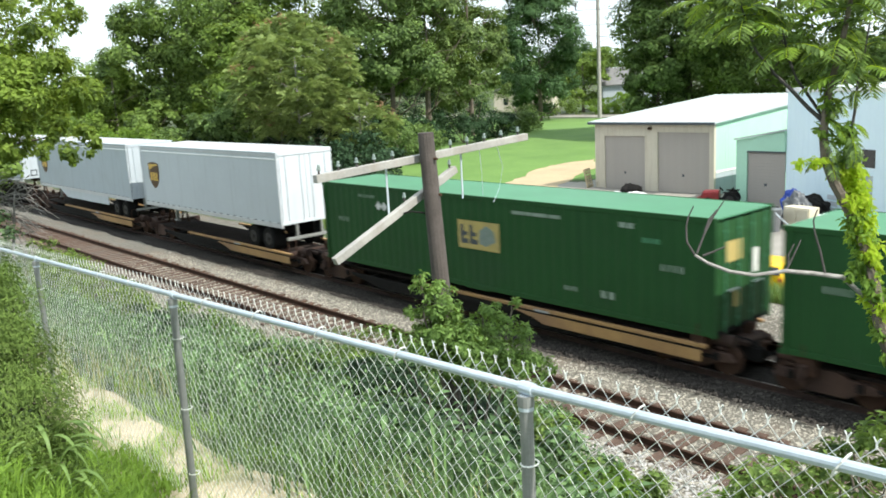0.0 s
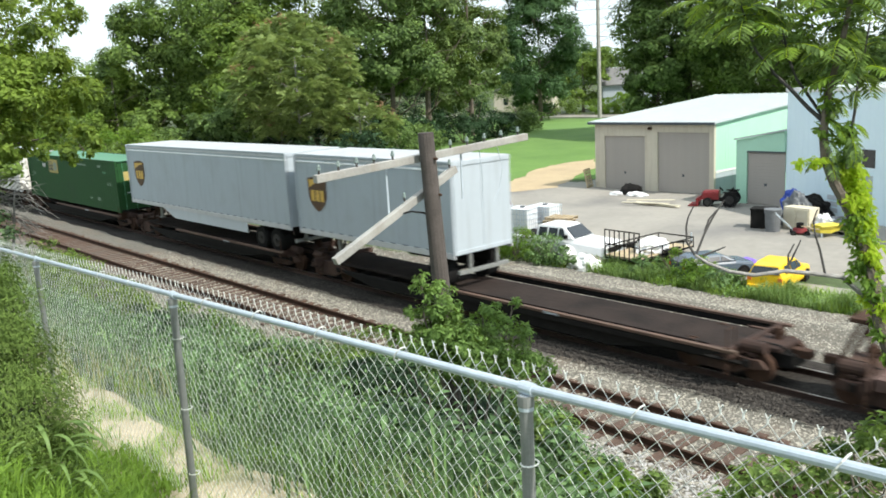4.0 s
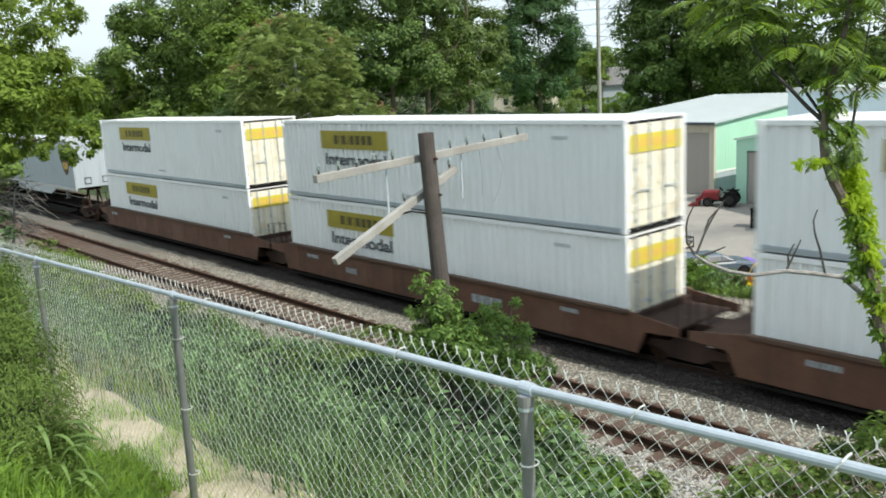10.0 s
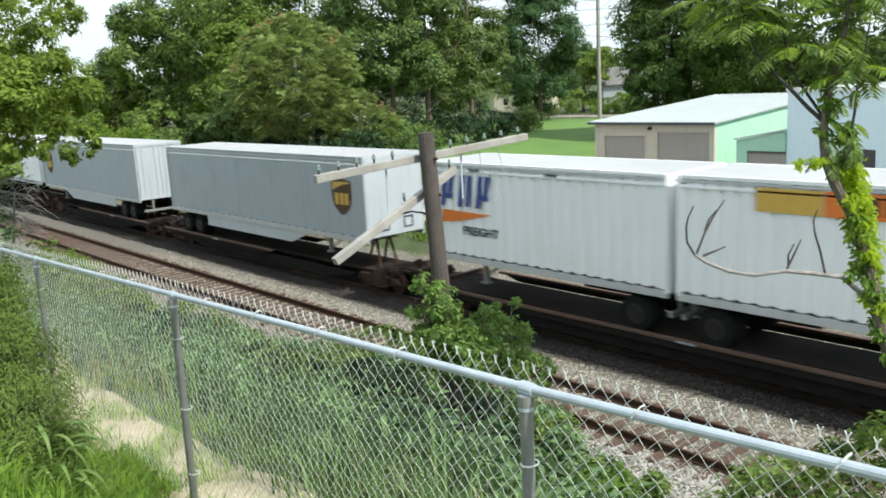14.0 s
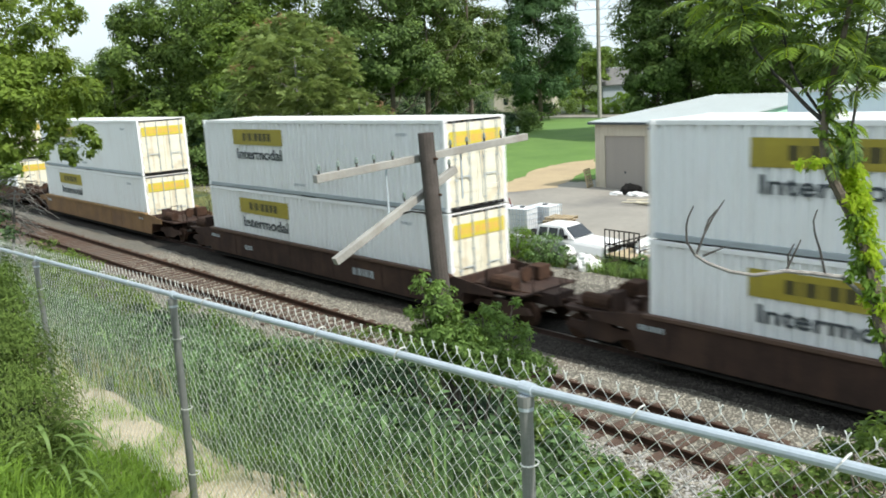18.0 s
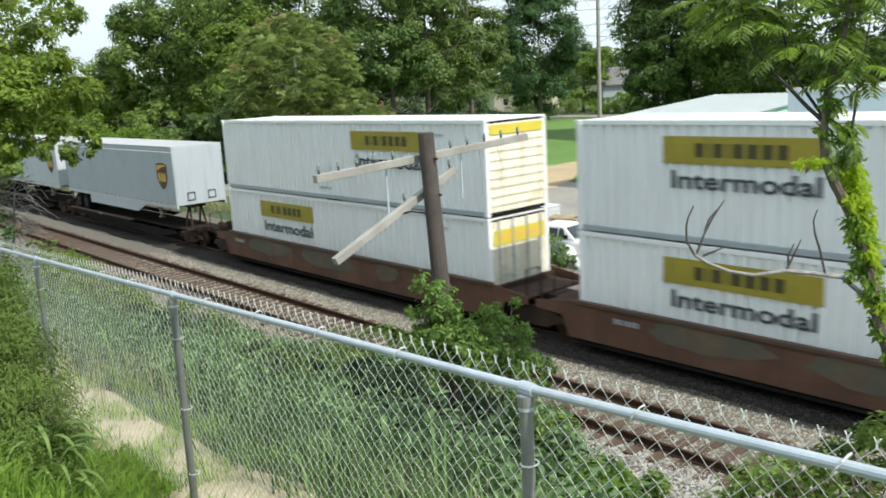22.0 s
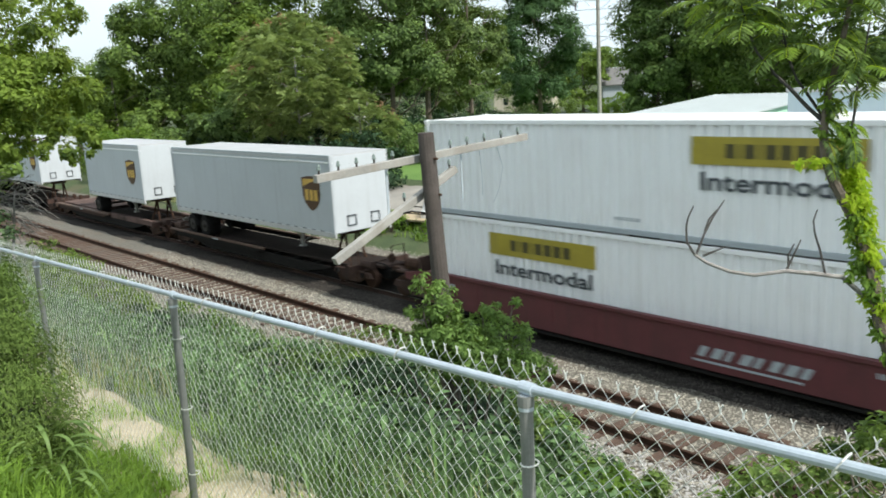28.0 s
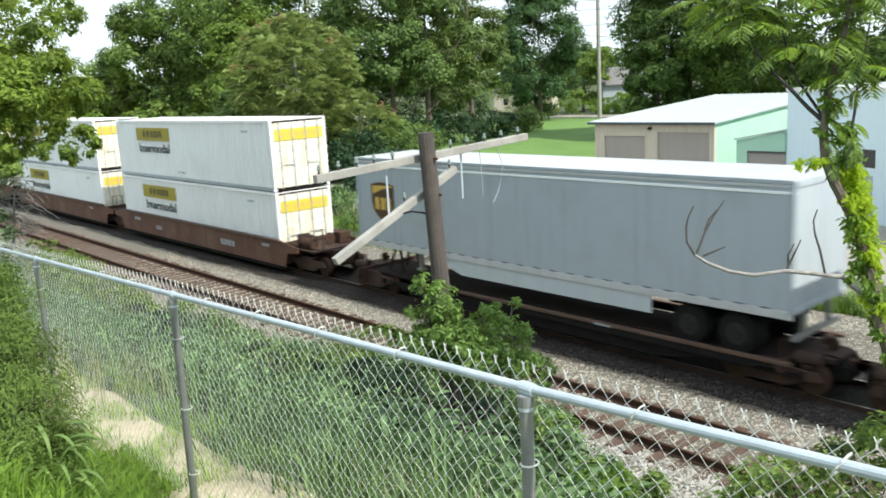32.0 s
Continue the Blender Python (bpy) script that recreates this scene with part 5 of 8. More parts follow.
# ---------- old telegraph pole ----------
tp = thing("telegraph_pole", "weathered leaning telegraph pole with two cross arms, one hanging broken", "telegraph pole")
PT, PB = Vector((-6.72, -12.79, 6.84)), Vector((-6.57, -12.67, 2.2))
bm = bmesh.new()
tube(bm, [PB, PB.lerp(PT, 0.3) + Vector((0, 0.012, 0)), PB.lerp(PT, 0.65) + Vector((0.01, 0, 0)), PT], 0.115, 0.083, 14)
part("pole", bm, "polewood", tp)


def plank(name, a, b, w, h, material, parent):
    a, b = Vector(a), Vector(b)
    d = b - a
    yaw = math.atan2(d.y, d.x)
    m = Matrix.Translation((a + b) / 2) @ Matrix.Rotation(yaw, 4, "Z") @ Matrix.Rotation(-math.atan2(d.z, math.hypot(d.x, d.y)), 4, "Y")
    return part(name, bx(-d.length / 2, -w / 2, -h / 2, d.length / 2, w / 2, h / 2, 0.008, m), material, parent)


AX = -6.855
arm = plank("cross_arm", (AX, -14.10, 6.50), (AX, -11.12, 6.655), 0.075, 0.08, "oldwood", tp)
arm2 = plank("broken_cross_arm", (AX, -13.95, 5.66), (AX, -12.28, 6.40), 0.075, 0.08, "oldwood", tp)


def insulator(at, parent, lean=0.0):
    x, y, z = at
    bm = cyl(bmesh.new(), (x, y, z), (x, y, z + 0.075), 0.012, seg=6)
    part("pin", bm, "darktwig", parent)
    bm = cyl(bmesh.new(), (x, y, z + 0.04), (x, y, z + 0.062), 0.023, 0.018, 10)
    cyl(bm, (x, y, z + 0.062), (x, y, z + 0.07), 0.012, seg=10)
    cyl(bm, (x, y, z + 0.07), (x, y, z + 0.092), 0.018, 0.010, 10)
    part("insulator", bm, "porcelain", parent, "pale glass insulator")


for y in (-14.05, -13.82, -13.60, -13.38, -13.14, -12.33, -12.08, -11.81, -11.54, -11.26):
    insulator((AX, y, 6.50 + (y + 14.10) * 0.052 + 0.04), arm)
insulator((AX, -13.02, 6.07 + 0.07), arm2)
insulator((AX, -12.36, 6.42), arm2)
bm = cyl(bmesh.new(), (AX - 0.07, -12.77, 6.57), (-6.58, -12.77, 6.57), 0.014, seg=8)
cyl(bm, (AX - 0.07, -12.74, 6.19), (-6.58, -12.74, 6.19), 0.014, seg=8)
part("bolt", bm, "rust", tp)
for y, zt, zb in ((-13.2, 6.50, 5.98), (-12.14, 6.56, 6.05)):
    part("hanging_strip", bx(AX - 0.05, y - 0.012, zb, AX - 0.043, y + 0.012, zt), "galv", tp, "loose flat metal brace")
bm = bmesh.new()
tube(bm, [(-6.74, -12.74, 5.93), (-6.76, -12.85, 6.0), (-6.8, -12.98, 6.03), (-6.82, -13.08, 6.02)], 0.012, 0.01, 6)
part("bent_bracket", bm, "black", tp)
bm = bmesh.new()
tube(bm, [(AX, -11.9, 6.6), (AX + 0.01, -11.88, 6.3), (AX, -11.87, 6.05)], 0.004, 0.003, 4)
tube(bm, [(AX, -11.62, 6.6), (AX + 0.02, -11.55, 6.35), (AX, -11.6, 6.1), (AX, -11.7, 5.95)], 0.004, 0.003, 4)
part("loose_wire", bm, "galv", tp)

# ---------- buildings ----------
def roller_door(parent, x0, x1, z1, y, material="door_grey"):
    """Slatted roller door set in a recess, facing -y."""
    d = part("roller_door", bx(x0, y + 0.10, 0.02, x1, y + 0.14, z1), material, parent, "grey slatted roller door")
    n = int(z1 / 0.165)
    s0 = None
    for i in range(n):
        z = 0.05 + i * (z1 - 0.08) / n
        if s0 is None:
            s0 = part("slat", bx(x0 + 0.01, -0.022, 0.0, x1 - 0.01, 0.0, (z1 - 0.08) / n - 0.022, 0.006), material, d)
            s0.matrix_basis = pose(0, y + 0.10, z)
        else:
            again("slat", s0, d, pose(0, y + 0.10, z))
    part("door_handle", bx((x0 + x1) / 2 - 0.07, y + 0.06, 1.0, (x0 + x1) / 2 + 0.07, y + 0.075, 1.14), "ink", d)
    return d


def ribs_x(bm, x0, x1, y, z0, z1, pitch=0.3, out=-0.012):
    n = int((x1 - x0) / pitch)
    for i in range(n + 1):
        x = x0 + (x1 - x0) * i / n
        box(bm, x - 0.018, y + out, z0, x + 0.018, y, z1)


wh = thing("warehouse", "low tan and mint metal warehouse with white roof and roller doors", "warehouse")
X0, X1, Y0, Y1, EV, RG = -33.75, -25.42, 24.3, 54.0, 4.12, 5.0
YR = 39.0
DOORS = [(-33.05, -30.05, 3.32), (-29.15, -25.72, 3.58)]
xs = [X0]
for a, b, h in DOORS:
    part("front_wall", bx(xs[-1], Y0, 0, a, Y0 + 0.2, EV), "tan", wh)
    part("front_wall", bx(a, Y0, h, b, Y0 + 0.2, EV), "tan", wh)
    fr = bmesh.new()
    box(fr, a - 0.09, Y0 - 0.015, 0, a - 0.002, Y0 + 0.12, h + 0.09, 0.005)
    box(fr, b + 0.002, Y0 - 0.015, 0, b + 0.09, Y0 + 0.12, h + 0.09, 0.005)
    box(fr, a, Y0 - 0.015, h + 0.002, b, Y0 + 0.12, h + 0.09, 0.005)
    part("door_frame", fr, "tan", wh)
    roller_door(wh, a, b, h, Y0)
    xs.append(b)
part("front_wall", bx(xs[-1], Y0, 0, X1, Y0 + 0.2, EV), "tan", wh)
bm = bmesh.new()
for a, b in ((X0, DOORS[0][0] - 0.1), (DOORS[0][1] + 0.1, DOORS[1][0] - 0.1)):
    ribs_x(bm, a + 0.05, b - 0.05, Y0, 0.05, EV - 0.05, 0.23)
part("siding_rib", bm, "tan", wh)["kind"] = "stuff"
part("corner_trim", bx(X1 - 0.06, Y0 - 0.03, 0, X1 + 0.025, Y0 + 0.06, EV - 0.03, 0.008), "tan", wh)
part("corner_trim", bx(X0 - 0.025, Y0 - 0.03, 0, X0 + 0.06, Y0 + 0.06, EV - 0.03, 0.008), "tan", wh)
for x, nm in ((X1, "side_wall"), (X0 + 0.2, "side_wall")):
    bm = bmesh.new()
    pts = [(Y0 + 0.2, 0.0), (Y1, 0.0), (Y1, EV), (YR, RG), (Y0 + 0.2, EV)]
    a = [bm.verts.new((x - 0.2, y, z)) for y, z in pts]
    b = [bm.verts.new((x, y, z)) for y, z in pts]
    bm.faces.new(a), bm.faces.new(b)
    for i in range(5):
        bm.faces.new((a[i], a[(i + 1) % 5], b[(i + 1) % 5], b[i]))
    bmesh.ops.recalc_face_normals(bm, faces=bm.faces)
    part(nm, bm, "mint", wh, "mint green side wall")
bm = bmesh.new()
for i in range(48):
    y = Y0 + 0.35 + i * 0.3
    box(bm, X1, y - 0.018, 1.42, X1 + 0.005, y + 0.018, EV + (min(y, YR) - Y0) / (YR - Y0) * (RG - EV) - 0.1)
part("siding_rib", bm, "mint", wh)["kind"] = "stuff"
part("wall_band", bx(X1, Y0 + 0.2, 1.28, X1 + 0.03, Y1 - 8, 1.40), "white", wh, "white band")
part("lower_panel", bx(X1, Y0 + 0.2, 0.02, X1 + 0.012, Y1 - 8, 1.28), "trailergrey", wh)
for sy, (ya, za, yb, zb) in ((1, (Y0 - 0.35, EV - 0.02, YR, RG + 0.02)), (-1, (Y1 + 0.3, EV - 0.02, YR, RG + 0.02))):
    bm = bmesh.new()
    lo = [bm.verts.new((x, ya, za)) for x in (X0 - 0.3, X1 + 0.25)]
    hi = [bm.verts.new((x, yb, zb)) for x in (X1 + 0.25, X0 - 0.3)]
    f = bm.faces.new(lo + hi)
    r = bmesh.ops.extrude_face_region(bm, geom=[f])
    bmesh.ops.translate(bm, vec=(0, 0, 0.1), verts=[v for v in r["geom"] if isinstance(v, bmesh.types.BMVert)])
    bmesh.ops.recalc_face_normals(bm, faces=bm.faces)
    part("roof_panel", bm, "whiteroof", wh, "white metal roof")
bm = bmesh.new()
for i in range(19):
    x = X0 - 0.2 + i * 0.48
    prism_pts = [(Y0 - 0.33, EV + 0.085), (YR, RG + 0.125), (YR, RG + 0.15), (Y0 - 0.33, EV + 0.11)]
    a = [bm.verts.new((x, y, z)) for y, z in prism_pts]
    b = [bm.verts.new((x + 0.04, y, z)) for y, z in prism_pts]
    bm.faces.new(a), bm.faces.new(list(reversed(b)))
    for q in range(4):
        bm.faces.new((a[q], a[(q + 1) % 4], b[(q + 1) % 4], b[q]))
part("roof_rib", bm, "whiteroof", wh)["kind"] = "stuff"
part("gutter", bx(X0 - 0.3, Y0 - 0.44, EV - 0.08, X1 + 0.25, Y0 - 0.355, EV + 0.06, 0.01), "ink", wh)
part("wall_lamp", bx(-29.75, Y0 - 0.16, 3.72, -29.55, Y0 - 0.001, 3.86, 0.02), "rust", wh)

lt = thing("lean_to", "mint metal lean-to with a grey roller door", "shed")
LX0, LX1, LY = -23.1, -20.45, 22.6
part("front_wall", bx(LX0, LY, 0, -22.5, LY + 0.15, 2.82), "mint", lt)
bm = prism(bmesh.new(), [(LX0, 2.822), (LX1, 2.822), (LX1, 3.86), (LX0, 3.36)], LY, LY + 0.15)
part("front_wall", bm, "mint", lt)
part("door_frame", bx(-22.5, LY - 0.012, 2.74, LX1, LY + 0.1, 2.818, 0.005), "ink", lt)
roller_door(lt, -22.48, LX1, 2.735, LY)
part("roof", prism(bmesh.new(), [(LX0 - 0.1, 3.37), (LX1, 3.88), (LX1, 3.96), (LX0 - 0.1, 3.45)], LY - 0.12, 31), "whiteroof", lt)
part("side_wall", bx(LX0, LY + 0.15, 0, LX0 + 0.15, 31, 3.3), "mint", lt)

bb = thing("blue_workshop", "pale blue metal workshop with flat roof and white trim", "workshop", m=pose(-20.42, 22.72, 0, 0, 0, -27.3))
BW, BD, BH = 16.0, 14.0, 5.86
part("front_wall", bx(0, 0, 0, 5.05, 0.2, BH), "sky_blue", bb)
part("front_wall", bx(5.05, 0, 2.15, 6.0, 0.2, BH), "sky_blue", bb)
part("front_wall", bx(6.0, 0, 0, BW, 0.2, BH), "sky_blue", bb)
part("door", bx(5.07, 0.06, 0.02, 5.98, 0.12, 2.13, 0.01), "trailergrey", bb, "grey steel door")
part("side_wall", bx(0, 0.2, 0, 0.2, BD, BH), "sky_blue", bb)
part("side_wall", bx(BW - 0.2, 0.2, 0, BW, BD, BH), "sky_blue", bb)
part("rear_wall", bx(0.2, BD - 0.2, 0, BW - 0.2, BD, BH), "sky_blue", bb)
part("roof", bx(-0.05, -0.05, BH + 0.002, BW, BD, BH + 0.12, 0.01), "whiteroof", bb)
part("roof_trim", bx(-0.06, -0.075, BH - 0.06, BW, -0.052, BH + 0.14, 0.006), "white", bb)
bm = bmesh.new()
ribs_x(bm, 0.1, 5.0, 0, 0.05, BH - 0.08, 0.305, -0.005)
ribs_x(bm, 6.1, 12.0, 0, 0.05, BH - 0.08, 0.305, -0.005)
part("siding_rib", bm, "sky_blue", bb)["kind"] = "stuff"
part("window", bx(5.3, -0.02, 2.5, 6.1, -0.002, 3.3, 0.006), "glass", bb, "dark window")
bm = bmesh.new()
for z in (0.2, 0.5, 0.8):
    box(bm, 3.15, -0.03, z, 3.85, -0.002, z + 0.22, 0.01)
part("meter_box", bm, "trailerwhite", bb)

# ---------- power line and distant houses ----------
pw = thing("power_pole", "tall slender power transmission pole with cross arms", "power pole")
PX, PY = -82.7, 87.5
part("pole", cyl(bmesh.new(), (PX, PY, -0.1), (PX, PY, 24.0), 0.34, 0.24, 14), "oldwood", pw)
RV = Vector((0.66, 0.75, 0))
for z in (14.2, 17.8):
    a, b = Vector((PX, PY, z)) - RV * 3.4, Vector((PX, PY, z)) + RV * 3.4
    ar = part("cross_arm", cyl(bmesh.new(), a, b, 0.09, seg=8), "galv", pw)
    for e in (a, b):
        bm = bmesh.new()
        for k in range(7):
            cyl(bm, e + Vector((0, 0, -0.25 - 0.17 * k)), e + Vector((0, 0, -0.37 - 0.17 * k)), 0.17, 0.12, 10)
        part("insulator_string", bm, "polewood", ar)
    for e in (-1, 1):
        bm = bmesh.new()
        c = Vector((PX, PY, z))
        tube(bm, [c + RV * e * 0.2 + Vector((0, 0, -1.3)), c + RV * e * 1.2 + Vector((0, 0, -0.8)), c + RV * e * 2.0 + Vector((0, 0, -0.05))], 0.06, 0.06, 6)
        part("arm_brace", bm, "galv", pw)
bm = bmesh.new()
for z, e in ((12.8, -1), (12.8, 1), (16.4, -1), (16.4, 1)):
    s = Vector((PX, PY, z)) + RV * e * 3.4
    for dr in (Vector((160, -120, 4)), Vector((-160, 130, 6))):
        pts = [s + dr * k / 8 - Vector((0, 0, 5 * (1 - (2 * k / 8 - 1) ** 2))) for k in range(9)]
        tube(bm, pts, 0.03, 0.03, 4)
part("power_line", bm, "black", pw)

ho = thing("grey_house", "grey house with a shingled gable roof behind trees", "house", m=pose(-90.0, 107.6, 0.0, 0, 0, 42))
part("wall", bx(-6, 0, -0.3, 6, 7, 4.6), "trailergrey", ho)
part("roof", prism(bmesh.new(), [(-0.5, 4.55), (3.5, 7.4), (7.5, 4.55), (7.5, 4.75), (3.5, 7.65), (-0.5, 4.75)], -6.4, 6.4, Matrix.Rotation(radians(90), 4, "Z")), "shingle", ho)
for x in (-3, 2.5):
    part("window", bx(x, -0.04, 1.6, x + 1.2, -0.002, 3.0, 0.01), "glass", ho)
h2 = thing("white_house", "white gabled house among trees", "house", m=pose(-118, 152, 2.0, 0, 0, 15))
part("wall", bx(-5, 0, -0.5, 5, 8, 6.0), "white", h2)
part("gable", prism(bmesh.new(), [(-5, 6.002), (5, 6.002), (0, 9.6)], 0, 7.9), "white", h2)
part("roof", prism(bmesh.new(), [(-5.5, 5.9), (0, 9.7), (5.5, 5.9), (5.5, 6.15), (0, 10.0), (-5.5, 6.15)], -0.4, 8.4), "shingle", h2)
h3 = thing("tan_house", "pale house seen through tree trunks", "house", m=pose(-118, 108, 0.4, 0, 0, 30))
part("wall", bx(-6, 0, -0.5, 6, 7, 3.6), "tan", h3)
part("roof", prism(bmesh.new(), [(-6.5, 3.55), (0, 6.0), (6.5, 3.55), (6.5, 3.8), (0, 6.3), (-6.5, 3.8)], -0.4, 7.4), "shingle", h3)
for x in (-4, 0.5, 3):
    part("window", bx(x, -0.04, 1.0, x + 1.0, -0.002, 2.3, 0.01), "glass", h3)
# ---------- things in the yard ----------
def wheel(parent, x, y, r=0.36, w=0.22):
    t = part("tyre", cyl(bmesh.new(), (x, y - w / 2, r), (x, y + w / 2, r), r, seg=20), "tyre", parent)
    part("rim", cyl(bmesh.new(), (x, y - w / 2 - 0.01, r), (x, y + w / 2 + 0.01, r), r * 0.58, seg=14), "rim", t)


def loft(sections):
    """A closed shell through cross sections (x, half width at belt, z bottom, z belt, z top, half width at top)."""
    bm = bmesh.new()
    rings = []
    for x, w, zb, zm, zt, wt in sections:
        pts = [(-w * 0.94, zb), (-w, zb + 0.12), (-w, zm), (-wt, zt - 0.03), (-wt * 0.9, zt), (wt * 0.9, zt), (wt, zt - 0.03), (w, zm), (w, zb + 0.12), (w * 0.94, zb)]
        rings.append([bm.verts.new((x, y, z)) for y, z in pts])
    for a, b in zip(rings, rings[1:]):
        for i in range(10):
            bm.faces.new((a[i], a[(i + 1) % 10], b[(i + 1) % 10], b[i]))
    bm.faces.new(list(reversed(rings[0]))), bm.faces.new(rings[-1])
    bmesh.ops.recalc_face_normals(bm, faces=bm.faces)
    return bm


def vehicle(name, label, category, paint, m, kind):
    v = thing(name, label, category, m=m)
    if kind == "pickup":
        part("body", loft([(2.75, 0.80, 0.45, 0.78, 0.95, 0.72), (2.6, 0.92, 0.38, 0.85, 1.05, 0.85), (1.1, 0.95, 0.36, 0.98, 1.13, 0.90), (0.9, 0.95, 0.36, 1.0, 1.16, 0.90), (-2.6, 0.95, 0.40, 1.0, 1.16, 0.92), (-2.75, 0.92, 0.45, 1.0, 1.14, 0.90)]), paint, v)
        part("cab", loft([(1.0, 0.90, 1.08, 1.16, 1.18, 0.86), (0.35, 0.91, 1.08, 1.20, 1.72, 0.72), (0.1, 0.91, 1.08, 1.20, 1.79, 0.72), (-1.0, 0.91, 1.08, 1.20, 1.79, 0.72), (-1.25, 0.90, 1.08, 1.20, 1.72, 0.72)]), paint, v)
        for s in (-1, 1):
            for x0, x1 in ((-1.12, -0.62), (-0.52, 0.02), (0.1, 0.55)):
                top1 = x1 if x1 < 0.3 else 0.32
                bm = bmesh.new()
                q = [(x0, s * 0.925, 1.22), (x1, s * 0.925, 1.22), (top1, s * 0.775, 1.66), (x0 + 0.02, s * 0.775, 1.66)]
                q2 = [(x, y + s * 0.012, z + 0.006) for x, y, z in q]
                a, b = [bm.verts.new(p) for p in q], [bm.verts.new(p) for p in q2]
                bm.faces.new(a), bm.faces.new(b)
                for i in range(4):
                    bm.faces.new((a[i], a[(i + 1) % 4], b[(i + 1) % 4], b[i]))
                part("side_window", bm, "glass", v)
        bm = bmesh.new()
        q = [(0.99, -0.78, 1.22), (0.99, 0.78, 1.22), (0.42, 0.66, 1.70), (0.42, -0.66, 1.70)]
        a, b = [bm.verts.new(p) for p in q], [bm.verts.new((x + 0.02, y, z + 0.01)) for x, y, z in q]
        bm.faces.new(a), bm.faces.new(b)
        part("windscreen", bm, "glass", v)
        part("bed_floor", bx(-2.65, -0.78, 1.165, -1.35, 0.78, 1.18), "black", v)
        part("grille", bx(2.72, -0.62, 0.62, 2.78, 0.62, 0.86, 0.02), "black", v)
        part("mirror", bx(0.55, -1.12, 1.2, 0.68, -0.93, 1.4, 0.03), "black", v)
        part("bumper", bx(2.7, -0.9, 0.40, 2.86, 0.9, 0.58, 0.03), "galv", v)
        part("bumper", bx(-2.88, -0.9, 0.42, -2.72, 0.9, 0.6, 0.03), "galv", v)
        for s in (-1, 1):
            part("headlight", bx(2.68, s * 0.66, 0.66, 2.77, s * 0.88, 0.84, 0.015), "porcelain", v)
        wx = (1.75, -1.7)
    else:
        big = kind in ("wagon", "suv")
        H = {"wagon": 1.52, "suv": 1.74}.get(kind, 1.38)
        part("body", loft([(2.1, 0.70, 0.40, 0.62, 0.72, 0.64), (1.95, 0.84, 0.30, 0.70, 0.84, 0.78), (0.9, 0.88, 0.28, 0.84, 0.97, 0.82), (-1.95, 0.88, 0.30, 0.88, 1.02, 0.82), (-2.1, 0.84, 0.36, 0.84, 0.98, 0.80)]), paint, v)
        part("cabin", loft([(0.95, 0.82, 0.90, 0.98, 1.0, 0.80), (0.25, 0.83, 0.9, 1.0, H - 0.04, 0.64), (0.0, 0.83, 0.9, 1.0, H, 0.64), (-1.3, 0.83, 0.9, 1.0, H, 0.64), (-1.9 if big else -1.5, 0.82, 0.9, 1.0, H - 0.08, 0.62), (-2.05, 0.80, 0.9, 1.0, 1.04, 0.76)]), paint, v)
        for s in (-1, 1):
            for x0, x1 in ((-1.55, -0.85), (-0.75, 0.0), (0.08, 0.6)):
                bm = bmesh.new()
                q = [(x0, s * 0.845, 1.03), (x1, s * 0.845, 1.03), (min(x1, 0.22), s * 0.70, H - 0.13), (x0 + 0.03, s * 0.70, H - 0.13)]
                a, b = [bm.verts.new(p) for p in q], [bm.verts.new((x, y + s * 0.014, z + 0.006)) for x, y, z in q]
                bm.faces.new(a), bm.faces.new(b)
                for i in range(4):
                    bm.faces.new((a[i], a[(i + 1) % 4], b[(i + 1) % 4], b[i]))
                part("side_window", bm, "glass", v)
        for xb, xt in ((-2.07, -1.93 if big else -1.55), (0.93, 0.3)):
            bm = bmesh.new()
            q = [(xb, -0.70, 1.06), (xb, 0.70, 1.06), (xt, 0.57, H - 0.13), (xt, -0.57, H - 0.13)]
            o = -0.03 if xb < 0 else 0.03
            a, b = [bm.verts.new(p) for p in q], [bm.verts.new((x + o, y, z + 0.01)) for x, y, z in q]
            bm.faces.new(a), bm.faces.new(b)
            for i in range(4):
                bm.faces.new((a[i], a[(i + 1) % 4], b[(i + 1) % 4], b[i]))
            part("windscreen", bm, "glass", v)
        for s in (-1, 1):
            part("tail_light", bx(-2.13, s * 0.62, 0.72, -2.06, s * 0.84, 0.92, 0.02), "orange", v)
        part("bumper", bx(-2.2, -0.8, 0.35, -2.05, 0.8, 0.52, 0.04), paint, v)
        wx = (1.35, -1.35)
    for x in wx:
        for s in (-1, 1):
            wheel(v, x, s * 0.82)
    return v


M["car_white"] = shade("car_white", (0.80, 0.81, 0.82), (0.76, 0.77, 0.78), 0.25, scale=1)
M["car_yellow"] = shade("car_yellow", (0.85, 0.55, 0.02), (0.80, 0.50, 0.02), 0.3, scale=1)
M["car_slate"] = shade("car_slate", (0.10, 0.13, 0.17), (0.08, 0.11, 0.14), 0.25, scale=1)
M["purple"] = shade("purple_cloth", (0.22, 0.14, 0.55), (0.16, 0.10, 0.42), 0.7, scale=6)
M["red"] = shade("red_paint", (0.21, 0.016, 0.02), (0.14, 0.012, 0.014), 0.45, scale=3)
M["blue_tarp"] = shade("blue_tarp", (0.03, 0.08, 0.45), (0.02, 0.05, 0.28), 0.5, scale=5)
M["bin_grey"] = shade("grey_plastic", (0.16, 0.17, 0.18), (0.12, 0.125, 0.13), 0.6, scale=4)
M["cream"] = shade("cream_board", (0.62, 0.57, 0.44), (0.54, 0.49, 0.37), 0.7, scale=3)
M["poly"] = shade("milky_plastic", (0.82, 0.83, 0.83), (0.74, 0.75, 0.75), 0.35, scale=2)
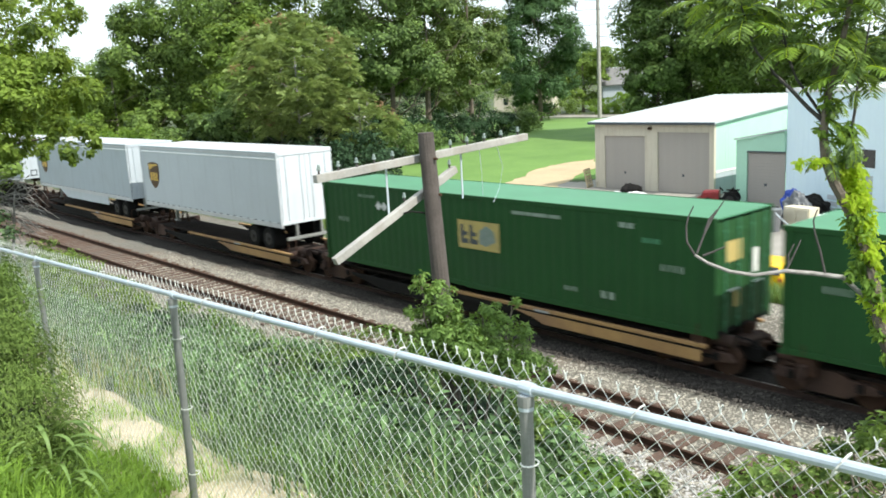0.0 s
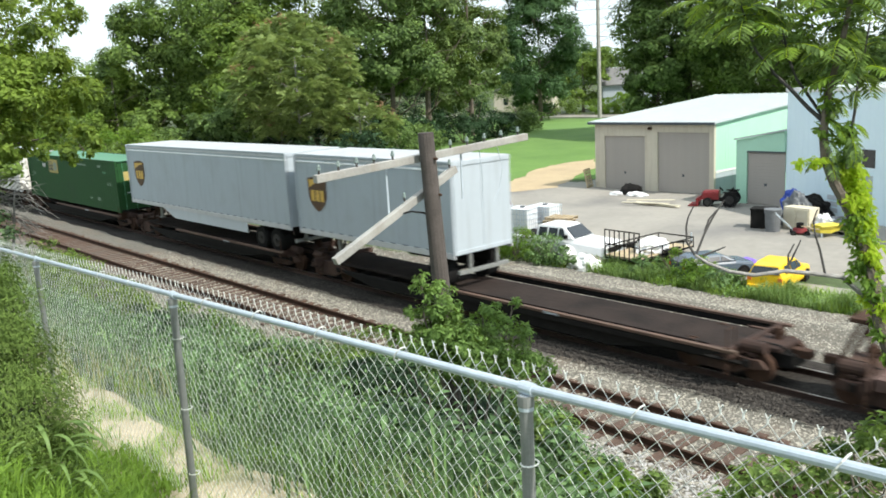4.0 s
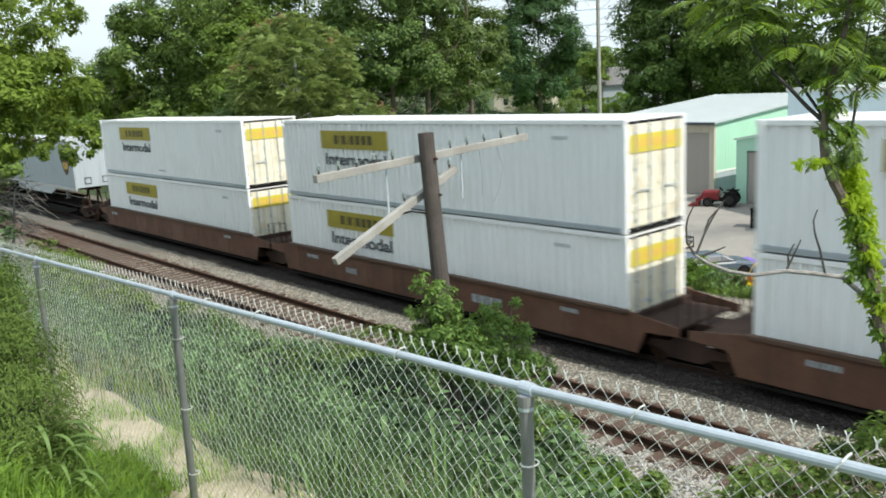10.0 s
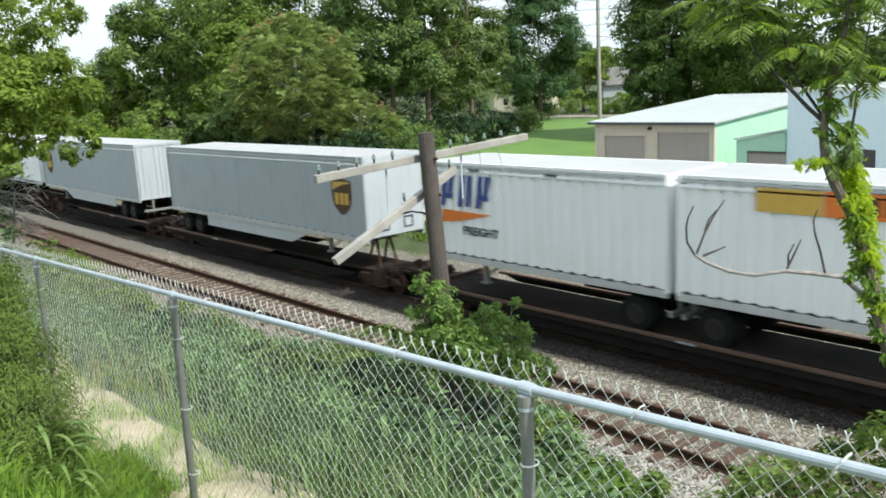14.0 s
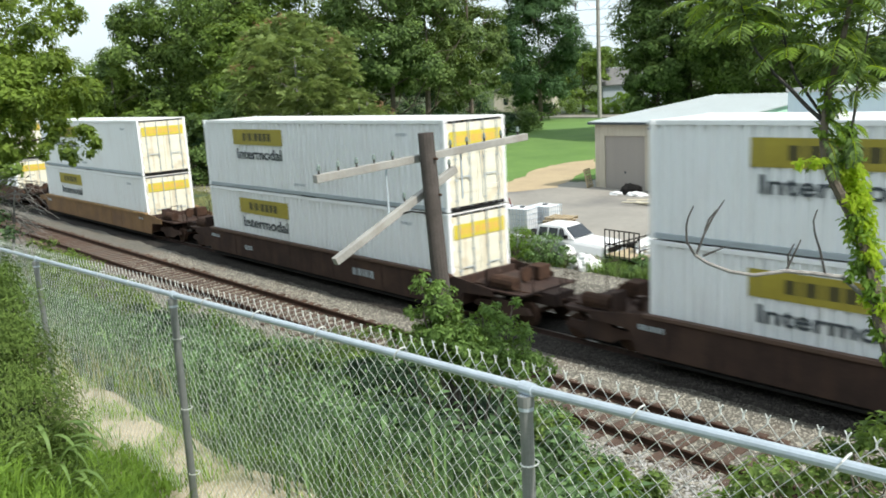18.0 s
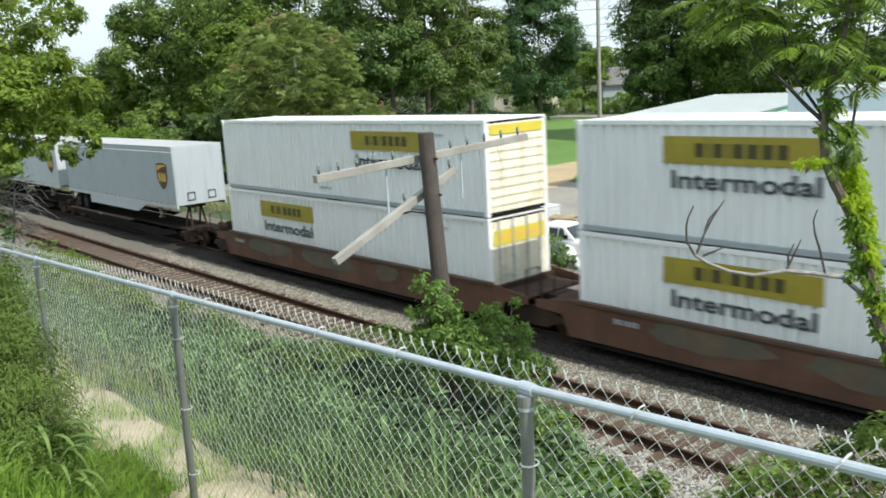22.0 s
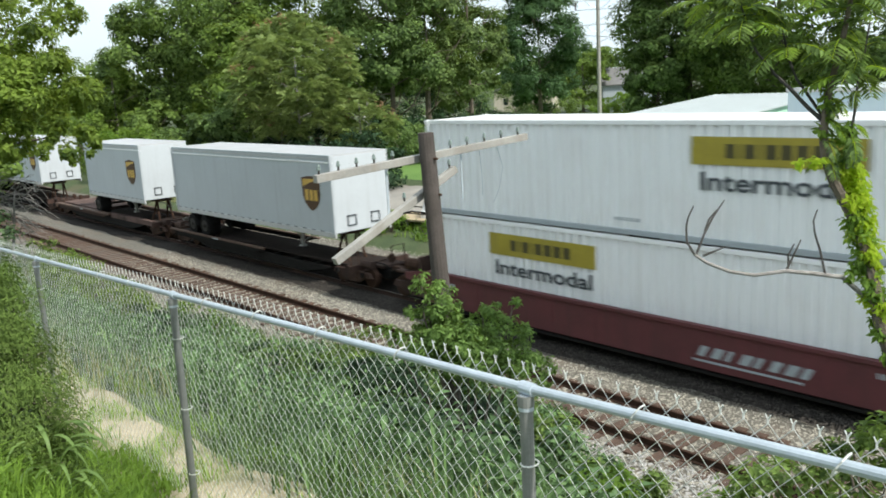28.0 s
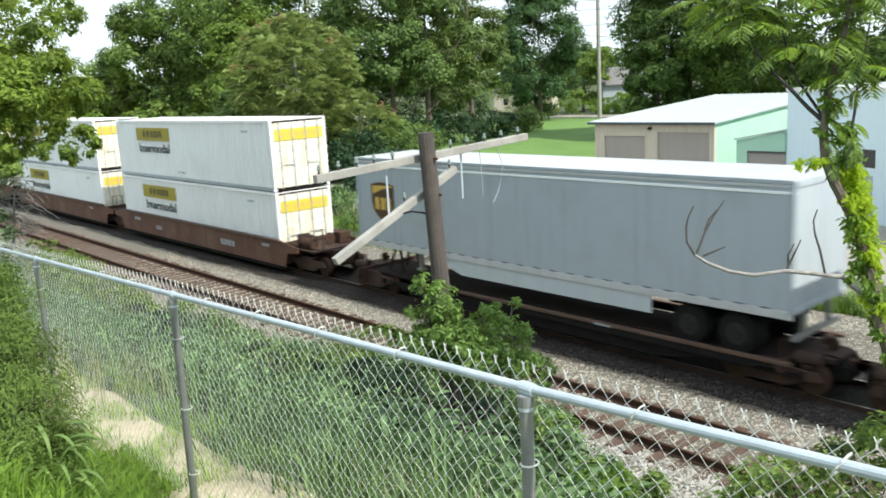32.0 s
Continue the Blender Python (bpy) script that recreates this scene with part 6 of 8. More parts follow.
M["pallet"] = shade("pallet_wood", (0.42, 0.34, 0.22), (0.28, 0.22, 0.14), 0.85, scale=5, per=0.3)

vehicle("utility_wagon", "white four-door utility vehicle parked in the yard", "car", "car_white", pose(-30.2, 9.4, gz(-30.2, 9.4), 0, 0, 12), "suv")
vehicle("pickup_truck", "white pickup truck behind tall weeds beside a trailer", "pickup truck", "car_white", pose(-23.5, 9.2, gz(-23.5, 9.2), 0, 0, 6) @ Matrix.Scale(0.86, 4), "pickup")
vehicle("station_wagon", "yellow station wagon half hidden by tall grass", "car", "car_yellow", pose(-14.15, 9.8, gz(-14.15, 9.8) + 0.01, 0, 0, 98) @ Matrix.Scale(0.72, 4), "wagon")
car = vehicle("sedan", "slate grey car half hidden by weeds", "car", "car_slate", pose(-16.8, 9.75, gz(-16.8, 9.75) - 0.005, 0, 0, 60) @ Matrix.Scale(0.7, 4), "sedan")
bm = bmesh.new()
bmesh.ops.create_icosphere(bm, subdivisions=3, radius=0.36)
for v in bm.verts:
    v.co *= 1 + 0.3 * noise.noise(v.co * 4)
    v.co.z *= 0.7
bag = part("bag", bm, "purple")
bag.matrix_basis = pose(-16.2, 11.3, gz(-16.2, 11.3) + 0.2)
tagged(bag, "crumpled purple cloth bag by the car", "bag")


def tote(m):
    """White liquid tank in a wire cage on a pallet."""
    t = thing("tank_tote", "white plastic tank in a wire cage on a pallet", "liquid tank", "tanks in the yard", m)
    part("tank", bx(-0.56, -0.46, 0.16, 0.56, 0.46, 1.42, 0.06), "poly", t)
    part("lid", cyl(bmesh.new(), (0, 0, 1.41), (0, 0, 1.47), 0.13, seg=16), "ink", t)
    bm = bmesh.new()
    for k in range(6):
        z = 0.24 + k * 0.23
        for s in (-1, 1):
            cyl(bm, (-0.6, s * 0.5, z), (0.6, s * 0.5, z), 0.013, seg=5)
            cyl(bm, (s * 0.6, -0.5, z), (s * 0.6, 0.5, z), 0.013, seg=5)
    for k in range(7):
        x = -0.6 + k * 0.2
        for s in (-1, 1):
            cyl(bm, (x, s * 0.5, 0.14), (x, s * 0.5, 1.45), 0.013, seg=5)
            cyl(bm, (s * 0.6, -0.5 + k * 0.166, 0.14), (s * 0.6, -0.5 + k * 0.166, 1.45), 0.013, seg=5)
    part("cage", bm, "galv", t)
    part("pallet", box(box(bx(-0.6, -0.5, 0.1, 0.6, 0.5, 0.14), -0.6, -0.5, 0, -0.45, 0.5, 0.1), 0.45, -0.5, 0, 0.6, 0.5, 0.1), "black", t)
    return t


t0 = tote(pose(-27.9, 9.3, gz(-27.9, 9.3) + 0.03, 0, 0, 8))
copy_thing(t0, pose(-26.85, 10.0, gz(-26.85, 10.0) + 0.03, 0, 0, 8))
copy_thing(t0, pose(-26.5, 11.2, gz(-26.5, 11.2) + 0.03, 0, 0, 5))


def pallet(m):
    p = thing("wooden_pallet", "weathered wooden pallet in a stack", "pallet", "stacked pallets", m)
    a = None
    for k in range(6):
        x = -0.55 + k * 0.22
        if a is None:
            a = part("board", bx(-0.05, -0.5, 0, 0.05, 0.5, 0.022), "pallet", p)
            a.matrix_basis = pose(x, 0, 0.115)
        else:
            again("board", a, p, pose(x, 0, 0.115))
        if k in (0, 3, 5):
            again("board", a, p, pose(x, 0, 0.0))
    s0 = None
    for y in (-0.46, 0, 0.46):
        if s0 is None:
            s0 = part("stringer", bx(-0.6, -0.022, 0.022, 0.6, 0.022, 0.115), "pallet", p)
            s0.matrix_basis = pose(0, y, 0)
        else:
            again("stringer", s0, p, pose(0, y, 0))
    return p


PLT = (-25.1, 10.7)
p0 = pallet(pose(PLT[0], PLT[1], gz(*PLT) + 0.03, 0, 0, 10))
for k in range(1, 9):
    copy_thing(p0, pose(PLT[0] + random.uniform(-0.08, 0.08), PLT[1] + random.uniform(-0.08, 0.08), gz(*PLT) + 0.03 + 0.14 * k, 0, 0, 10 + random.uniform(-5, 5)))
lean = copy_thing(p0, pose(-34.25, 24.0, 0.62, 0, 78, 20))
lean["label"], lean["group"] = "dark wooden pallet leaning on the warehouse corner", ""

# utility trailer with its ramp gate up
ut = thing("utility_trailer", "black steel utility trailer with upright mesh ramp gate", "trailer", m=pose(-20.06, 10.39, gz(-20.06, 10.39), 0, 0, 87) @ Matrix.Scale(0.92, 4))
part("bed", bx(-1.9, -0.95, 0.52, 1.9, 0.95, 0.60, 0.01), "pallet", ut)
bm = bmesh.new()
for s in (-1, 1):
    cyl(bm, (-1.9, s * 0.97, 0.98), (1.9, s * 0.97, 0.98), 0.03, seg=8)
    cyl(bm, (-1.9, s * 0.97, 0.56), (1.9, s * 0.97, 0.56), 0.04, seg=8)
    for k in range(6):
        cyl(bm, (-1.9 + k * 0.76, s * 0.97, 0.5), (-1.9 + k * 0.76, s * 0.97, 0.98), 0.025, seg=6)
cyl(bm, (1.9, -0.97, 0.98), (1.9, 0.97, 0.98), 0.03, seg=8)
part("side_rail", bm, "black", ut)
gate = part("ramp_gate", cyl(bmesh.new(), (-1.95, -0.97, 1.74), (-1.95, 0.97, 1.74), 0.03, seg=6), "black", ut)
for z in (0.47, 1.1):
    part("gate_rail", cyl(bmesh.new(), (-1.95, -0.97, z), (-1.95, 0.97, z), 0.03, seg=6), "black", gate)
for k in range(8):
    y = -0.95 + k * 1.9 / 7
    part("gate_bar", cyl(bmesh.new(), (-1.95, y, 0.45), (-1.95, y, 1.75), 0.028, seg=6), "black", gate)
part("drawbar", cyl(cyl(bmesh.new(), (1.9, -0.6, 0.5), (3.2, 0, 0.5), 0.04, seg=8), (1.9, 0.6, 0.5), (3.2, 0, 0.5), 0.04, seg=8), "black", ut)
part("jack", cyl(bmesh.new(), (3.1, 0, 0.0), (3.1, 0, 0.9), 0.035, seg=8), "galv", ut)
for s in (-1, 1):
    wheel(ut, 0.1, s * 1.1, 0.36, 0.2)
    part("fender", bx(-0.45, s * 1.0, 0.72, 0.65, s * 1.24, 0.78, 0.02), "black", ut)


def lump(name, label, category, material, at, size, seed, group=""):
    """A slumped bundle: a noisy squashed ball with a flat base."""
    bm = bmesh.new()
    bmesh.ops.create_icosphere(bm, subdivisions=4, radius=1)
    for v in bm.verts:
        n = v.co.normalized()
        k = 1 + 0.35 * noise.noise(n * 2.2 + Vector((seed, 0, 0))) + 0.12 * noise.noise(n * 7 + Vector((0, seed, 0)))
        v.co = Vector((n.x * size[0] * k, n.y * size[1] * k, max(-0.35, n.z * k) * size[2] + 0.35 * size[2]))
    o = part(name, bm, material)
    o.matrix_basis = pose(*at)
    return tagged(o, label, category, group)


lump("tarp", "white plastic tarp bundle on the utility trailer", "tarp", "poly", (-19.85, 10.2, gz(-20.06, 10.39) + 0.55), (0.6, 0.8, 0.42), 3)
lump("plastic_bag", "crumpled white plastic sack among weeds", "sack", "poly", (-22.6, 8.1, gz(-22.6, 8.1)), (0.4, 0.4, 0.6), 5, "white sacks")
lump("plastic_bag", "crumpled white plastic sack among weeds", "sack", "poly", (-21.6, 8.0, gz(-21.6, 8.0)), (0.8, 0.5, 0.42), 9, "white sacks")
lump("plastic_bag", "crumpled white plastic sack among weeds", "sack", "cream", (-21.7, 8.8, gz(-21.7, 8.8)), (0.6, 0.5, 0.4), 13, "white sacks")
lump("scrap", "black and white scrap heap by the warehouse door", "scrap", "black", (-30.0, 22.8, 0.0), (0.7, 0.5, 0.46), 21)
lump("plastic_sheet", "white plastic sheeting heaped by the warehouse door", "sheeting", "poly", (-29.2, 22.3, 0.0), (0.7, 0.4, 0.2), 25)
lump("plastic_sheet", "white plastic sheeting on the yard", "sheeting", "poly", (-30.6, 22.2, 0.0), (0.4, 0.3, 0.17), 29)
lump("tarp", "blue tarp thrown over a heap", "tarp", "blue_tarp", (-18.9, 20.4, 0.3), (0.5, 0.45, 0.7), 33)
lump("tarp", "dark tarp thrown over a heap", "tarp", "black", (-18.0, 20.2, 0.0), (1.1, 0.6, 0.8), 37)
for k in range(7):
    o = part("board", bx(-1.3, -0.09, 0, 1.3, 0.09, 0.035, 0.004), "cream")
    o.matrix_basis = pose(-26.2 + random.uniform(-0.7, 0.7), 19.8 + random.uniform(-0.5, 0.5), 0.008 + 0.036 * k, 0, 0, 15 + random.uniform(-18, 18))
    tagged(o, "pale timber board lying loose on the yard", "board", "loose boards")

# red machine
rm = thing("compact_tractor", "red compact tractor with black engine cover", "tractor", m=pose(-23.2, 21.3, 0.035, 0, 0, 200) @ Matrix.Scale(0.74, 4))
part("chassis", bx(-1.2, -0.3, 0.35, 1.1, 0.3, 0.6, 0.04), "black", rm)
part("engine_cover", loft([(1.3, 0.3, 0.5, 0.8, 0.95, 0.26), (1.15, 0.36, 0.48, 0.95, 1.1, 0.30), (0.1, 0.36, 0.48, 1.0, 1.15, 0.32)]), "red", rm)
part("loader_bucket", prism(bmesh.new(), [(1.5, 0.05), (2.1, 0.05), (2.15, 0.12), (1.6, 0.18), (1.62, 0.6), (1.5, 0.62)], -0.7, 0.7), "red", rm)
for s in (-1, 1):
    part("loader_arm", prism(bmesh.new(), [(0.2, 1.0), (0.4, 1.1), (1.6, 0.5), (1.55, 0.35)], s * 0.5 - 0.04, s * 0.5 + 0.04), "red", rm)
    wheel(rm, -0.7, s * 0.62, 0.52, 0.3)
    wheel(rm, 0.85, s * 0.5, 0.32, 0.2)
    part("mudguard", bx(-1.15, s * 0.5, 1.02, -0.25, s * 0.8, 1.08, 0.03), "black", rm)
part("seat", box(bx(-0.75, -0.25, 0.8, -0.25, 0.25, 0.92, 0.04), -0.85, -0.25, 0.9, -0.75, 0.25, 1.3, 0.04), "black", rm)
part("steering_wheel", cyl(bmesh.new(), (0.0, 0, 1.2), (-0.03, 0, 1.23), 0.18, seg=16), "black", rm)

# heap of household odds and ends
def bin_of(name, label, mat_, at, r=0.33, h=0.95):
    b = thing(name, label, "bin", m=pose(*at))
    part("barrel", cyl(bmesh.new(), (0, 0, 0), (0, 0, h), r * 0.86, r, 20), mat_, b)
    part("rim", cyl(bmesh.new(), (0, 0, h - 0.04), (0, 0, h + 0.02), r + 0.03, seg=20), mat_, b)
    for s in (-1, 1):
        part("handle", bx(s * (r - 0.02), -0.07, h - 0.18, s * (r + 0.05), 0.07, h - 0.12, 0.01), mat_, b)
    return b


bin_of("rubbish_bin", "round grey plastic rubbish bin", "bin_grey", (-17.75, 16.25, 0), 0.35, 1.0)
bk = thing("crate", "black plastic crate on the yard", "crate", m=pose(-18.5, 16.9, 0, 0, 0, 15))
part("crate_body", bx(-0.5, -0.4, 0, 0.5, 0.4, 0.85, 0.03), "black", bk)
part("crate_lid", bx(-0.53, -0.43, 0.855, 0.53, 0.43, 0.93, 0.02), "black", bk)
cb = thing("cabinet", "old cream cabinet standing open-sided among scrap", "cabinet", m=pose(-16.9, 17.3, 0, 0, 0, -10))
part("carcass", bx(-0.75, -0.35, 0, 0.55, 0.35, 1.02, 0.015), "cream", cb)
part("cabinet_door", bx(-0.7, -0.39, 0.1, -0.1, -0.355, 0.95, 0.01), "cream", cb)
part("cabinet_door", bx(-0.06, -0.39, 0.1, 0.5, -0.355, 0.95, 0.01), "cream", cb)
lump("scrap", "dark scrap piled on the cabinet", "scrap", "bin_grey", (-17.5, 18.0, 0.0), (0.7, 0.4, 1.1), 41)
lump("plastic_sheet", "white plastic sheet draped over scrap", "sheeting", "poly", (-15.9, 17.2, 0.0), (0.45, 0.4, 0.6), 45)
lump("scrap", "low dark scrap heap", "scrap", "bin_grey", (-15.3, 17.5, 0.0), (0.9, 0.5, 0.5), 49)
mw = thing("lawn_mower", "small red lawn mower by the scrap", "lawn mower", m=pose(-16.5, 16.2, 0, 0, 0, 30))
part("mower_deck", cyl(bmesh.new(), (0, 0, 0.12), (0, 0, 0.3), 0.32, 0.26, 20), "red", mw)
part("engine", cyl(bmesh.new(), (0, 0, 0.3), (0, 0, 0.52), 0.15, seg=14), "black", mw)
part("handlebar", cyl(cyl(bmesh.new(), (-0.3, -0.2, 0.25), (-1.0, -0.2, 0.95), 0.015, seg=6), (-0.3, 0.2, 0.25), (-1.0, 0.2, 0.95), 0.015, seg=6), "galv", mw)
for x in (-0.28, 0.28):
    for s in (-1, 1):
        wheel(mw, x, s * 0.3, 0.11, 0.06)
wb = thing("wheelbarrow", "yellow-green wheelbarrow tray on the ground", "wheelbarrow", m=pose(-15.4, 16.3, 0, 0, 0, 60))
part("tray", loft([(0.5, 0.2, 0.3, 0.4, 0.55, 0.34), (0.0, 0.3, 0.2, 0.35, 0.55, 0.38), (-0.5, 0.26, 0.25, 0.4, 0.55, 0.36)]), "logo_yellow", wb)
wheel(wb, 0.75, 0, 0.18, 0.08)
part("handle", cyl(cyl(bmesh.new(), (0.75, 0.08, 0.18), (-1.0, 0.3, 0.5), 0.02, seg=6), (0.75, -0.08, 0.18), (-1.0, -0.3, 0.5), 0.02, seg=6), "pallet", wb)
for s in (-0.22, 0.22):
    part("leg", bx(-0.42, s - 0.02, 0, -0.38, s + 0.02, 0.3), "galv", wb)
lt2 = thing("equipment_trailer", "low dark equipment trailer behind the pickup", "trailer", m=pose(-32.8, 8.4, 0, 0, 0, 8))
part("bed", bx(-1.6, -0.9, 0.5, 1.6, 0.9, 0.58, 0.01), "pallet", lt2)
for s in (-1, 1):
    part("side_rail", cyl(cyl(bmesh.new(), (-1.6, s * 0.9, 0.9), (1.6, s * 0.9, 0.9), 0.03, seg=6), (-1.6, s * 0.9, 0.55), (-1.6, s * 0.9, 0.9), 0.03, seg=6), "black", lt2)
    wheel(lt2, 0, s * 1.05, 0.34, 0.2)
fw_ = thing("hand_tiller", "red garden tiller beside the pickup", "tiller", m=pose(-27.6, 10.6, 0, 0, 0, 40))
part("engine", bx(-0.3, -0.25, 0.35, 0.3, 0.25, 0.8, 0.05), "red", fw_)
part("mast", cyl(bmesh.new(), (-0.2, 0, 0.5), (-0.5, 0, 1.6), 0.03, seg=6), "red", fw_)
for s in (-1, 1):
    wheel(fw_, 0, s * 0.32, 0.25, 0.12)
# ---------- trees and plants ----------
def grow(base, height, radius, seed, crown_from=0.25, trunk_r=0.22, limbs=9, lean=(0, 0)):
    """Trunk and limbs; returns a bmesh and the limb tips."""
    rs = random.Random(seed)
    bm = bmesh.new()
    b = Vector(base)
    top = b + Vector((lean[0], lean[1], height * 0.82))
    mid = b.lerp(top, 0.5) + Vector((rs.uniform(-0.3, 0.3), rs.uniform(-0.3, 0.3), 0))
    tube(bm, [b - Vector((0, 0, 0.15)), b.lerp(mid, 0.5), mid, mid.lerp(top, 0.5), top], trunk_r, trunk_r * 0.25, 8)
    tips = [top]
    for i in range(limbs):
        f = crown_from + (0.9 - crown_from) * (i + rs.random()) / limbs
        s = b.lerp(top, f)
        a = i * 2.4 + rs.uniform(-0.5, 0.5)
        reach = radius * (0.95 - 0.45 * abs(f - 0.45)) * rs.uniform(0.75, 1.1)
        e = s + Vector((math.cos(a) * reach, math.sin(a) * reach, height * rs.uniform(0.06, 0.2)))
        m = s.lerp(e, 0.5) + Vector((0, 0, -0.04 * height))
        tube(bm, [s, m, e], trunk_r * 0.4 * (1.1 - f), trunk_r * 0.08, 6)
        tips.append(e)
        for k in range(2):
            e2 = m + Vector((rs.uniform(-1, 1), rs.uniform(-1, 1), rs.uniform(0.1, 0.8))) * reach * 0.5
            tube(bm, [m, m.lerp(e2, 0.5) + Vector((0, 0, 0.1)), e2], trunk_r * 0.18, trunk_r * 0.05, 5)
            tips.append(e2)
    return bm, tips


def crown_points(n, c, rx, ry, rz, seed, clumps=60, clump=0.24, low=-0.9):
    """Leaf places in clumps filling an uneven, hollow ellipsoid; each bough carries smaller rounded tufts."""
    r = np.random.default_rng(seed)
    d = r.normal(size=(clumps, 3))
    d /= np.linalg.norm(d, axis=1, keepdims=True)
    d = d[d[:, 2] > low]
    k = r.uniform(0.35, 1.0, (len(d), 1)) ** 0.6
    k *= np.array([[1 + 0.26 * noise.noise(Vector(v) * 1.7 + Vector((seed, 0, 0)))] for v in d])
    cc = d * k * [rx, ry, rz]
    w = r.uniform(0.6, 1.4, len(cc))
    size = clump * (rx + ry + rz) / 3 * w
    tufts = 7
    e = d[:, None, :] * 0.75 + np.array([0, 0, 0.35]) + r.normal(0, 0.75, (len(d), tufts, 3))
    e /= np.linalg.norm(e, axis=2, keepdims=True)
    tc_ = cc[:, None, :] + e * size[:, None, None] * [0.9, 0.9, 0.68]
    pick, sub = r.choice(len(cc), n, p=w ** 2 / (w ** 2).sum()), r.integers(0, tufts, n)
    g = r.normal(size=(n, 3))
    g /= np.linalg.norm(g, axis=1, keepdims=True)
    q = tc_[pick, sub] + g * r.uniform(0.1, 1.0, (n, 1)) ** 0.45 * size[pick][:, None] * 0.5 * [1, 1, 0.72]
    stray = r.random(n) < 0.06
    q[stray] = cc[pick[stray]] * r.uniform(0.3, 0.95, (stray.sum(), 1)) + r.normal(0, 0.4, (stray.sum(), 3)) * size[pick[stray]][:, None]
    face = g * 0.6 + e[pick, sub] * 0.7
    return np.hstack([np.asarray(c) + q, face / (np.linalg.norm(face, axis=1, keepdims=True) + 1e-9)])


def tree(label, base, height, radius, mat_, seed, n=9000, leaf=0.34, crown_from=0.2, trunk_r=0.25, clumps=70, category="tree", name="tree", zc=None, rz=None, low=-0.9, clump=0.24, droop=0.2, aspect=0.85, lean=(0, 0)):
    t = thing(name, label, category)
    bm, tips = grow(base, height, radius, seed, crown_from, trunk_r, 12, lean)
    part("trunk", bm, "bark", t)
    h0 = height * crown_from
    zc = zc if zc is not None else base[2] + (h0 + height) / 2
    rz = rz or (height - h0) / 2
    n = int(n * 1.15)
    pts = crown_points(n, (base[0] + lean[0] * 0.6, base[1] + lean[1] * 0.6, zc), radius, radius, rz, seed, clumps, clump, low)
    pts = pts[pts[:, 2] > gz(base[0], base[1]) + 0.15]
    v, f = leaves(pts, leaf * 1.12, aspect, 0.55, 0.2, droop)
    sheet("crown", v, f, mat_, t)
    return t


tree("broad dark green tree in full summer leaf", (-91.8, 28.6, 0), 27, 9.4, "leaf_mid", 1, 42000, 0.30, 0.10, 0.45, 90)
tree("dark tree standing behind the broad green one", (-103, 36.5, 0), 26, 7.0, "leaf_dark", 2, 24000, 0.34, 0.12, 0.4, 70)
tree("bright green leafy tree behind the railway", (-75.0, 22.6, 0), 13.5, 5.2, "leaf_fresh", 3, 30000, 0.25, 0.06, 0.26, 60)
tree("light green young tree by the bend of the line", (-81.5, 16.2, 0), 7.2, 3.0, "leaf_mid", 24, 10000, 0.24, 0.03, 0.15, 40)
tree("dark green tree at the bend of the line", (-98, 22, 0), 17, 4.6, "leaf_dark", 25, 16000, 0.3, 0.05, 0.25, 60)
tree("light green young tree by the bend of the line", (-96, 17.6, 0), 11.5, 3.6, "leaf_fresh", 21, 12000, 0.26, 0.05, 0.2, 40)
tree("tall light green tree with a loose crown", (-86, 37.5, 0), 25, 7.2, "leaf_fresh", 4, 32000, 0.29, 0.12, 0.35, 75)
tree("tall dark tree with gaps between limbs", (-72, 38.3, 0), 26, 5.6, "leaf_dark", 5, 30000, 0.27, 0.10, 0.34, 60, clump=0.21)
tree("tall dark tree with bare lower limbs and sky showing through", (-74, 44.9, 0), 27, 6.4, "leaf_olive", 6, 30000, 0.28, 0.12, 0.38, 58, droop=0.6, clump=0.2)
tree("drooping grey-green tree at the lawn's edge", (-78.8, 56.5, 0), 27, 5.6, "leaf_olive", 7, 32000, 0.28, 0.03, 0.34, 60, droop=0.9, clump=0.2)
tree("rounded blue-green tree standing on the lawn", (-90.2, 82.2, 0), 21.5, 5.9, "leaf_blue", 8, 44000, 0.28, 0.05, 0.36, 120, clump=0.25, low=-0.98)
tree("dark dense tree behind the warehouse", (-52, 64, 0), 24, 7.6, "leaf_dark", 9, 48000, 0.29, 0.05, 0.4, 130, low=-0.98)
tree("dark low tree beside the warehouse roof", (-52, 57.5, 0), 14, 2.9, "leaf_dark", 23, 18000, 0.27, 0.02, 0.25, 60, low=-0.98)
tree("dark dense tree behind the workshop", (-41, 62, 0), 24, 7.5, "leaf_mid", 10, 22000, 0.30, 0.05, 0.4, 90, low=-0.98)
tree("dark dense tree behind the workshop", (-30, 61, 0), 22, 7.5, "leaf_dark", 11, 17000, 0.32, 0.05, 0.4, 90, low=-0.98)
tree("dark dense tree behind the workshop", (-19, 58, 0), 21, 8.5, "leaf_dark", 12, 14000, 0.36, 0.05, 0.4, 90, low=-0.98)
tree("yellow-green tree beside the far houses", (-98.5, 103, 0), 11.5, 5.0, "leaf_fresh", 22, 12000, 0.32, 0.05, 0.3, 50)
tree("dark green tree at the bend of the line", (-122, 24, 0), 12, 7.0, "leaf_mid", 13, 12000, 0.38, 0.06, 0.4, 70)
tree("green tree beside the far line", (-134, 15, 0), 9, 5.0, "leaf_mid", 14, 8000, 0.38, 0.05, 0.4, 60)
tree("green tree beside the far line", (-122, -13, 0), 15, 7.0, "leaf_mid", 15, 9000, 0.4, 0.05, 0.4, 70)
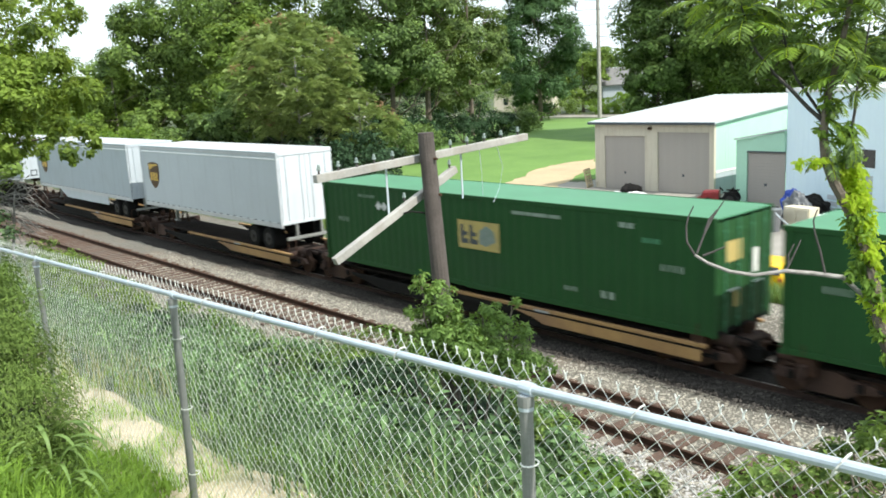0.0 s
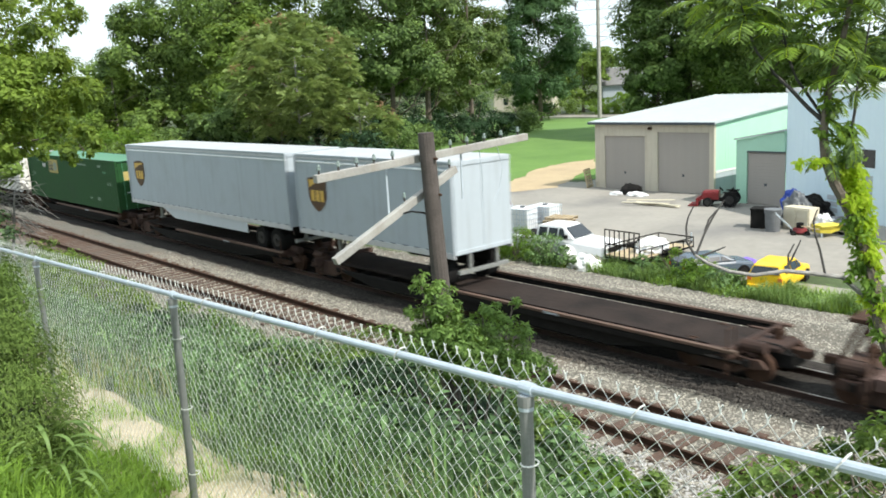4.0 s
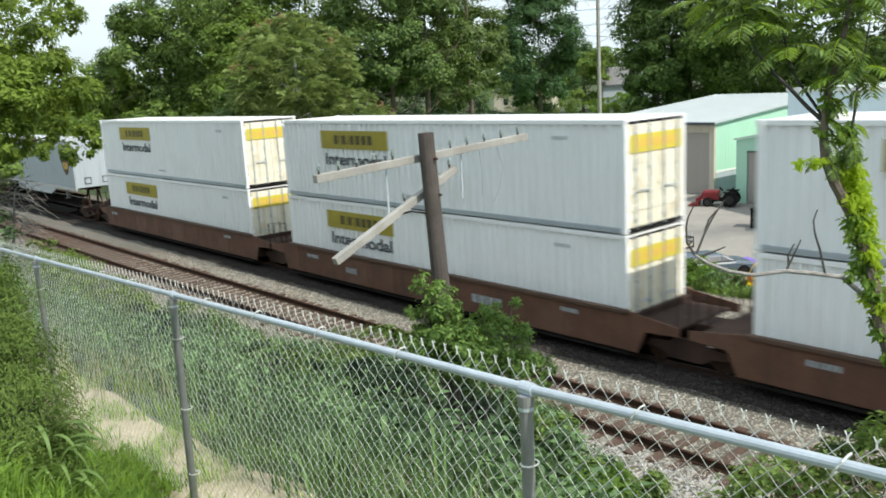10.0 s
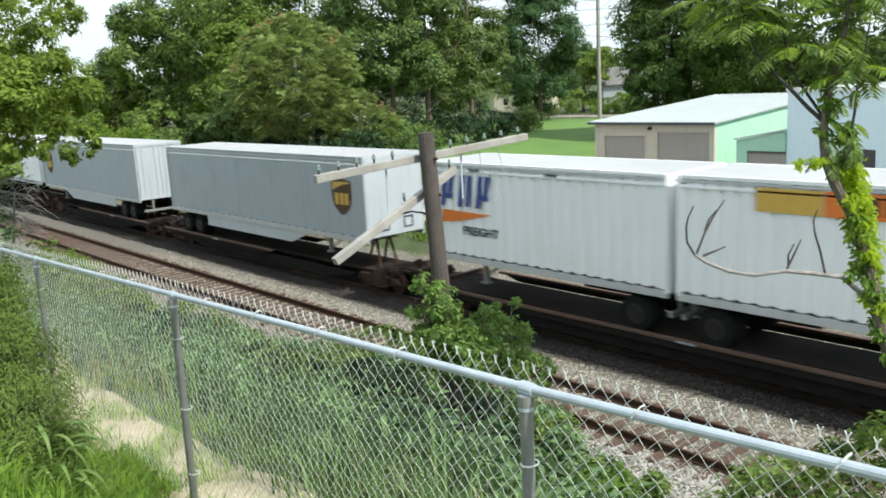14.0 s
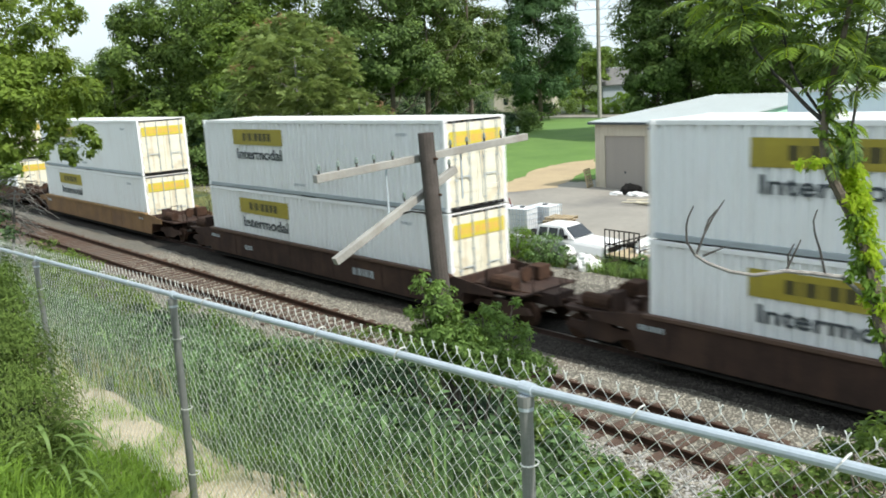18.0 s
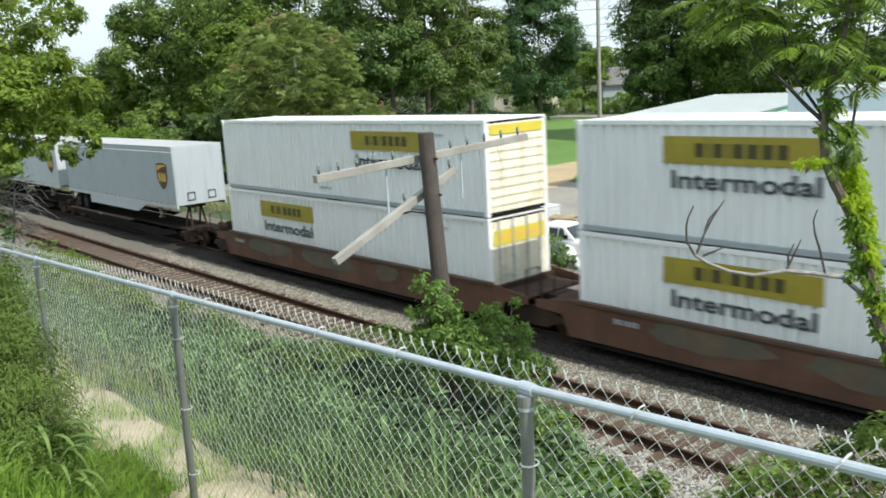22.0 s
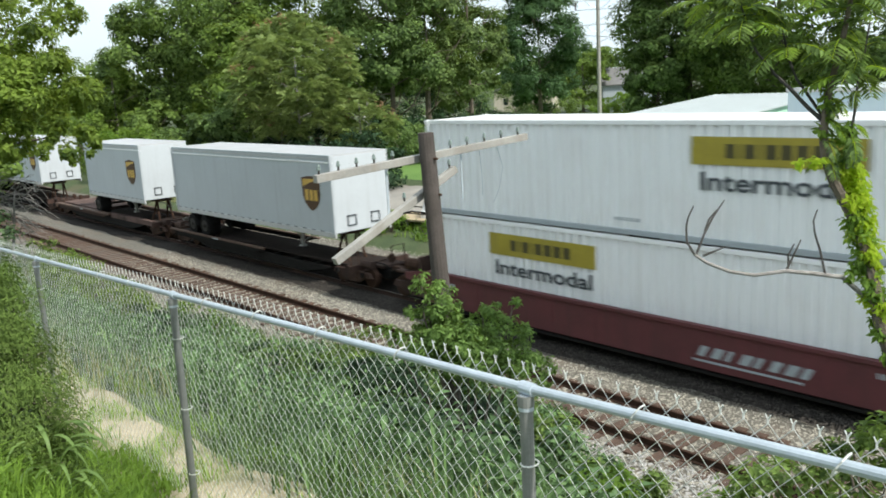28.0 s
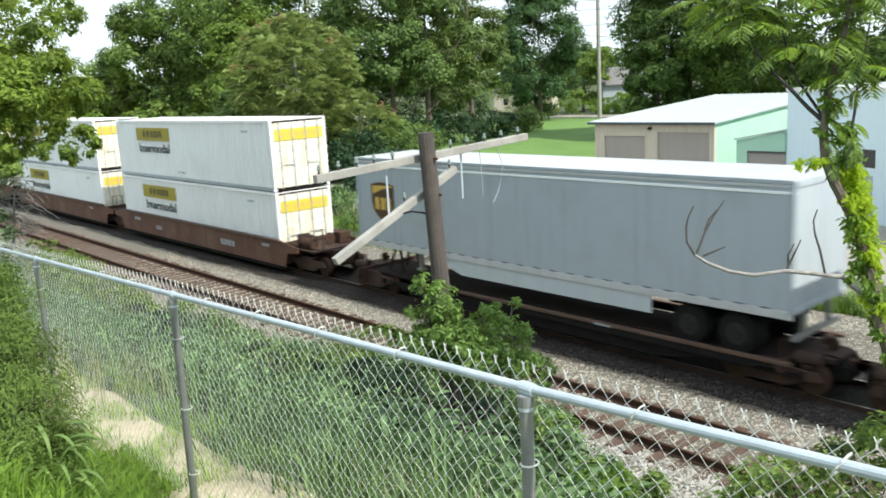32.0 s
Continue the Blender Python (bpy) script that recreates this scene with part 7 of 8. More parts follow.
# flowering tree of heaven in front of the woods
def feathery(tufts, each, length, seed):
    """Star-like tufts of drooping compound leaves; each tuft is a centre and the way it faces."""
    r = np.random.default_rng(seed)
    c = np.repeat(tufts[:, :3], each, 0)
    out = np.repeat(tufts[:, 3:6], each, 0)
    n = len(c)
    az = r.uniform(0, 2 * np.pi, n)
    d = np.stack([np.cos(az), np.sin(az), r.uniform(-0.6, 0.9, n)], 1) + out * 0.6
    d /= np.linalg.norm(d, axis=1, keepdims=True)
    side = np.cross(d, [0, 0, 1.0])
    side /= np.linalg.norm(side, axis=1, keepdims=True) + 1e-9
    ll = length * r.uniform(0.7, 1.25, (n, 1))
    vs = []
    for i in range(8):
        u = (i + 1) / 8
        p = c + d * ll * u - np.array([0, 0, 1.0]) * ll * 0.42 * u * u
        for s in (-1, 1):
            w = 0.40 * ll * (0.5 + 1.2 * u * (1 - 0.75 * u))
            e = p + (side * s * 0.85 + d * 0.4 - np.array([0, 0, 0.30]) + r.normal(0, 0.12, (n, 3))) * w
            m = p * 0.5 + e * 0.5
            q = (d * 0.8 + np.array([0, 0, 0.35])) * w * 0.25
            vs.append(np.stack([p, m + q, e, m - q], 1))
    v = np.concatenate(vs).reshape(-1, 3)
    f = np.arange(len(v) // 4)[:, None] * 4
    return v, np.concatenate([f + [0, 1, 2], f + [0, 2, 3]])


def feathery_tree(label, base, height, radius, low, tufts, each, length, seed, heads):
    t = thing("tree", label, "tree")
    bm, tips = grow(base, height, radius, seed, 0.12, 0.15, 14, (0, 0))
    part("trunk", bm, "deadwood", t)
    r = np.random.default_rng(seed)
    g = r.normal(size=(tufts, 3))
    g /= np.linalg.norm(g, axis=1, keepdims=True)
    lump_ = np.array([1 + 0.22 * noise.noise(Vector(q) * 2.4 + Vector((seed, 0, 0))) for q in g])[:, None]
    k = r.uniform(0.35, 1, (tufts, 1)) ** 0.45 * lump_
    rz = (height - low) / 2
    p = np.array([base[0], base[1], base[2] + low + rz]) + g * k * [radius, radius, rz]
    v, f = feathery(np.hstack([p, g * [1, 1, 0.6] + [0, 0, 0.35]]), each, length, seed + 1)
    sheet("crown", v, f, "leaf_sumac", t)
    outer = p[np.argsort(-k[:, 0])][:heads * 3:3]
    h = np.repeat(outer, 50, 0) + r.normal(0, 0.2, (len(outer) * 50, 3)) + [0, 0, 0.28]
    v, f = leaves(h, 0.17, 0.6, 0.2, 0.5)
    sheet("seed_head", v, f, "leaf_flower", t, "reddish seed heads")["kind"] = "stuff"
    return t


feathery_tree("light green feathery tree with reddish seed heads", (-58.8, 18.3, 0), 12.8, 5.1, 3.0, 300, 13, 0.86, 16, 34)
feathery_tree("low feathery tree at the edge of the woods", (-55.0, 21.5, 0), 7.4, 2.9, 1.2, 80, 13, 0.74, 18, 6)
tree("low dark tree at the edge of the woods", (-66.7, 16.5, 0), 6.8, 3.6, "leaf_dark", 17, 11000, 0.22, 0.04, 0.12, 45)


def bush(label, at, r, h, mat_, seed, n=1500, leaf=0.2, name="bush", clumps=26, category="bush", aspect=0.5):
    z = gz(at[0], at[1])
    n = int(n * 1.3)
    b = thing(name, label, category)
    bm = bmesh.new()
    rs = random.Random(seed)
    for k in range(6):
        a = k * 1.05 + rs.random()
        tube(bm, [(at[0], at[1], z - 0.05), (at[0] + 0.3 * r * math.cos(a), at[1] + 0.3 * r * math.sin(a), z + 0.45 * h), (at[0] + 0.62 * r * math.cos(a), at[1] + 0.62 * r * math.sin(a), z + 0.85 * h)], 0.02 + 0.012 * h, 0.006, 5)
    part("stem", bm, "bark", b)
    p = crown_points(n, (at[0], at[1], z + h * 0.5), r, r, h * 0.55, seed, clumps, 0.3)
    p = p[p[:, 2] > z + 0.04]
    v, f = leaves(p, leaf, aspect, 0.35, 0.45, 0.15)
    sheet("foliage", v, f, mat_, b)
    return b


k = 0
# Bushes in leaf_shade paint the dark hollow beneath the trees.
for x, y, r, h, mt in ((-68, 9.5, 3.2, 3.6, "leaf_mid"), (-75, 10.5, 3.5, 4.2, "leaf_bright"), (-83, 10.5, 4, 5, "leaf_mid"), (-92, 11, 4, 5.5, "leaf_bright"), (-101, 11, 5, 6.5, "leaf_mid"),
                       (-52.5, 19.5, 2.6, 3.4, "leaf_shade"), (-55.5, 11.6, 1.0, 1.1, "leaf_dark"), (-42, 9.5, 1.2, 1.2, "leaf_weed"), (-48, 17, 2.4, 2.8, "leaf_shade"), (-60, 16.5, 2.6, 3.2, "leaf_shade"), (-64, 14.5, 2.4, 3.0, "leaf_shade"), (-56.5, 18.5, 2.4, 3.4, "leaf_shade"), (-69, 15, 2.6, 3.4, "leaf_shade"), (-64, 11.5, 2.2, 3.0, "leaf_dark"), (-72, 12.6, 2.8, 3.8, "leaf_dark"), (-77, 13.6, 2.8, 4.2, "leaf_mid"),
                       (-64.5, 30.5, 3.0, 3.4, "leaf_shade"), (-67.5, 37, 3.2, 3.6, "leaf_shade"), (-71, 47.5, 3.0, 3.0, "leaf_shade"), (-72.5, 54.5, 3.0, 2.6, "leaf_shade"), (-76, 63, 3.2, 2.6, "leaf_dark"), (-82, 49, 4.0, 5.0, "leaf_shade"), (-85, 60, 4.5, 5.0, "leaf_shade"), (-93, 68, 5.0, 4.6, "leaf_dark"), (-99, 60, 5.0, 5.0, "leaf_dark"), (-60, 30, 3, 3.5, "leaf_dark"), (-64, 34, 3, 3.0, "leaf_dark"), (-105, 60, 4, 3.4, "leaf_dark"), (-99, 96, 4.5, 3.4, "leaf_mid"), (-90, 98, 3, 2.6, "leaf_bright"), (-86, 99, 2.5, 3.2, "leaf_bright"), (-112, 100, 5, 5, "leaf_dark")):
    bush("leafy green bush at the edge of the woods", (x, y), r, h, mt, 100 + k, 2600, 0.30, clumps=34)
    k += 1

# far woods closing the horizon
fp = []
for i in range(150):
    a = radians(-20 + i * 220 / 150)
    rad = 235 + 45 * random.random()
    cx, cy = rad * math.cos(a) * 1.1 - 30, rad * math.sin(a) + 10
    if abs(cy) < 14 and cx < 0:
        continue
    hh = 8 + 4 * random.random()
    fp.append(crown_points(560, (cx, cy, 2.5 + hh * 0.45), 11, 11, hh * 0.55, 500 + i, 26, 0.3))
for i in range(60):
    cx = -330 + i * 11
    fp.append(crown_points(260, (cx, -75 - 25 * random.random(), 5 + 6), 9, 9, 8, 800 + i, 22, 0.3))
v, f = leaves(np.concatenate(fp), 2.0, 0.7, 0.3, 0.5)
tagged(sheet("far_woods", v, f, "leaf_dark"), "distant wooded horizon", "woods", kind="stuff")


# the tree on the bank at the far end of the fence
lt_ = thing("bank_tree", "leafy bright green tree on the bank beside the line", "tree")
LB = (-23.0, -14.2, gz(-23.0, -14.2))
bm, tips = grow(LB, 10.0, 2.4, 31, 0.2, 0.2, 12, (0.6, 1.4))
for e in ((-20.9, -12.2, 7.5), (-20.2, -12.2, 6.6), (-22.2, -12.4, 9.2)):
    tube(bm, [(-22.9, -13.9, 5.6), ((-22.9 + e[0]) / 2, (-13.9 + e[1]) / 2, (5.6 + e[2]) / 2 + 0.3), e], 0.06, 0.012, 6)
part("trunk", bm, "bark", lt_)
lobes = ((7000, (-22.2, -12.5, 9.3), 1.35, 1.35, 1.25, 32, 26), (11000, (-20.95, -12.3, 7.55), 1.35, 1.25, 0.95, 33, 30), (2200, (-19.95, -12.15, 6.45), 0.62, 0.6, 0.5, 39, 14),
         (5000, (-20.9, -13.5, 6.9), 0.9, 0.8, 1.0, 40, 20), (9000, (-24.0, -13.3, 8.3), 2.0, 1.8, 2.6, 41, 40))
pts = np.concatenate([crown_points(n_, c_, a_, b_, h_, q_, k_, 0.28) for n_, c_, a_, b_, h_, q_, k_ in lobes])
v, f = leaves(pts, 0.115, 0.5, 0.4, 0.4, 0.3)
sheet("crown", v, f, "leaf_gold", lt_)
tree("leafy tree on the bank", (-30.5, -13.5, gz(-30.5, -13.5)), 6.5, 2.6, "leaf_mid", 34, 9000, 0.17, 0.1, 0.15, 50)
tree("leafy tree on the bank", (-27, -17.5, gz(-27, -17.5)), 10, 3.2, "leaf_bright", 35, 8000, 0.18, 0.1, 0.18, 50)
bush("dense bank shrub under the tree", (-22.6, -14.6), 1.2, 1.9, "leaf_bank", 36, 2600, 0.12, clumps=36)
bush("dense bank shrub under the tree", (-25.2, -12.2), 1.3, 1.5, "leaf_mid", 37, 2200, 0.12, clumps=36)
# bare dead twigs hanging at the edge of the shrub
bm = bmesh.new()
rs = random.Random(5)
for i in range(90):
    s = Vector((-22.9 + rs.uniform(-0.4, 0.4), -12.8 + rs.uniform(-0.4, 0.4), 4.9 + rs.uniform(-0.8, 0.6)))
    e = s + Vector((rs.uniform(0.1, 0.9), rs.uniform(0.0, 0.6), rs.uniform(-0.6, 0.25)))
    tube(bm, [s, s.lerp(e, 0.5) + Vector((0, 0, rs.uniform(0.0, 0.25))), e], 0.012, 0.004, 4)
tube(bm, [(-23.0, -13.0, gz(-23.0, -13.0) - 0.05), (-23.0, -12.9, 3.6), (-22.8, -12.7, 5.2)], 0.05, 0.02, 6)
tagged(part("dead_brush", bm, "deadwood"), "tangle of bare dead grey twigs", "dead brush", kind="stuff")

# ---------- weeds on the bank ----------
def blades(x, y, h, w, bend, seed):
    """Grass blades of three joints each."""
    r = np.random.default_rng(seed)
    n = len(x)
    z = np.array([gz(a, b) for a, b in zip(x, y)])
    az = r.uniform(0, 2 * np.pi, n)
    d = np.stack([np.cos(az), np.sin(az), np.zeros(n)], 1)
    s = np.stack([-np.sin(az), np.cos(az), np.zeros(n)], 1) * (w * r.uniform(0.6, 1.4, n))[:, None]
    c = np.stack([x, y, z - 0.03], 1)
    hh = (h * r.uniform(0.55, 1.25, n))[:, None]
    bb = (bend * r.uniform(0.3, 1.5, n))[:, None]
    up = np.array([[0, 0, 1.0]])
    m = c + up * hh * 0.6 + d * hh * bb * 0.3
    t = c + up * hh * (1 - 0.35 * bb) + d * hh * bb
    v = np.stack([c - s, c + s, m - s * 0.8, m + s * 0.8, t], 1).reshape(-1, 3)
    b = np.arange(n)[:, None] * 5
    return v, np.concatenate([b + [0, 1, 3], b + [0, 3, 2], b + [2, 3, 4]])


def scatter(n, x0, x1, y0, y1, seed, keep=None):
    r = np.random.default_rng(seed)
    x, y = r.uniform(x0, x1, n), r.uniform(y0, y1, n)
    if keep is not None:
        k = np.array([keep(a, b) for a, b in zip(x, y)])
        x, y = x[k], y[k]
    return x, y


def on_bank(x, y):
    n = noise.noise((x * 0.5, y * 0.5, 3.3))
    if x > -9.6 and y > -8.0 + 0.5 * n:
        return False
    if y > -6.4 + 0.8 * n - 0.03 * (x + 10):
        return False
    if y < -15.2 + 0.5 * n and x < -1:
        return n > 0.15
    return n > -0.45 and noise.noise((x * 1.3, y * 1.3, 7.7)) > -0.28


x, y = scatter(15000, -26, 3.5, -15.6, -5.6, 41, on_bank)
hgt = np.where((x > -8.5) & (y > -12.0), 0.48, 0.72)
v, f = blades(x, y, hgt, 0.008, 0.45, 42)
tagged(sheet("tall_grass", v, f, "leaf_weed"), "tall green grass covering the bank", "grass", kind="stuff")
x, y = scatter(1500, -14, 2, -16.0, -14.9, 43, lambda a, b: noise.noise((a * 0.6, b * 0.6, 8)) > -0.1)
v, f = blades(x, y, np.full(len(x), 0.5), 0.005, 0.5, 44)
tagged(sheet("dry_grass", v, f, "leaf_dry"), "pale dry grass stalks beside the sandy strip", "grass", kind="stuff")


x, y = scatter(2400, -6.2, -2.4, -15.9, -13.9, 47, lambda a, b: noise.noise((a * 0.8, b * 0.8, 18)) > -0.25)
v, f = blades(x, y, np.full(len(x), 0.5), 0.006, 0.6, 48)
tagged(sheet("pale_grass", v, f, "leaf_weed"), "yellow-green grass tufts on the upper bank", "grass", kind="stuff")


def weed_patch(n, x0, x1, y0, y1, seed, size, hmax, keep, stems=5):
    """Leafy weeds: leaves stacked up many short stalks."""
    xs, ys = scatter(n, x0, x1, y0, y1, seed, keep)
    r = np.random.default_rng(seed + 1)
    k = 16
    h = hmax * r.uniform(0.35, 1.0, len(xs)) * np.array([0.65 + 0.7 * abs(noise.noise((a * 0.45, b * 0.45, 6.1))) for a, b in zip(xs, ys)])
    z = np.array([gz(a, b) for a, b in zip(xs, ys)])
    u = r.uniform(0.1, 1, (len(xs), k))
    p = np.stack([xs[:, None] + r.normal(0, 0.085, u.shape), ys[:, None] + r.normal(0, 0.085, u.shape), z[:, None] + h[:, None] * u], 2).reshape(-1, 3)
    return leaves(p, size, 0.42, 0.4, 0.45, 0.15)


v, f = weed_patch(23000, -26, 3.5, -15.0, -5.6, 51, 0.1, 0.95, on_bank)
tagged(sheet("weeds", v, f, "leaf_bank"), "leafy green weeds on the bank", "weeds", kind="stuff")
v, f = weed_patch(12000, -26, 3.5, -15.4, -5.6, 53, 0.08, 0.95, lambda a, b: on_bank(a, b) and noise.noise((a * 0.5, b * 0.5, 12)) > 0.05)
tagged(sheet("pale_weeds", v, f, "leaf_weed"), "pale green weeds on the bank", "weeds", kind="stuff")
v, f = weed_patch(6200, -24, -8.6, -15.65, -10.5, 55, 0.075, 0.7, lambda a, b: noise.noise((a * 0.7, b * 0.7, 15)) > -0.2)
tagged(sheet("upper_weeds", v, f, "leaf_bank"), "bluish green weeds beyond the sandy strip", "weeds", kind="stuff")
k = 0
for x, y, r, h in ((-17.2, -13.9, 0.7, 1.3), (-19.6, -13.0, 0.9, 1.5), (-16.2, -13.0, 0.7, 1.0), (-21.5, -11.8, 1.0, 1.5)):
    bush("yellow-green weedy shrub on the upper bank", (x, y), r, h, "leaf_fresh", 330 + k, 2400, 0.085, "shrub", 34, "shrub")
    k += 1
k = 0
for x, y, r, h in ((-11.5, -11.2, 1.1, 1.0), (-9.2, -10.2, 0.9, 0.8), (-13.5, -10.0, 1.3, 1.2), (-16, -11.5, 1.4, 1.2), (-18.5, -9.6, 1.3, 1.2), (-14.5, -12.8, 1.0, 0.9), (-7.6, -11.4, 0.8, 0.7), (-5.2, -11.4, 0.7, 0.55), (-10.2, -13.2, 0.9, 0.8), (-20.5, -8.6, 1.2, 1.0)):
    bush("low dark green shrub on the bank", (x, y), r, h, "leaf_bank" if k % 2 else "leaf_dark", 200 + k, 2000, 0.082, "shrub", 30, "shrub")
    k += 1
k = 0
for x, y, r, h in ((-9.6, -8.8, 0.9, 1.9), (-11, -8.7, 1.1, 2.3), (-12.5, -8.4, 1.2, 2.3), (-14, -8.3, 1.2, 2.2), (-10.6, -9.8, 1.0, 1.7), (-8.6, -9.8, 0.9, 1.7), (-12.3, -9.4, 1.2, 1.6), (-15.6, -8.3, 1.2, 1.9), (-7.6, -10.7, 0.8, 1.5),
                   (-17.5, -8.0, 1.2, 1.1), (-9.0, -11.4, 0.9, 1.6), (-10.4, -11.6, 0.9, 1.2), (-20, -8.0, 1.2, 0.9), (-6.6, -10.9, 0.6, 1.1), (-13.8, -9.6, 1.1, 1.2), (-5.6, -10.6, 0.6, 1.1)):
    bush("leafy green shrub on the lower bank", (x, y), r, h, ("leaf_mid", "leaf_dark", "leaf_bank")[k % 3], 240 + k, 3000, 0.082, "shrub", 40, "shrub")
    k += 1
k = 0
# The leaf_shade shrubs stand in for shadowed gaps between the weeds.
for x, y, r, h, mt in ((-13.6, -10.6, 0.9, 1.5, "leaf_bank"), (-12.7, -10.3, 0.9, 1.6, "leaf_mid"), (-11.9, -10.6, 0.8, 1.5, "leaf_mid"), (-11.1, -10.4, 0.9, 1.7, "leaf_bank"), (-10.3, -10.8, 0.8, 1.5, "leaf_mid"), (-9.6, -10.6, 0.8, 1.6, "leaf_bank"),
                       (-8.9, -10.9, 0.8, 1.5, "leaf_mid"), (-8.2, -10.8, 0.7, 1.6, "leaf_bank"), (-7.5, -11.2, 0.7, 1.5, "leaf_bank"), (-6.9, -11.3, 0.6, 1.5, "leaf_mid"), (-6.1, -11.3, 0.6, 1.3, "leaf_bank"), (-5.4, -11.5, 0.5, 1.1, "leaf_mid"), (-4.9, -12.2, 0.5, 0.9, "leaf_bright"),
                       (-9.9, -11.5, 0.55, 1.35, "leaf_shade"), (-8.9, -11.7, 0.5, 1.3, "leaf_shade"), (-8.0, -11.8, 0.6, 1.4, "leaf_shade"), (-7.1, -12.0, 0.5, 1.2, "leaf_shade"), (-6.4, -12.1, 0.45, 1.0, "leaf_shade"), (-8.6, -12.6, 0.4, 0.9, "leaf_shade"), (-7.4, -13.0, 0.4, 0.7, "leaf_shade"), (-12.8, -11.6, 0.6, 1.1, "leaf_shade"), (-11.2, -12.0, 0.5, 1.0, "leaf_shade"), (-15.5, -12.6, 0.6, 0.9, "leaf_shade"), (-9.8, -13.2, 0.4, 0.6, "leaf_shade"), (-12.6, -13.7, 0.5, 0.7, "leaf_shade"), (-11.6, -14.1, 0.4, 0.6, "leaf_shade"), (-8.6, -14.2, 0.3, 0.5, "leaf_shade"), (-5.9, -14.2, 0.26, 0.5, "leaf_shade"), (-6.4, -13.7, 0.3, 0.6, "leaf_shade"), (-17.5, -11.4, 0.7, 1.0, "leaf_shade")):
    bush("shrub on the bank with shade put into its dark leaf colour" if mt == "leaf_shade" else "leafy weedy shrub on the bank behind the fence", (x, y), r, h, mt, 270 + k, 2600, 0.085, "shrub", 36, "shrub")
    k += 1
# shrub round the foot of the pole
sh = thing("pole_shrub", "leafy green shrub round the foot of the telegraph pole", "shrub")
bm = bmesh.new()
gzp = gz(-6.4, -12.7)
TWIGS = ((-6.47, -13.18, 5.43), (-6.43, -13.2, 5.12), (-6.38, -12.98, 5.3), (-6.14, -12.64, 5.0), (-6.02, -12.33, 5.05), (-5.89, -12.27, 4.72), (-6.66, -13.42, 4.84), (-6.2, -12.8, 4.8))
for e in TWIGS:
    tube(bm, [(-6.42, -12.72, gzp - 0.05), ((-6.42 + e[0]) / 2, (-12.72 + e[1]) / 2, (gzp + e[2]) / 2 + 0.1), (e[0], e[1], e[2] - 0.12), e], 0.02, 0.004, 5)
part("stem", bm, "bark", sh)
tufts_ = ((2600, (-6.32, -12.95, 4.6), 0.46, 0.46, 0.24, 61, 40), (1500, (-6.08, -12.5, 4.6), 0.36, 0.36, 0.24, 62, 26), (900, (-6.05, -12.8, 4.44), 0.4, 0.4, 0.2, 63, 20), (420, (-6.14, -12.64, 4.93), 0.17, 0.17, 0.13, 64, 9),
          (520, (-6.43, -13.2, 5.06), 0.15, 0.15, 0.24, 65, 10), (620, (-6.4, -13.0, 5.16), 0.17, 0.17, 0.22, 66, 11), (90, (-6.47, -13.18, 5.4), 0.09, 0.09, 0.07, 67, 4), (90, (-6.02, -12.33, 4.98), 0.07, 0.07, 0.16, 68, 5),
          (1500, (-6.10, -13.12, 4.80), 0.30, 0.30, 0.16, 171, 22), (1300, (-6.1, -12.9, 4.58), 0.34, 0.34, 0.17, 172, 22), (900, (-6.42, -13.26, 4.75), 0.26, 0.26, 0.15, 173, 16), (900, (-5.92, -12.66, 4.55), 0.28, 0.28, 0.16, 174, 16), (500, (-6.24, -13.08, 5.02), 0.14, 0.14, 0.16, 175, 9),
          (80, (-5.9, -12.28, 4.7), 0.07, 0.07, 0.08, 69, 4), (900, (-5.82, -12.45, 4.5), 0.26, 0.26, 0.15, 176, 16), (500, (-5.7, -12.3, 4.3), 0.24, 0.24, 0.14, 177, 12), (160, (-6.68, -13.43, 4.8), 0.16, 0.16, 0.1, 70, 6))
pts = np.concatenate([crown_points(n_, c_, a_, b_, h_, q_, k_, 0.34) for n_, c_, a_, b_, h_, q_, k_ in tufts_])
v, f = leaves(pts, 0.056, 0.38, 0.4, 0.4, 0.55)
sheet("foliage", v, f, "leaf_shrub", sh)
# shrub by the near rail at the foot of the bank
bush("leafy shrub at the foot of the bank", (-3.4, -10.6), 0.85, 2.3, "leaf_mid", 71, 2600, 0.10, "shrub", 30, "shrub")
bush("leafy shrub at the foot of the bank", (-2.4, -11.4), 0.75, 2.55, "leaf_mid", 72, 2400, 0.10, "shrub", 26, "shrub")
bush("low weedy shrub beside the near track", (-4.3, -10.2), 0.6, 1.9, "leaf_bright", 73, 1300, 0.09, "shrub", 22, "shrub")
bush("low weedy shrub beside the near track", (-27.5, -7.6), 1.2, 1.0, "leaf_bright", 74, 1500, 0.11, "shrub", 26, "shrub")
bush("low weedy shrub beside the near track", (-24, -8.2), 1.3, 1.1, "leaf_bright", 75, 1500, 0.11, "shrub", 26, "shrub")
bush("low weedy shrub beside the near track", (-31, -7.8), 1.3, 1.2, "leaf_mid", 76, 1500, 0.11, "shrub", 26, "shrub")

# grass strip between the far ballast and the yard
def strip(x, y):
    return noise.noise((x * 0.35, y * 0.5, 21)) > -0.25


def past_gravel(x, y):
    """Grass grows beyond the ragged edge of the far ballast."""
    return strip(x, y) and y > 6.0 + 1.3 * smooth((x + 32) / 9) + 0.7 * noise.noise((x * 0.5, y * 0.3, 14))


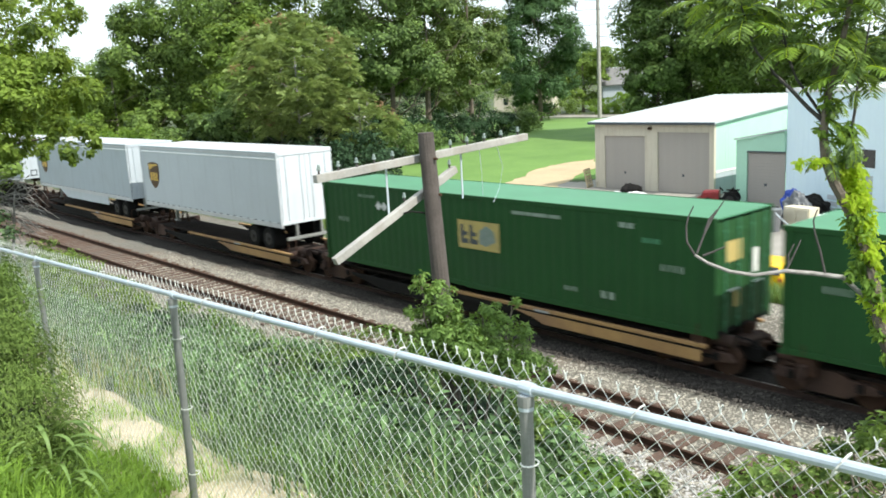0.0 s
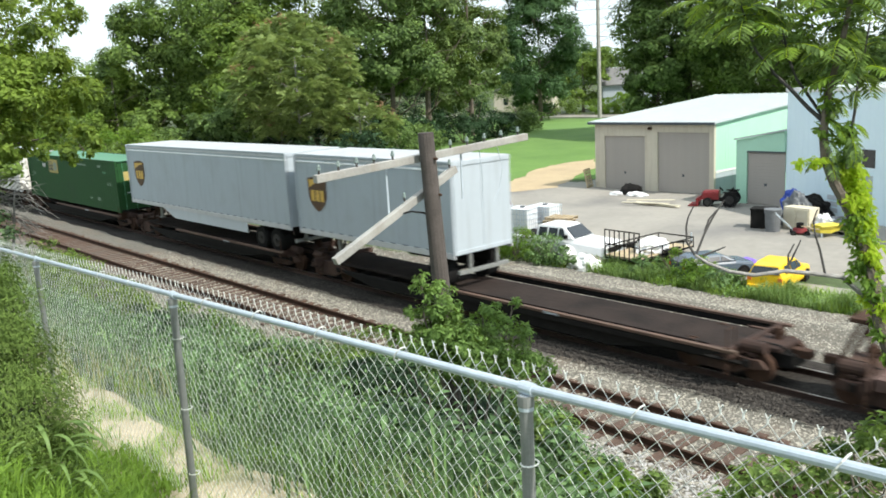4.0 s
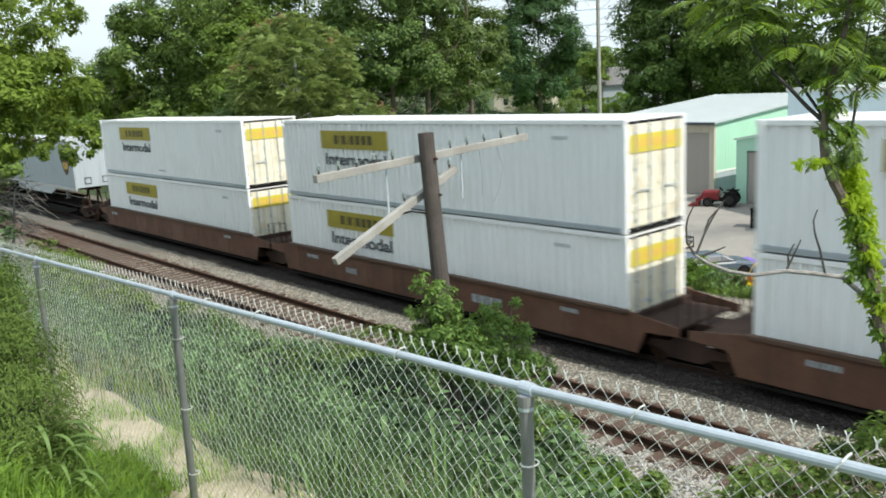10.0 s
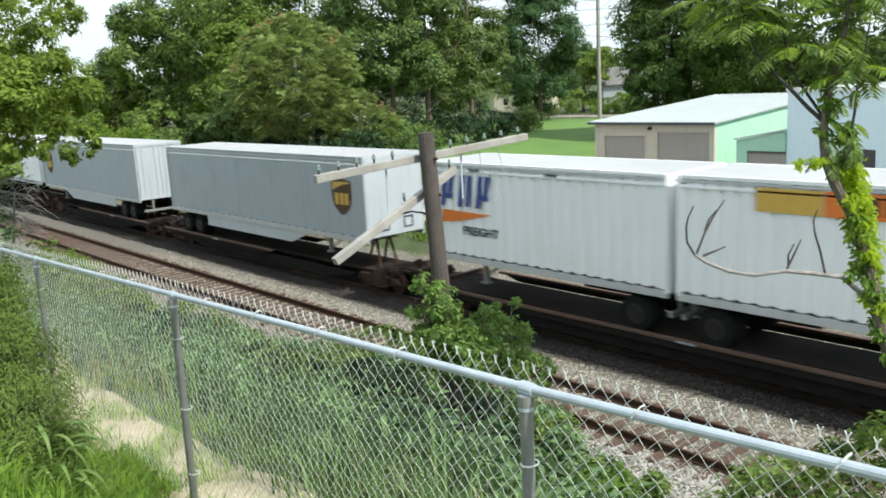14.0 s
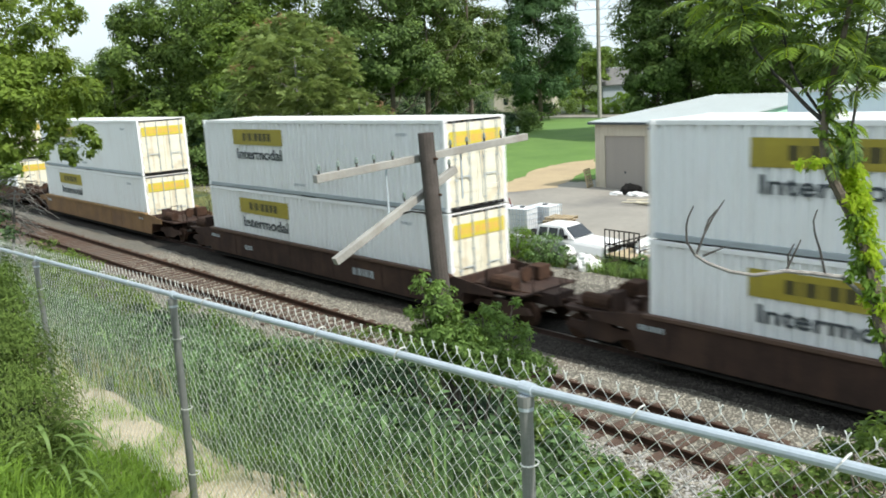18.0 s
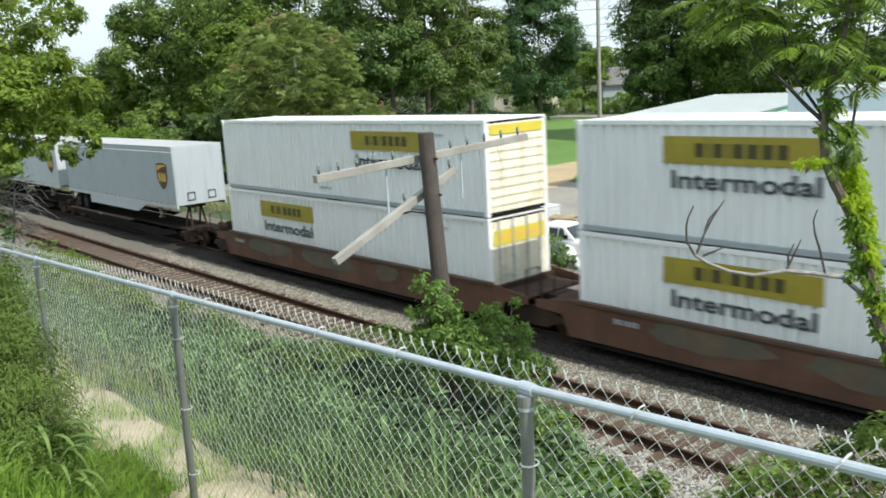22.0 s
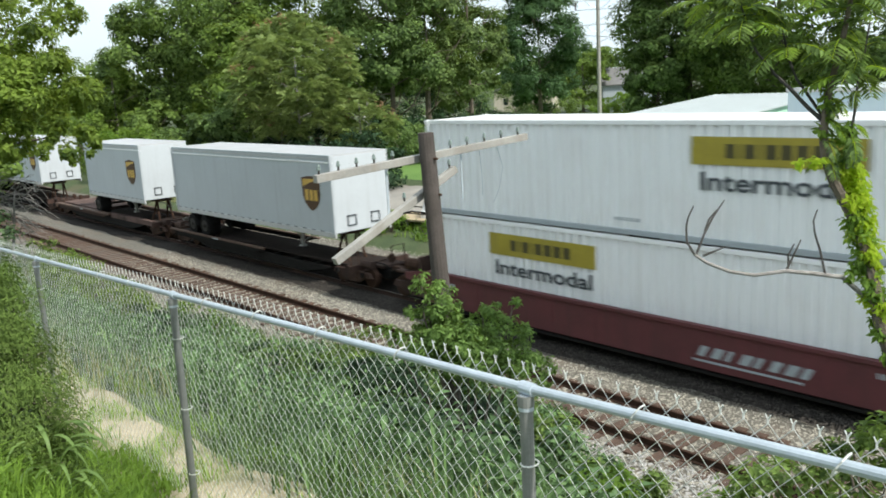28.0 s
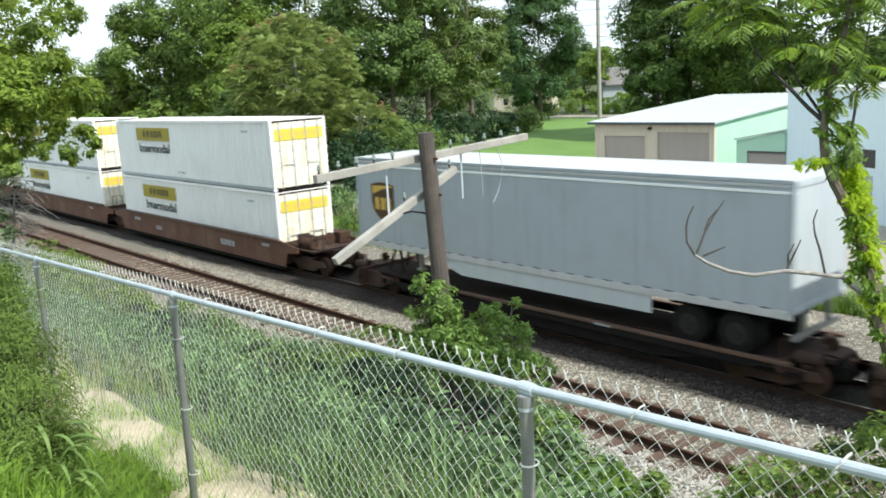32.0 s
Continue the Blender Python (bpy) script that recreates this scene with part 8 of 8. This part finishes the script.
x, y = scatter(22000, -40, 2, 5.4, 9.4, 81, past_gravel)
v, f = blades(x, y, np.where(x > -21, 0.5, 0.42), 0.012, 0.45, 82)
tagged(sheet("verge_grass", v, f, "leaf_turf"), "bright tall grass along the yard edge", "grass", kind="stuff")
x, y = scatter(7000, -62, -38, 5.6, 11.0, 86, lambda a, b: noise.noise((a * 0.5, b * 0.7, 51)) > -0.1)
v, f = blades(x, y, np.full(len(x), 0.4), 0.012, 0.7, 87)
tagged(sheet("dead_grass", v, f, "leaf_dry"), "pale dead grass on the gravel before the woods", "grass", kind="stuff")
x, y = scatter(13000, -21, -8, 7.3, 8.9, 84, lambda a, b: noise.noise((a * 0.9, b * 0.9, 44)) > -0.12)
v, f = blades(x, y, 0.42 + 0.34 * np.sin(x * 1.3) ** 2, 0.010, 0.55, 85)
tagged(sheet('rank_grass', v, f, 'leaf_long'), 'rank tall grass before the parked cars', 'grass', kind='stuff')
v, f = weed_patch(1300, -48, 2, 5.2, 8.8, 83, 0.13, 0.7, past_gravel)
tagged(sheet("verge_weeds", v, f, "leaf_weed"), "weeds along the yard edge", "weeds", kind="stuff")
k = 0
for x, y, r, h in ((-24.8, 7.3, 0.8, 1.5), (-23.4, 7.6, 0.8, 1.3), (-25.9, 7.2, 0.7, 1.3), (-22.4, 7.7, 0.6, 0.9), (-33, 6.9, 1.0, 1.0), (-36, 7.2, 1.2, 1.4), (-30, 6.8, 0.8, 0.8), (-15.6, 8.0, 0.8, 0.8), (-17.7, 8.5, 0.8, 1.15), (-18.6, 8.1, 0.6, 0.8), (-16.6, 8.6, 0.6, 0.85), (-39, 7.8, 1.4, 1.6), (-16.4, 8.1, 0.8, 0.85)):
    bush("green weedy bush on the verge by the yard", (x, y), r, h, "leaf_weed" if k % 2 else "leaf_bright", 300 + k, 900, 0.12, "bush", 22)
    k += 1

x, y = scatter(6000, -10, -1, -16.5, -15.3, 95, lambda a, b: noise.noise((a * 2.2, b * 2.2, 30)) > 0.12)
v, f = blades(x, y, np.full(len(x), 0.24), 0.004, 0.7, 96)
tagged(sheet("sand_grass", v, f, "leaf_turf"), "thin grass tufts growing in the sandy strip", "grass", kind="stuff")

# ---------- near plants inside the fence ----------
ev = thing("evergreen_shrub", "dense feathery evergreen shrub beside the fence", "shrub")
EB = (-4.93, -17.56)
bm = bmesh.new()
tube(bm, [(EB[0], EB[1], gz(*EB) - 0.05), (EB[0], EB[1], 6.0), (EB[0] - 0.05, EB[1], 6.5)], 0.06, 0.02, 6)
r = np.random.default_rng(90)
tuft = []
for i in range(190):
    hgt = (i + 0.5) / 190
    an = i * 2.39996 + r.uniform(-0.3, 0.3)
    rad = (0.20 + 0.36 * (1 - hgt) ** 0.75) * r.uniform(0.55, 1.02)
    tuft.append((EB[0] + rad * math.cos(an), EB[1] + rad * math.sin(an), 4.95 + hgt * 1.55, math.cos(an), math.sin(an), 0.5, 0.085 + 0.07 * r.random()))
    if i % 3 == 0:
        tube(bm, [(EB[0], EB[1], 4.9 + hgt * 1.4), tuft[-1][:3]], 0.012, 0.004, 4)
part("stem", bm, "bark", ev)
tuft = np.array(tuft)
n = 95000
pick = r.integers(0, len(tuft), n)
g = r.normal(size=(n, 3))
g /= np.linalg.norm(g, axis=1, keepdims=True)
p = tuft[pick, :3] + g * r.uniform(0.05, 1, (n, 1)) ** 0.5 * tuft[pick, 6:] * [1.1, 1.1, 1.0]
v, f = leaves(np.hstack([p, g * 0.5 + tuft[pick, 3:6] * 0.9]), 0.026, 0.22, 0.1, 0.4, -0.25)
sheet("foliage", v, f, "leaf_ever", ev)


def arching(roots, seed):
    """Long broad grass blades that rise, bend over and hang down."""
    rs = random.Random(seed)
    vs, fs = [], []
    for x, y, z in roots:
        d = Vector((math.cos(rs.uniform(0.2, 1.5)), math.sin(rs.uniform(-0.7, 0.9)), 0)).normalized()
        side = Vector((-d.y, d.x, 0))
        L, w, p, ang = rs.uniform(0.26, 0.44), rs.uniform(0.011, 0.016), Vector((x, y, z)), rs.uniform(0.9, 1.35)
        k = len(vs)
        for i in range(9):
            ww = w * (1 - (i / 8) ** 2.2) + 0.0006
            vs += [tuple(p - side * ww), tuple(p + Vector((0, 0, -0.003))), tuple(p + side * ww)]
            p = p + (d * math.cos(ang) + Vector((0, 0, math.sin(ang)))) * L / 8
            ang -= rs.uniform(0.32, 0.5)
        for i in range(8):
            a = k + i * 3
            for q in (0, 1):
                fs += [(a + q, a + q + 1, a + q + 4), (a + q, a + q + 4, a + q + 3)]
    return vs, fs


rs = random.Random(91)
roots = [(-4.62 + rs.uniform(-0.1, 0.22), -17.42 + rs.uniform(-0.16, 0.14), 5.45 + rs.uniform(-0.15, 0.22)) for i in range(20)]
v, f = arching(roots, 92)
tagged(sheet("long_grass", v, f, "leaf_long"), "clump of long arching grass by the fence", "grass", kind="stuff")
x, y = scatter(12000, -6.6, -2.2, -17.9, -16.25, 93, lambda a, b: noise.noise((a, b, 4)) > -0.3)
v, f = blades(x, y, np.where(y < -16.62, 0.27, 0.16), 0.0065, 0.7, 94)
tagged(sheet("short_grass", v, f, "leaf_frond"), "bright short grass at the foot of the fence", "grass", kind="stuff")
x, y = scatter(30000, -12, 6, -23, -16.7, 97, lambda a, b: noise.noise((a * 0.8, b * 0.8, 61)) > -0.15 and not (-6.6 < a < -2.6 and b > -17.8))
v, f = blades(x, y, np.full(len(x), 0.11), 0.005, 0.7, 98)
tagged(sheet("top_grass", v, f, "leaf_weed"), "short rough grass on top of the bank", "grass", kind="stuff")

# ---------- the vine-covered tree ----------
vt = thing("vine_covered_tree", "slim tree with feathery compound leaves, wrapped in bright vines", "tree")
GT = gz(-2.0, -11.8)
TR = [(-2.0, -11.8, GT - 0.1), (-2.36, -11.88, 4.98), (-2.48, -11.92, 5.37), (-2.54, -11.91, 5.64), (-2.63, -11.90, 5.97), (-2.73, -11.94, 6.21), (-2.83, -12.0, 6.43), (-2.90, -12.01, 6.60), (-2.94, -11.98, 6.80), (-2.95, -11.93, 6.98), (-2.95, -11.86, 7.17), (-2.93, -11.74, 7.47), (-2.92, -11.63, 7.81), (-2.94, -11.57, 8.06)]
S1 = [(-2.96, -11.95, 6.90), (-3.05, -12.02, 7.01), (-3.15, -12.09, 7.15), (-3.25, -12.17, 7.28), (-3.36, -12.24, 7.45), (-3.42, -12.26, 7.61), (-3.48, -12.27, 7.81)]
S2 = [(-2.99, -11.90, 6.94), (-3.10, -11.90, 7.09), (-3.18, -11.95, 7.23), (-3.24, -11.97, 7.40), (-3.30, -11.96, 7.62), (-3.37, -11.97, 7.84)]
S3 = [(-2.75, -11.98, 6.54), (-2.76, -11.93, 6.75), (-2.76, -11.86, 6.96), (-2.77, -11.81, 7.16), (-2.76, -11.72, 7.41), (-2.76, -11.65, 7.66)]
bm = bmesh.new()
tube(bm, TR, 0.06, 0.016, 8)
part("trunk", bm, "bark", vt)
for s, r0 in ((S1, 0.02), (S2, 0.014), (S3, 0.014)):
    part("limb", tube(bmesh.new(), s, r0, 0.006, 6), "darktwig", vt)
DEAD = [[(-2.49, -11.88, 5.46), (-2.59, -11.94, 5.55), (-2.72, -12.05, 5.71), (-2.87, -12.21, 5.75), (-3.02, -12.37, 5.78), (-3.18, -12.55, 5.76), (-3.31, -12.69, 5.80), (-3.43, -12.80, 5.87), (-3.50, -12.87, 5.94)],
        [(-3.50, -12.87, 5.94), (-3.55, -12.90, 6.04), (-3.57, -12.88, 6.16), (-3.57, -12.85, 6.23), (-3.55, -12.81, 6.31)],
        [(-3.49, -12.86, 5.95), (-3.47, -12.79, 6.09), (-3.44, -12.71, 6.22), (-3.40, -12.62, 6.34)],
        [(-3.47, -12.78, 6.11), (-3.46, -12.74, 6.20), (-3.43, -12.68, 6.27)], [(-3.46, -12.82, 5.93), (-3.40, -12.75, 5.96), (-3.35, -12.68, 5.99)],
        [(-3.02, -12.36, 5.78), (-2.99, -12.30, 5.90), (-2.97, -12.23, 6.01)], [(-3.01, -12.34, 5.82), (-3.02, -12.33, 5.90), (-3.00, -12.28, 5.98)],
        [(-2.81, -12.15, 5.74), (-2.86, -12.14, 5.92), (-2.90, -12.15, 6.05), (-2.92, -12.14, 6.15), (-2.91, -12.10, 6.23)]]
dead = part("dead_branch", tube(bmesh.new(), DEAD[0], 0.021, 0.012, 8), "deadwood", vt, "bare grey dead branch")
for q in DEAD[1:]:
    part("twig", tube(bmesh.new(), q, 0.010, 0.005, 6), "darktwig", dead)


def frond(at, heading, length, droop, seed):
    """A feathery compound leaf: pairs of narrow leaflets along a drooping rib."""
    rs = random.Random(seed)
    p = Vector(at)
    d = Vector((math.cos(heading), math.sin(heading), 0.35))
    n = 11
    vs, fs, rib = [], [], [p.copy()]
    for i in range(n):
        d.z -= droop / n
        p = p + d.normalized() * length / n
        rib.append(p.copy())
        side = d.cross(Vector((0, 0, 1))).normalized()
        for s in (-1, 1):
            ll = length * 0.36 * math.sin(math.pi * (0.18 + 0.8 * i / n)) ** 0.6
            e = p + (side * s * 0.9 + d.normalized() * 0.45 + Vector((0, 0, -0.35 + rs.uniform(-0.15, 0.15)))).normalized() * ll
            m = p.lerp(e, 0.45) + Vector((0, 0, 0.012))
            w = d.normalized() * ll * 0.16
            k = len(vs)
            vs += [tuple(p), tuple(m + w), tuple(e), tuple(m - w)]
            fs += [(k, k + 1, k + 2), (k, k + 2, k + 3)]
    return vs, fs, rib


fronds = []
rs = random.Random(12)
for q, cnt in ((S1[5:], 9), (S2[3:], 13), (S3[3:], 12), (TR[10:], 22)):
    for i in range(cnt):
        j = rs.uniform(0.2, len(q) - 1.001)
        a, b = Vector(q[int(j)]), Vector(q[int(j) + 1])
        fronds.append((a.lerp(b, j % 1), rs.uniform(0, 6.28), rs.uniform(0.30, 0.44)))
for i in range(16):
    fronds.append((Vector((-3.55 + rs.uniform(-0.3, 0.3), -12.3 + rs.uniform(-0.3, 0.3), 7.86 + rs.uniform(-0.1, 0.3))), rs.uniform(0, 6.28), rs.uniform(0.32, 0.44)))
for i in range(34):
    fronds.append((Vector((-3.05 + rs.uniform(-0.75, 0.65), -11.85 + rs.uniform(-0.6, 0.6), 7.82 + rs.uniform(-0.14, 0.4))), rs.uniform(0, 6.28), rs.uniform(0.32, 0.46)))
hung = len(fronds)
for i in range(20):
    q = TR[7:12] if i % 3 else S3
    j = rs.uniform(0, len(q) - 1.001)
    fronds.append((Vector(q[int(j)]).lerp(Vector(q[int(j) + 1]), j % 1), rs.uniform(0, 6.28), rs.uniform(0.16, 0.26)))
for i, (p, h, l) in enumerate(fronds):
    vs, fs, rib = frond(p, h, l, rs.uniform(0.9, 1.7) if i < hung else rs.uniform(2.0, 3.0), 400 + i)
    fr = sheet("frond", vs, fs, ("leaf_frond", "leaf_dark", "leaf_mid", "leaf_dark")[i % 4], vt)
    part("rib", tube(bmesh.new(), rib[::2] + [rib[-1]], 0.004, 0.002, 4), "leaf_lime", fr)


def sleeve(path, n, spread, seed):
    """Leaf places crowded round a stem, in uneven tufts."""
    r = np.random.default_rng(seed)
    out = []
    for a, b in zip(path, path[1:]):
        for _ in range(max(1, n // 26)):
            t = r.uniform(0, 1)
            c = np.asarray(a) * (1 - t) + np.asarray(b) * t + r.normal(0, spread, 3)
            g = r.normal(0, 0.5, (26, 3)) * [1, 1, 1.5]
            out.append(np.hstack([c + g * spread * 0.8, g + [0.5, -0.6, 0.4]]))
    return np.concatenate(out)


# bright vine on the lower trunk, darker vine above it
v, f = leaves(np.concatenate([sleeve([(-2.82, -11.93, 6.60), (-2.74, -11.89, 6.44), (-2.69, -11.88, 6.26), (-2.65, -11.89, 6.07)], 640, 0.042, 14), sleeve([(-2.65, -11.89, 6.05), (-2.60, -11.90, 5.88), (-2.54, -11.91, 5.64), (-2.49, -11.93, 5.37)], 280, 0.036, 15), sleeve([(-2.86, -12.06, 6.56), (-2.92, -12.2, 6.61), (-2.96, -12.31, 6.61)], 56, 0.022, 16)]), 0.058, 0.42, 0.4, 0.5, 0.75)
sheet("vine", v, f, "leaf_lime", vt, "bright lime green vine leaves")
v, f = leaves(np.concatenate([sleeve(TR[1:6], 300, 0.034, 17), sleeve(TR[8:11], 120, 0.03, 18), sleeve([(-2.80, -11.90, 6.92), (-2.80, -11.89, 6.72), (-2.77, -11.91, 6.50)], 230, 0.03, 19), sleeve([(-2.66, -11.97, 5.9), (-2.63, -11.97, 5.74)], 200, 0.032, 20)]), 0.06, 0.42, 0.3, 0.5, 0.8)
sheet("vine", v, f, "leaf_frond", vt, "green vine leaves")


motions()
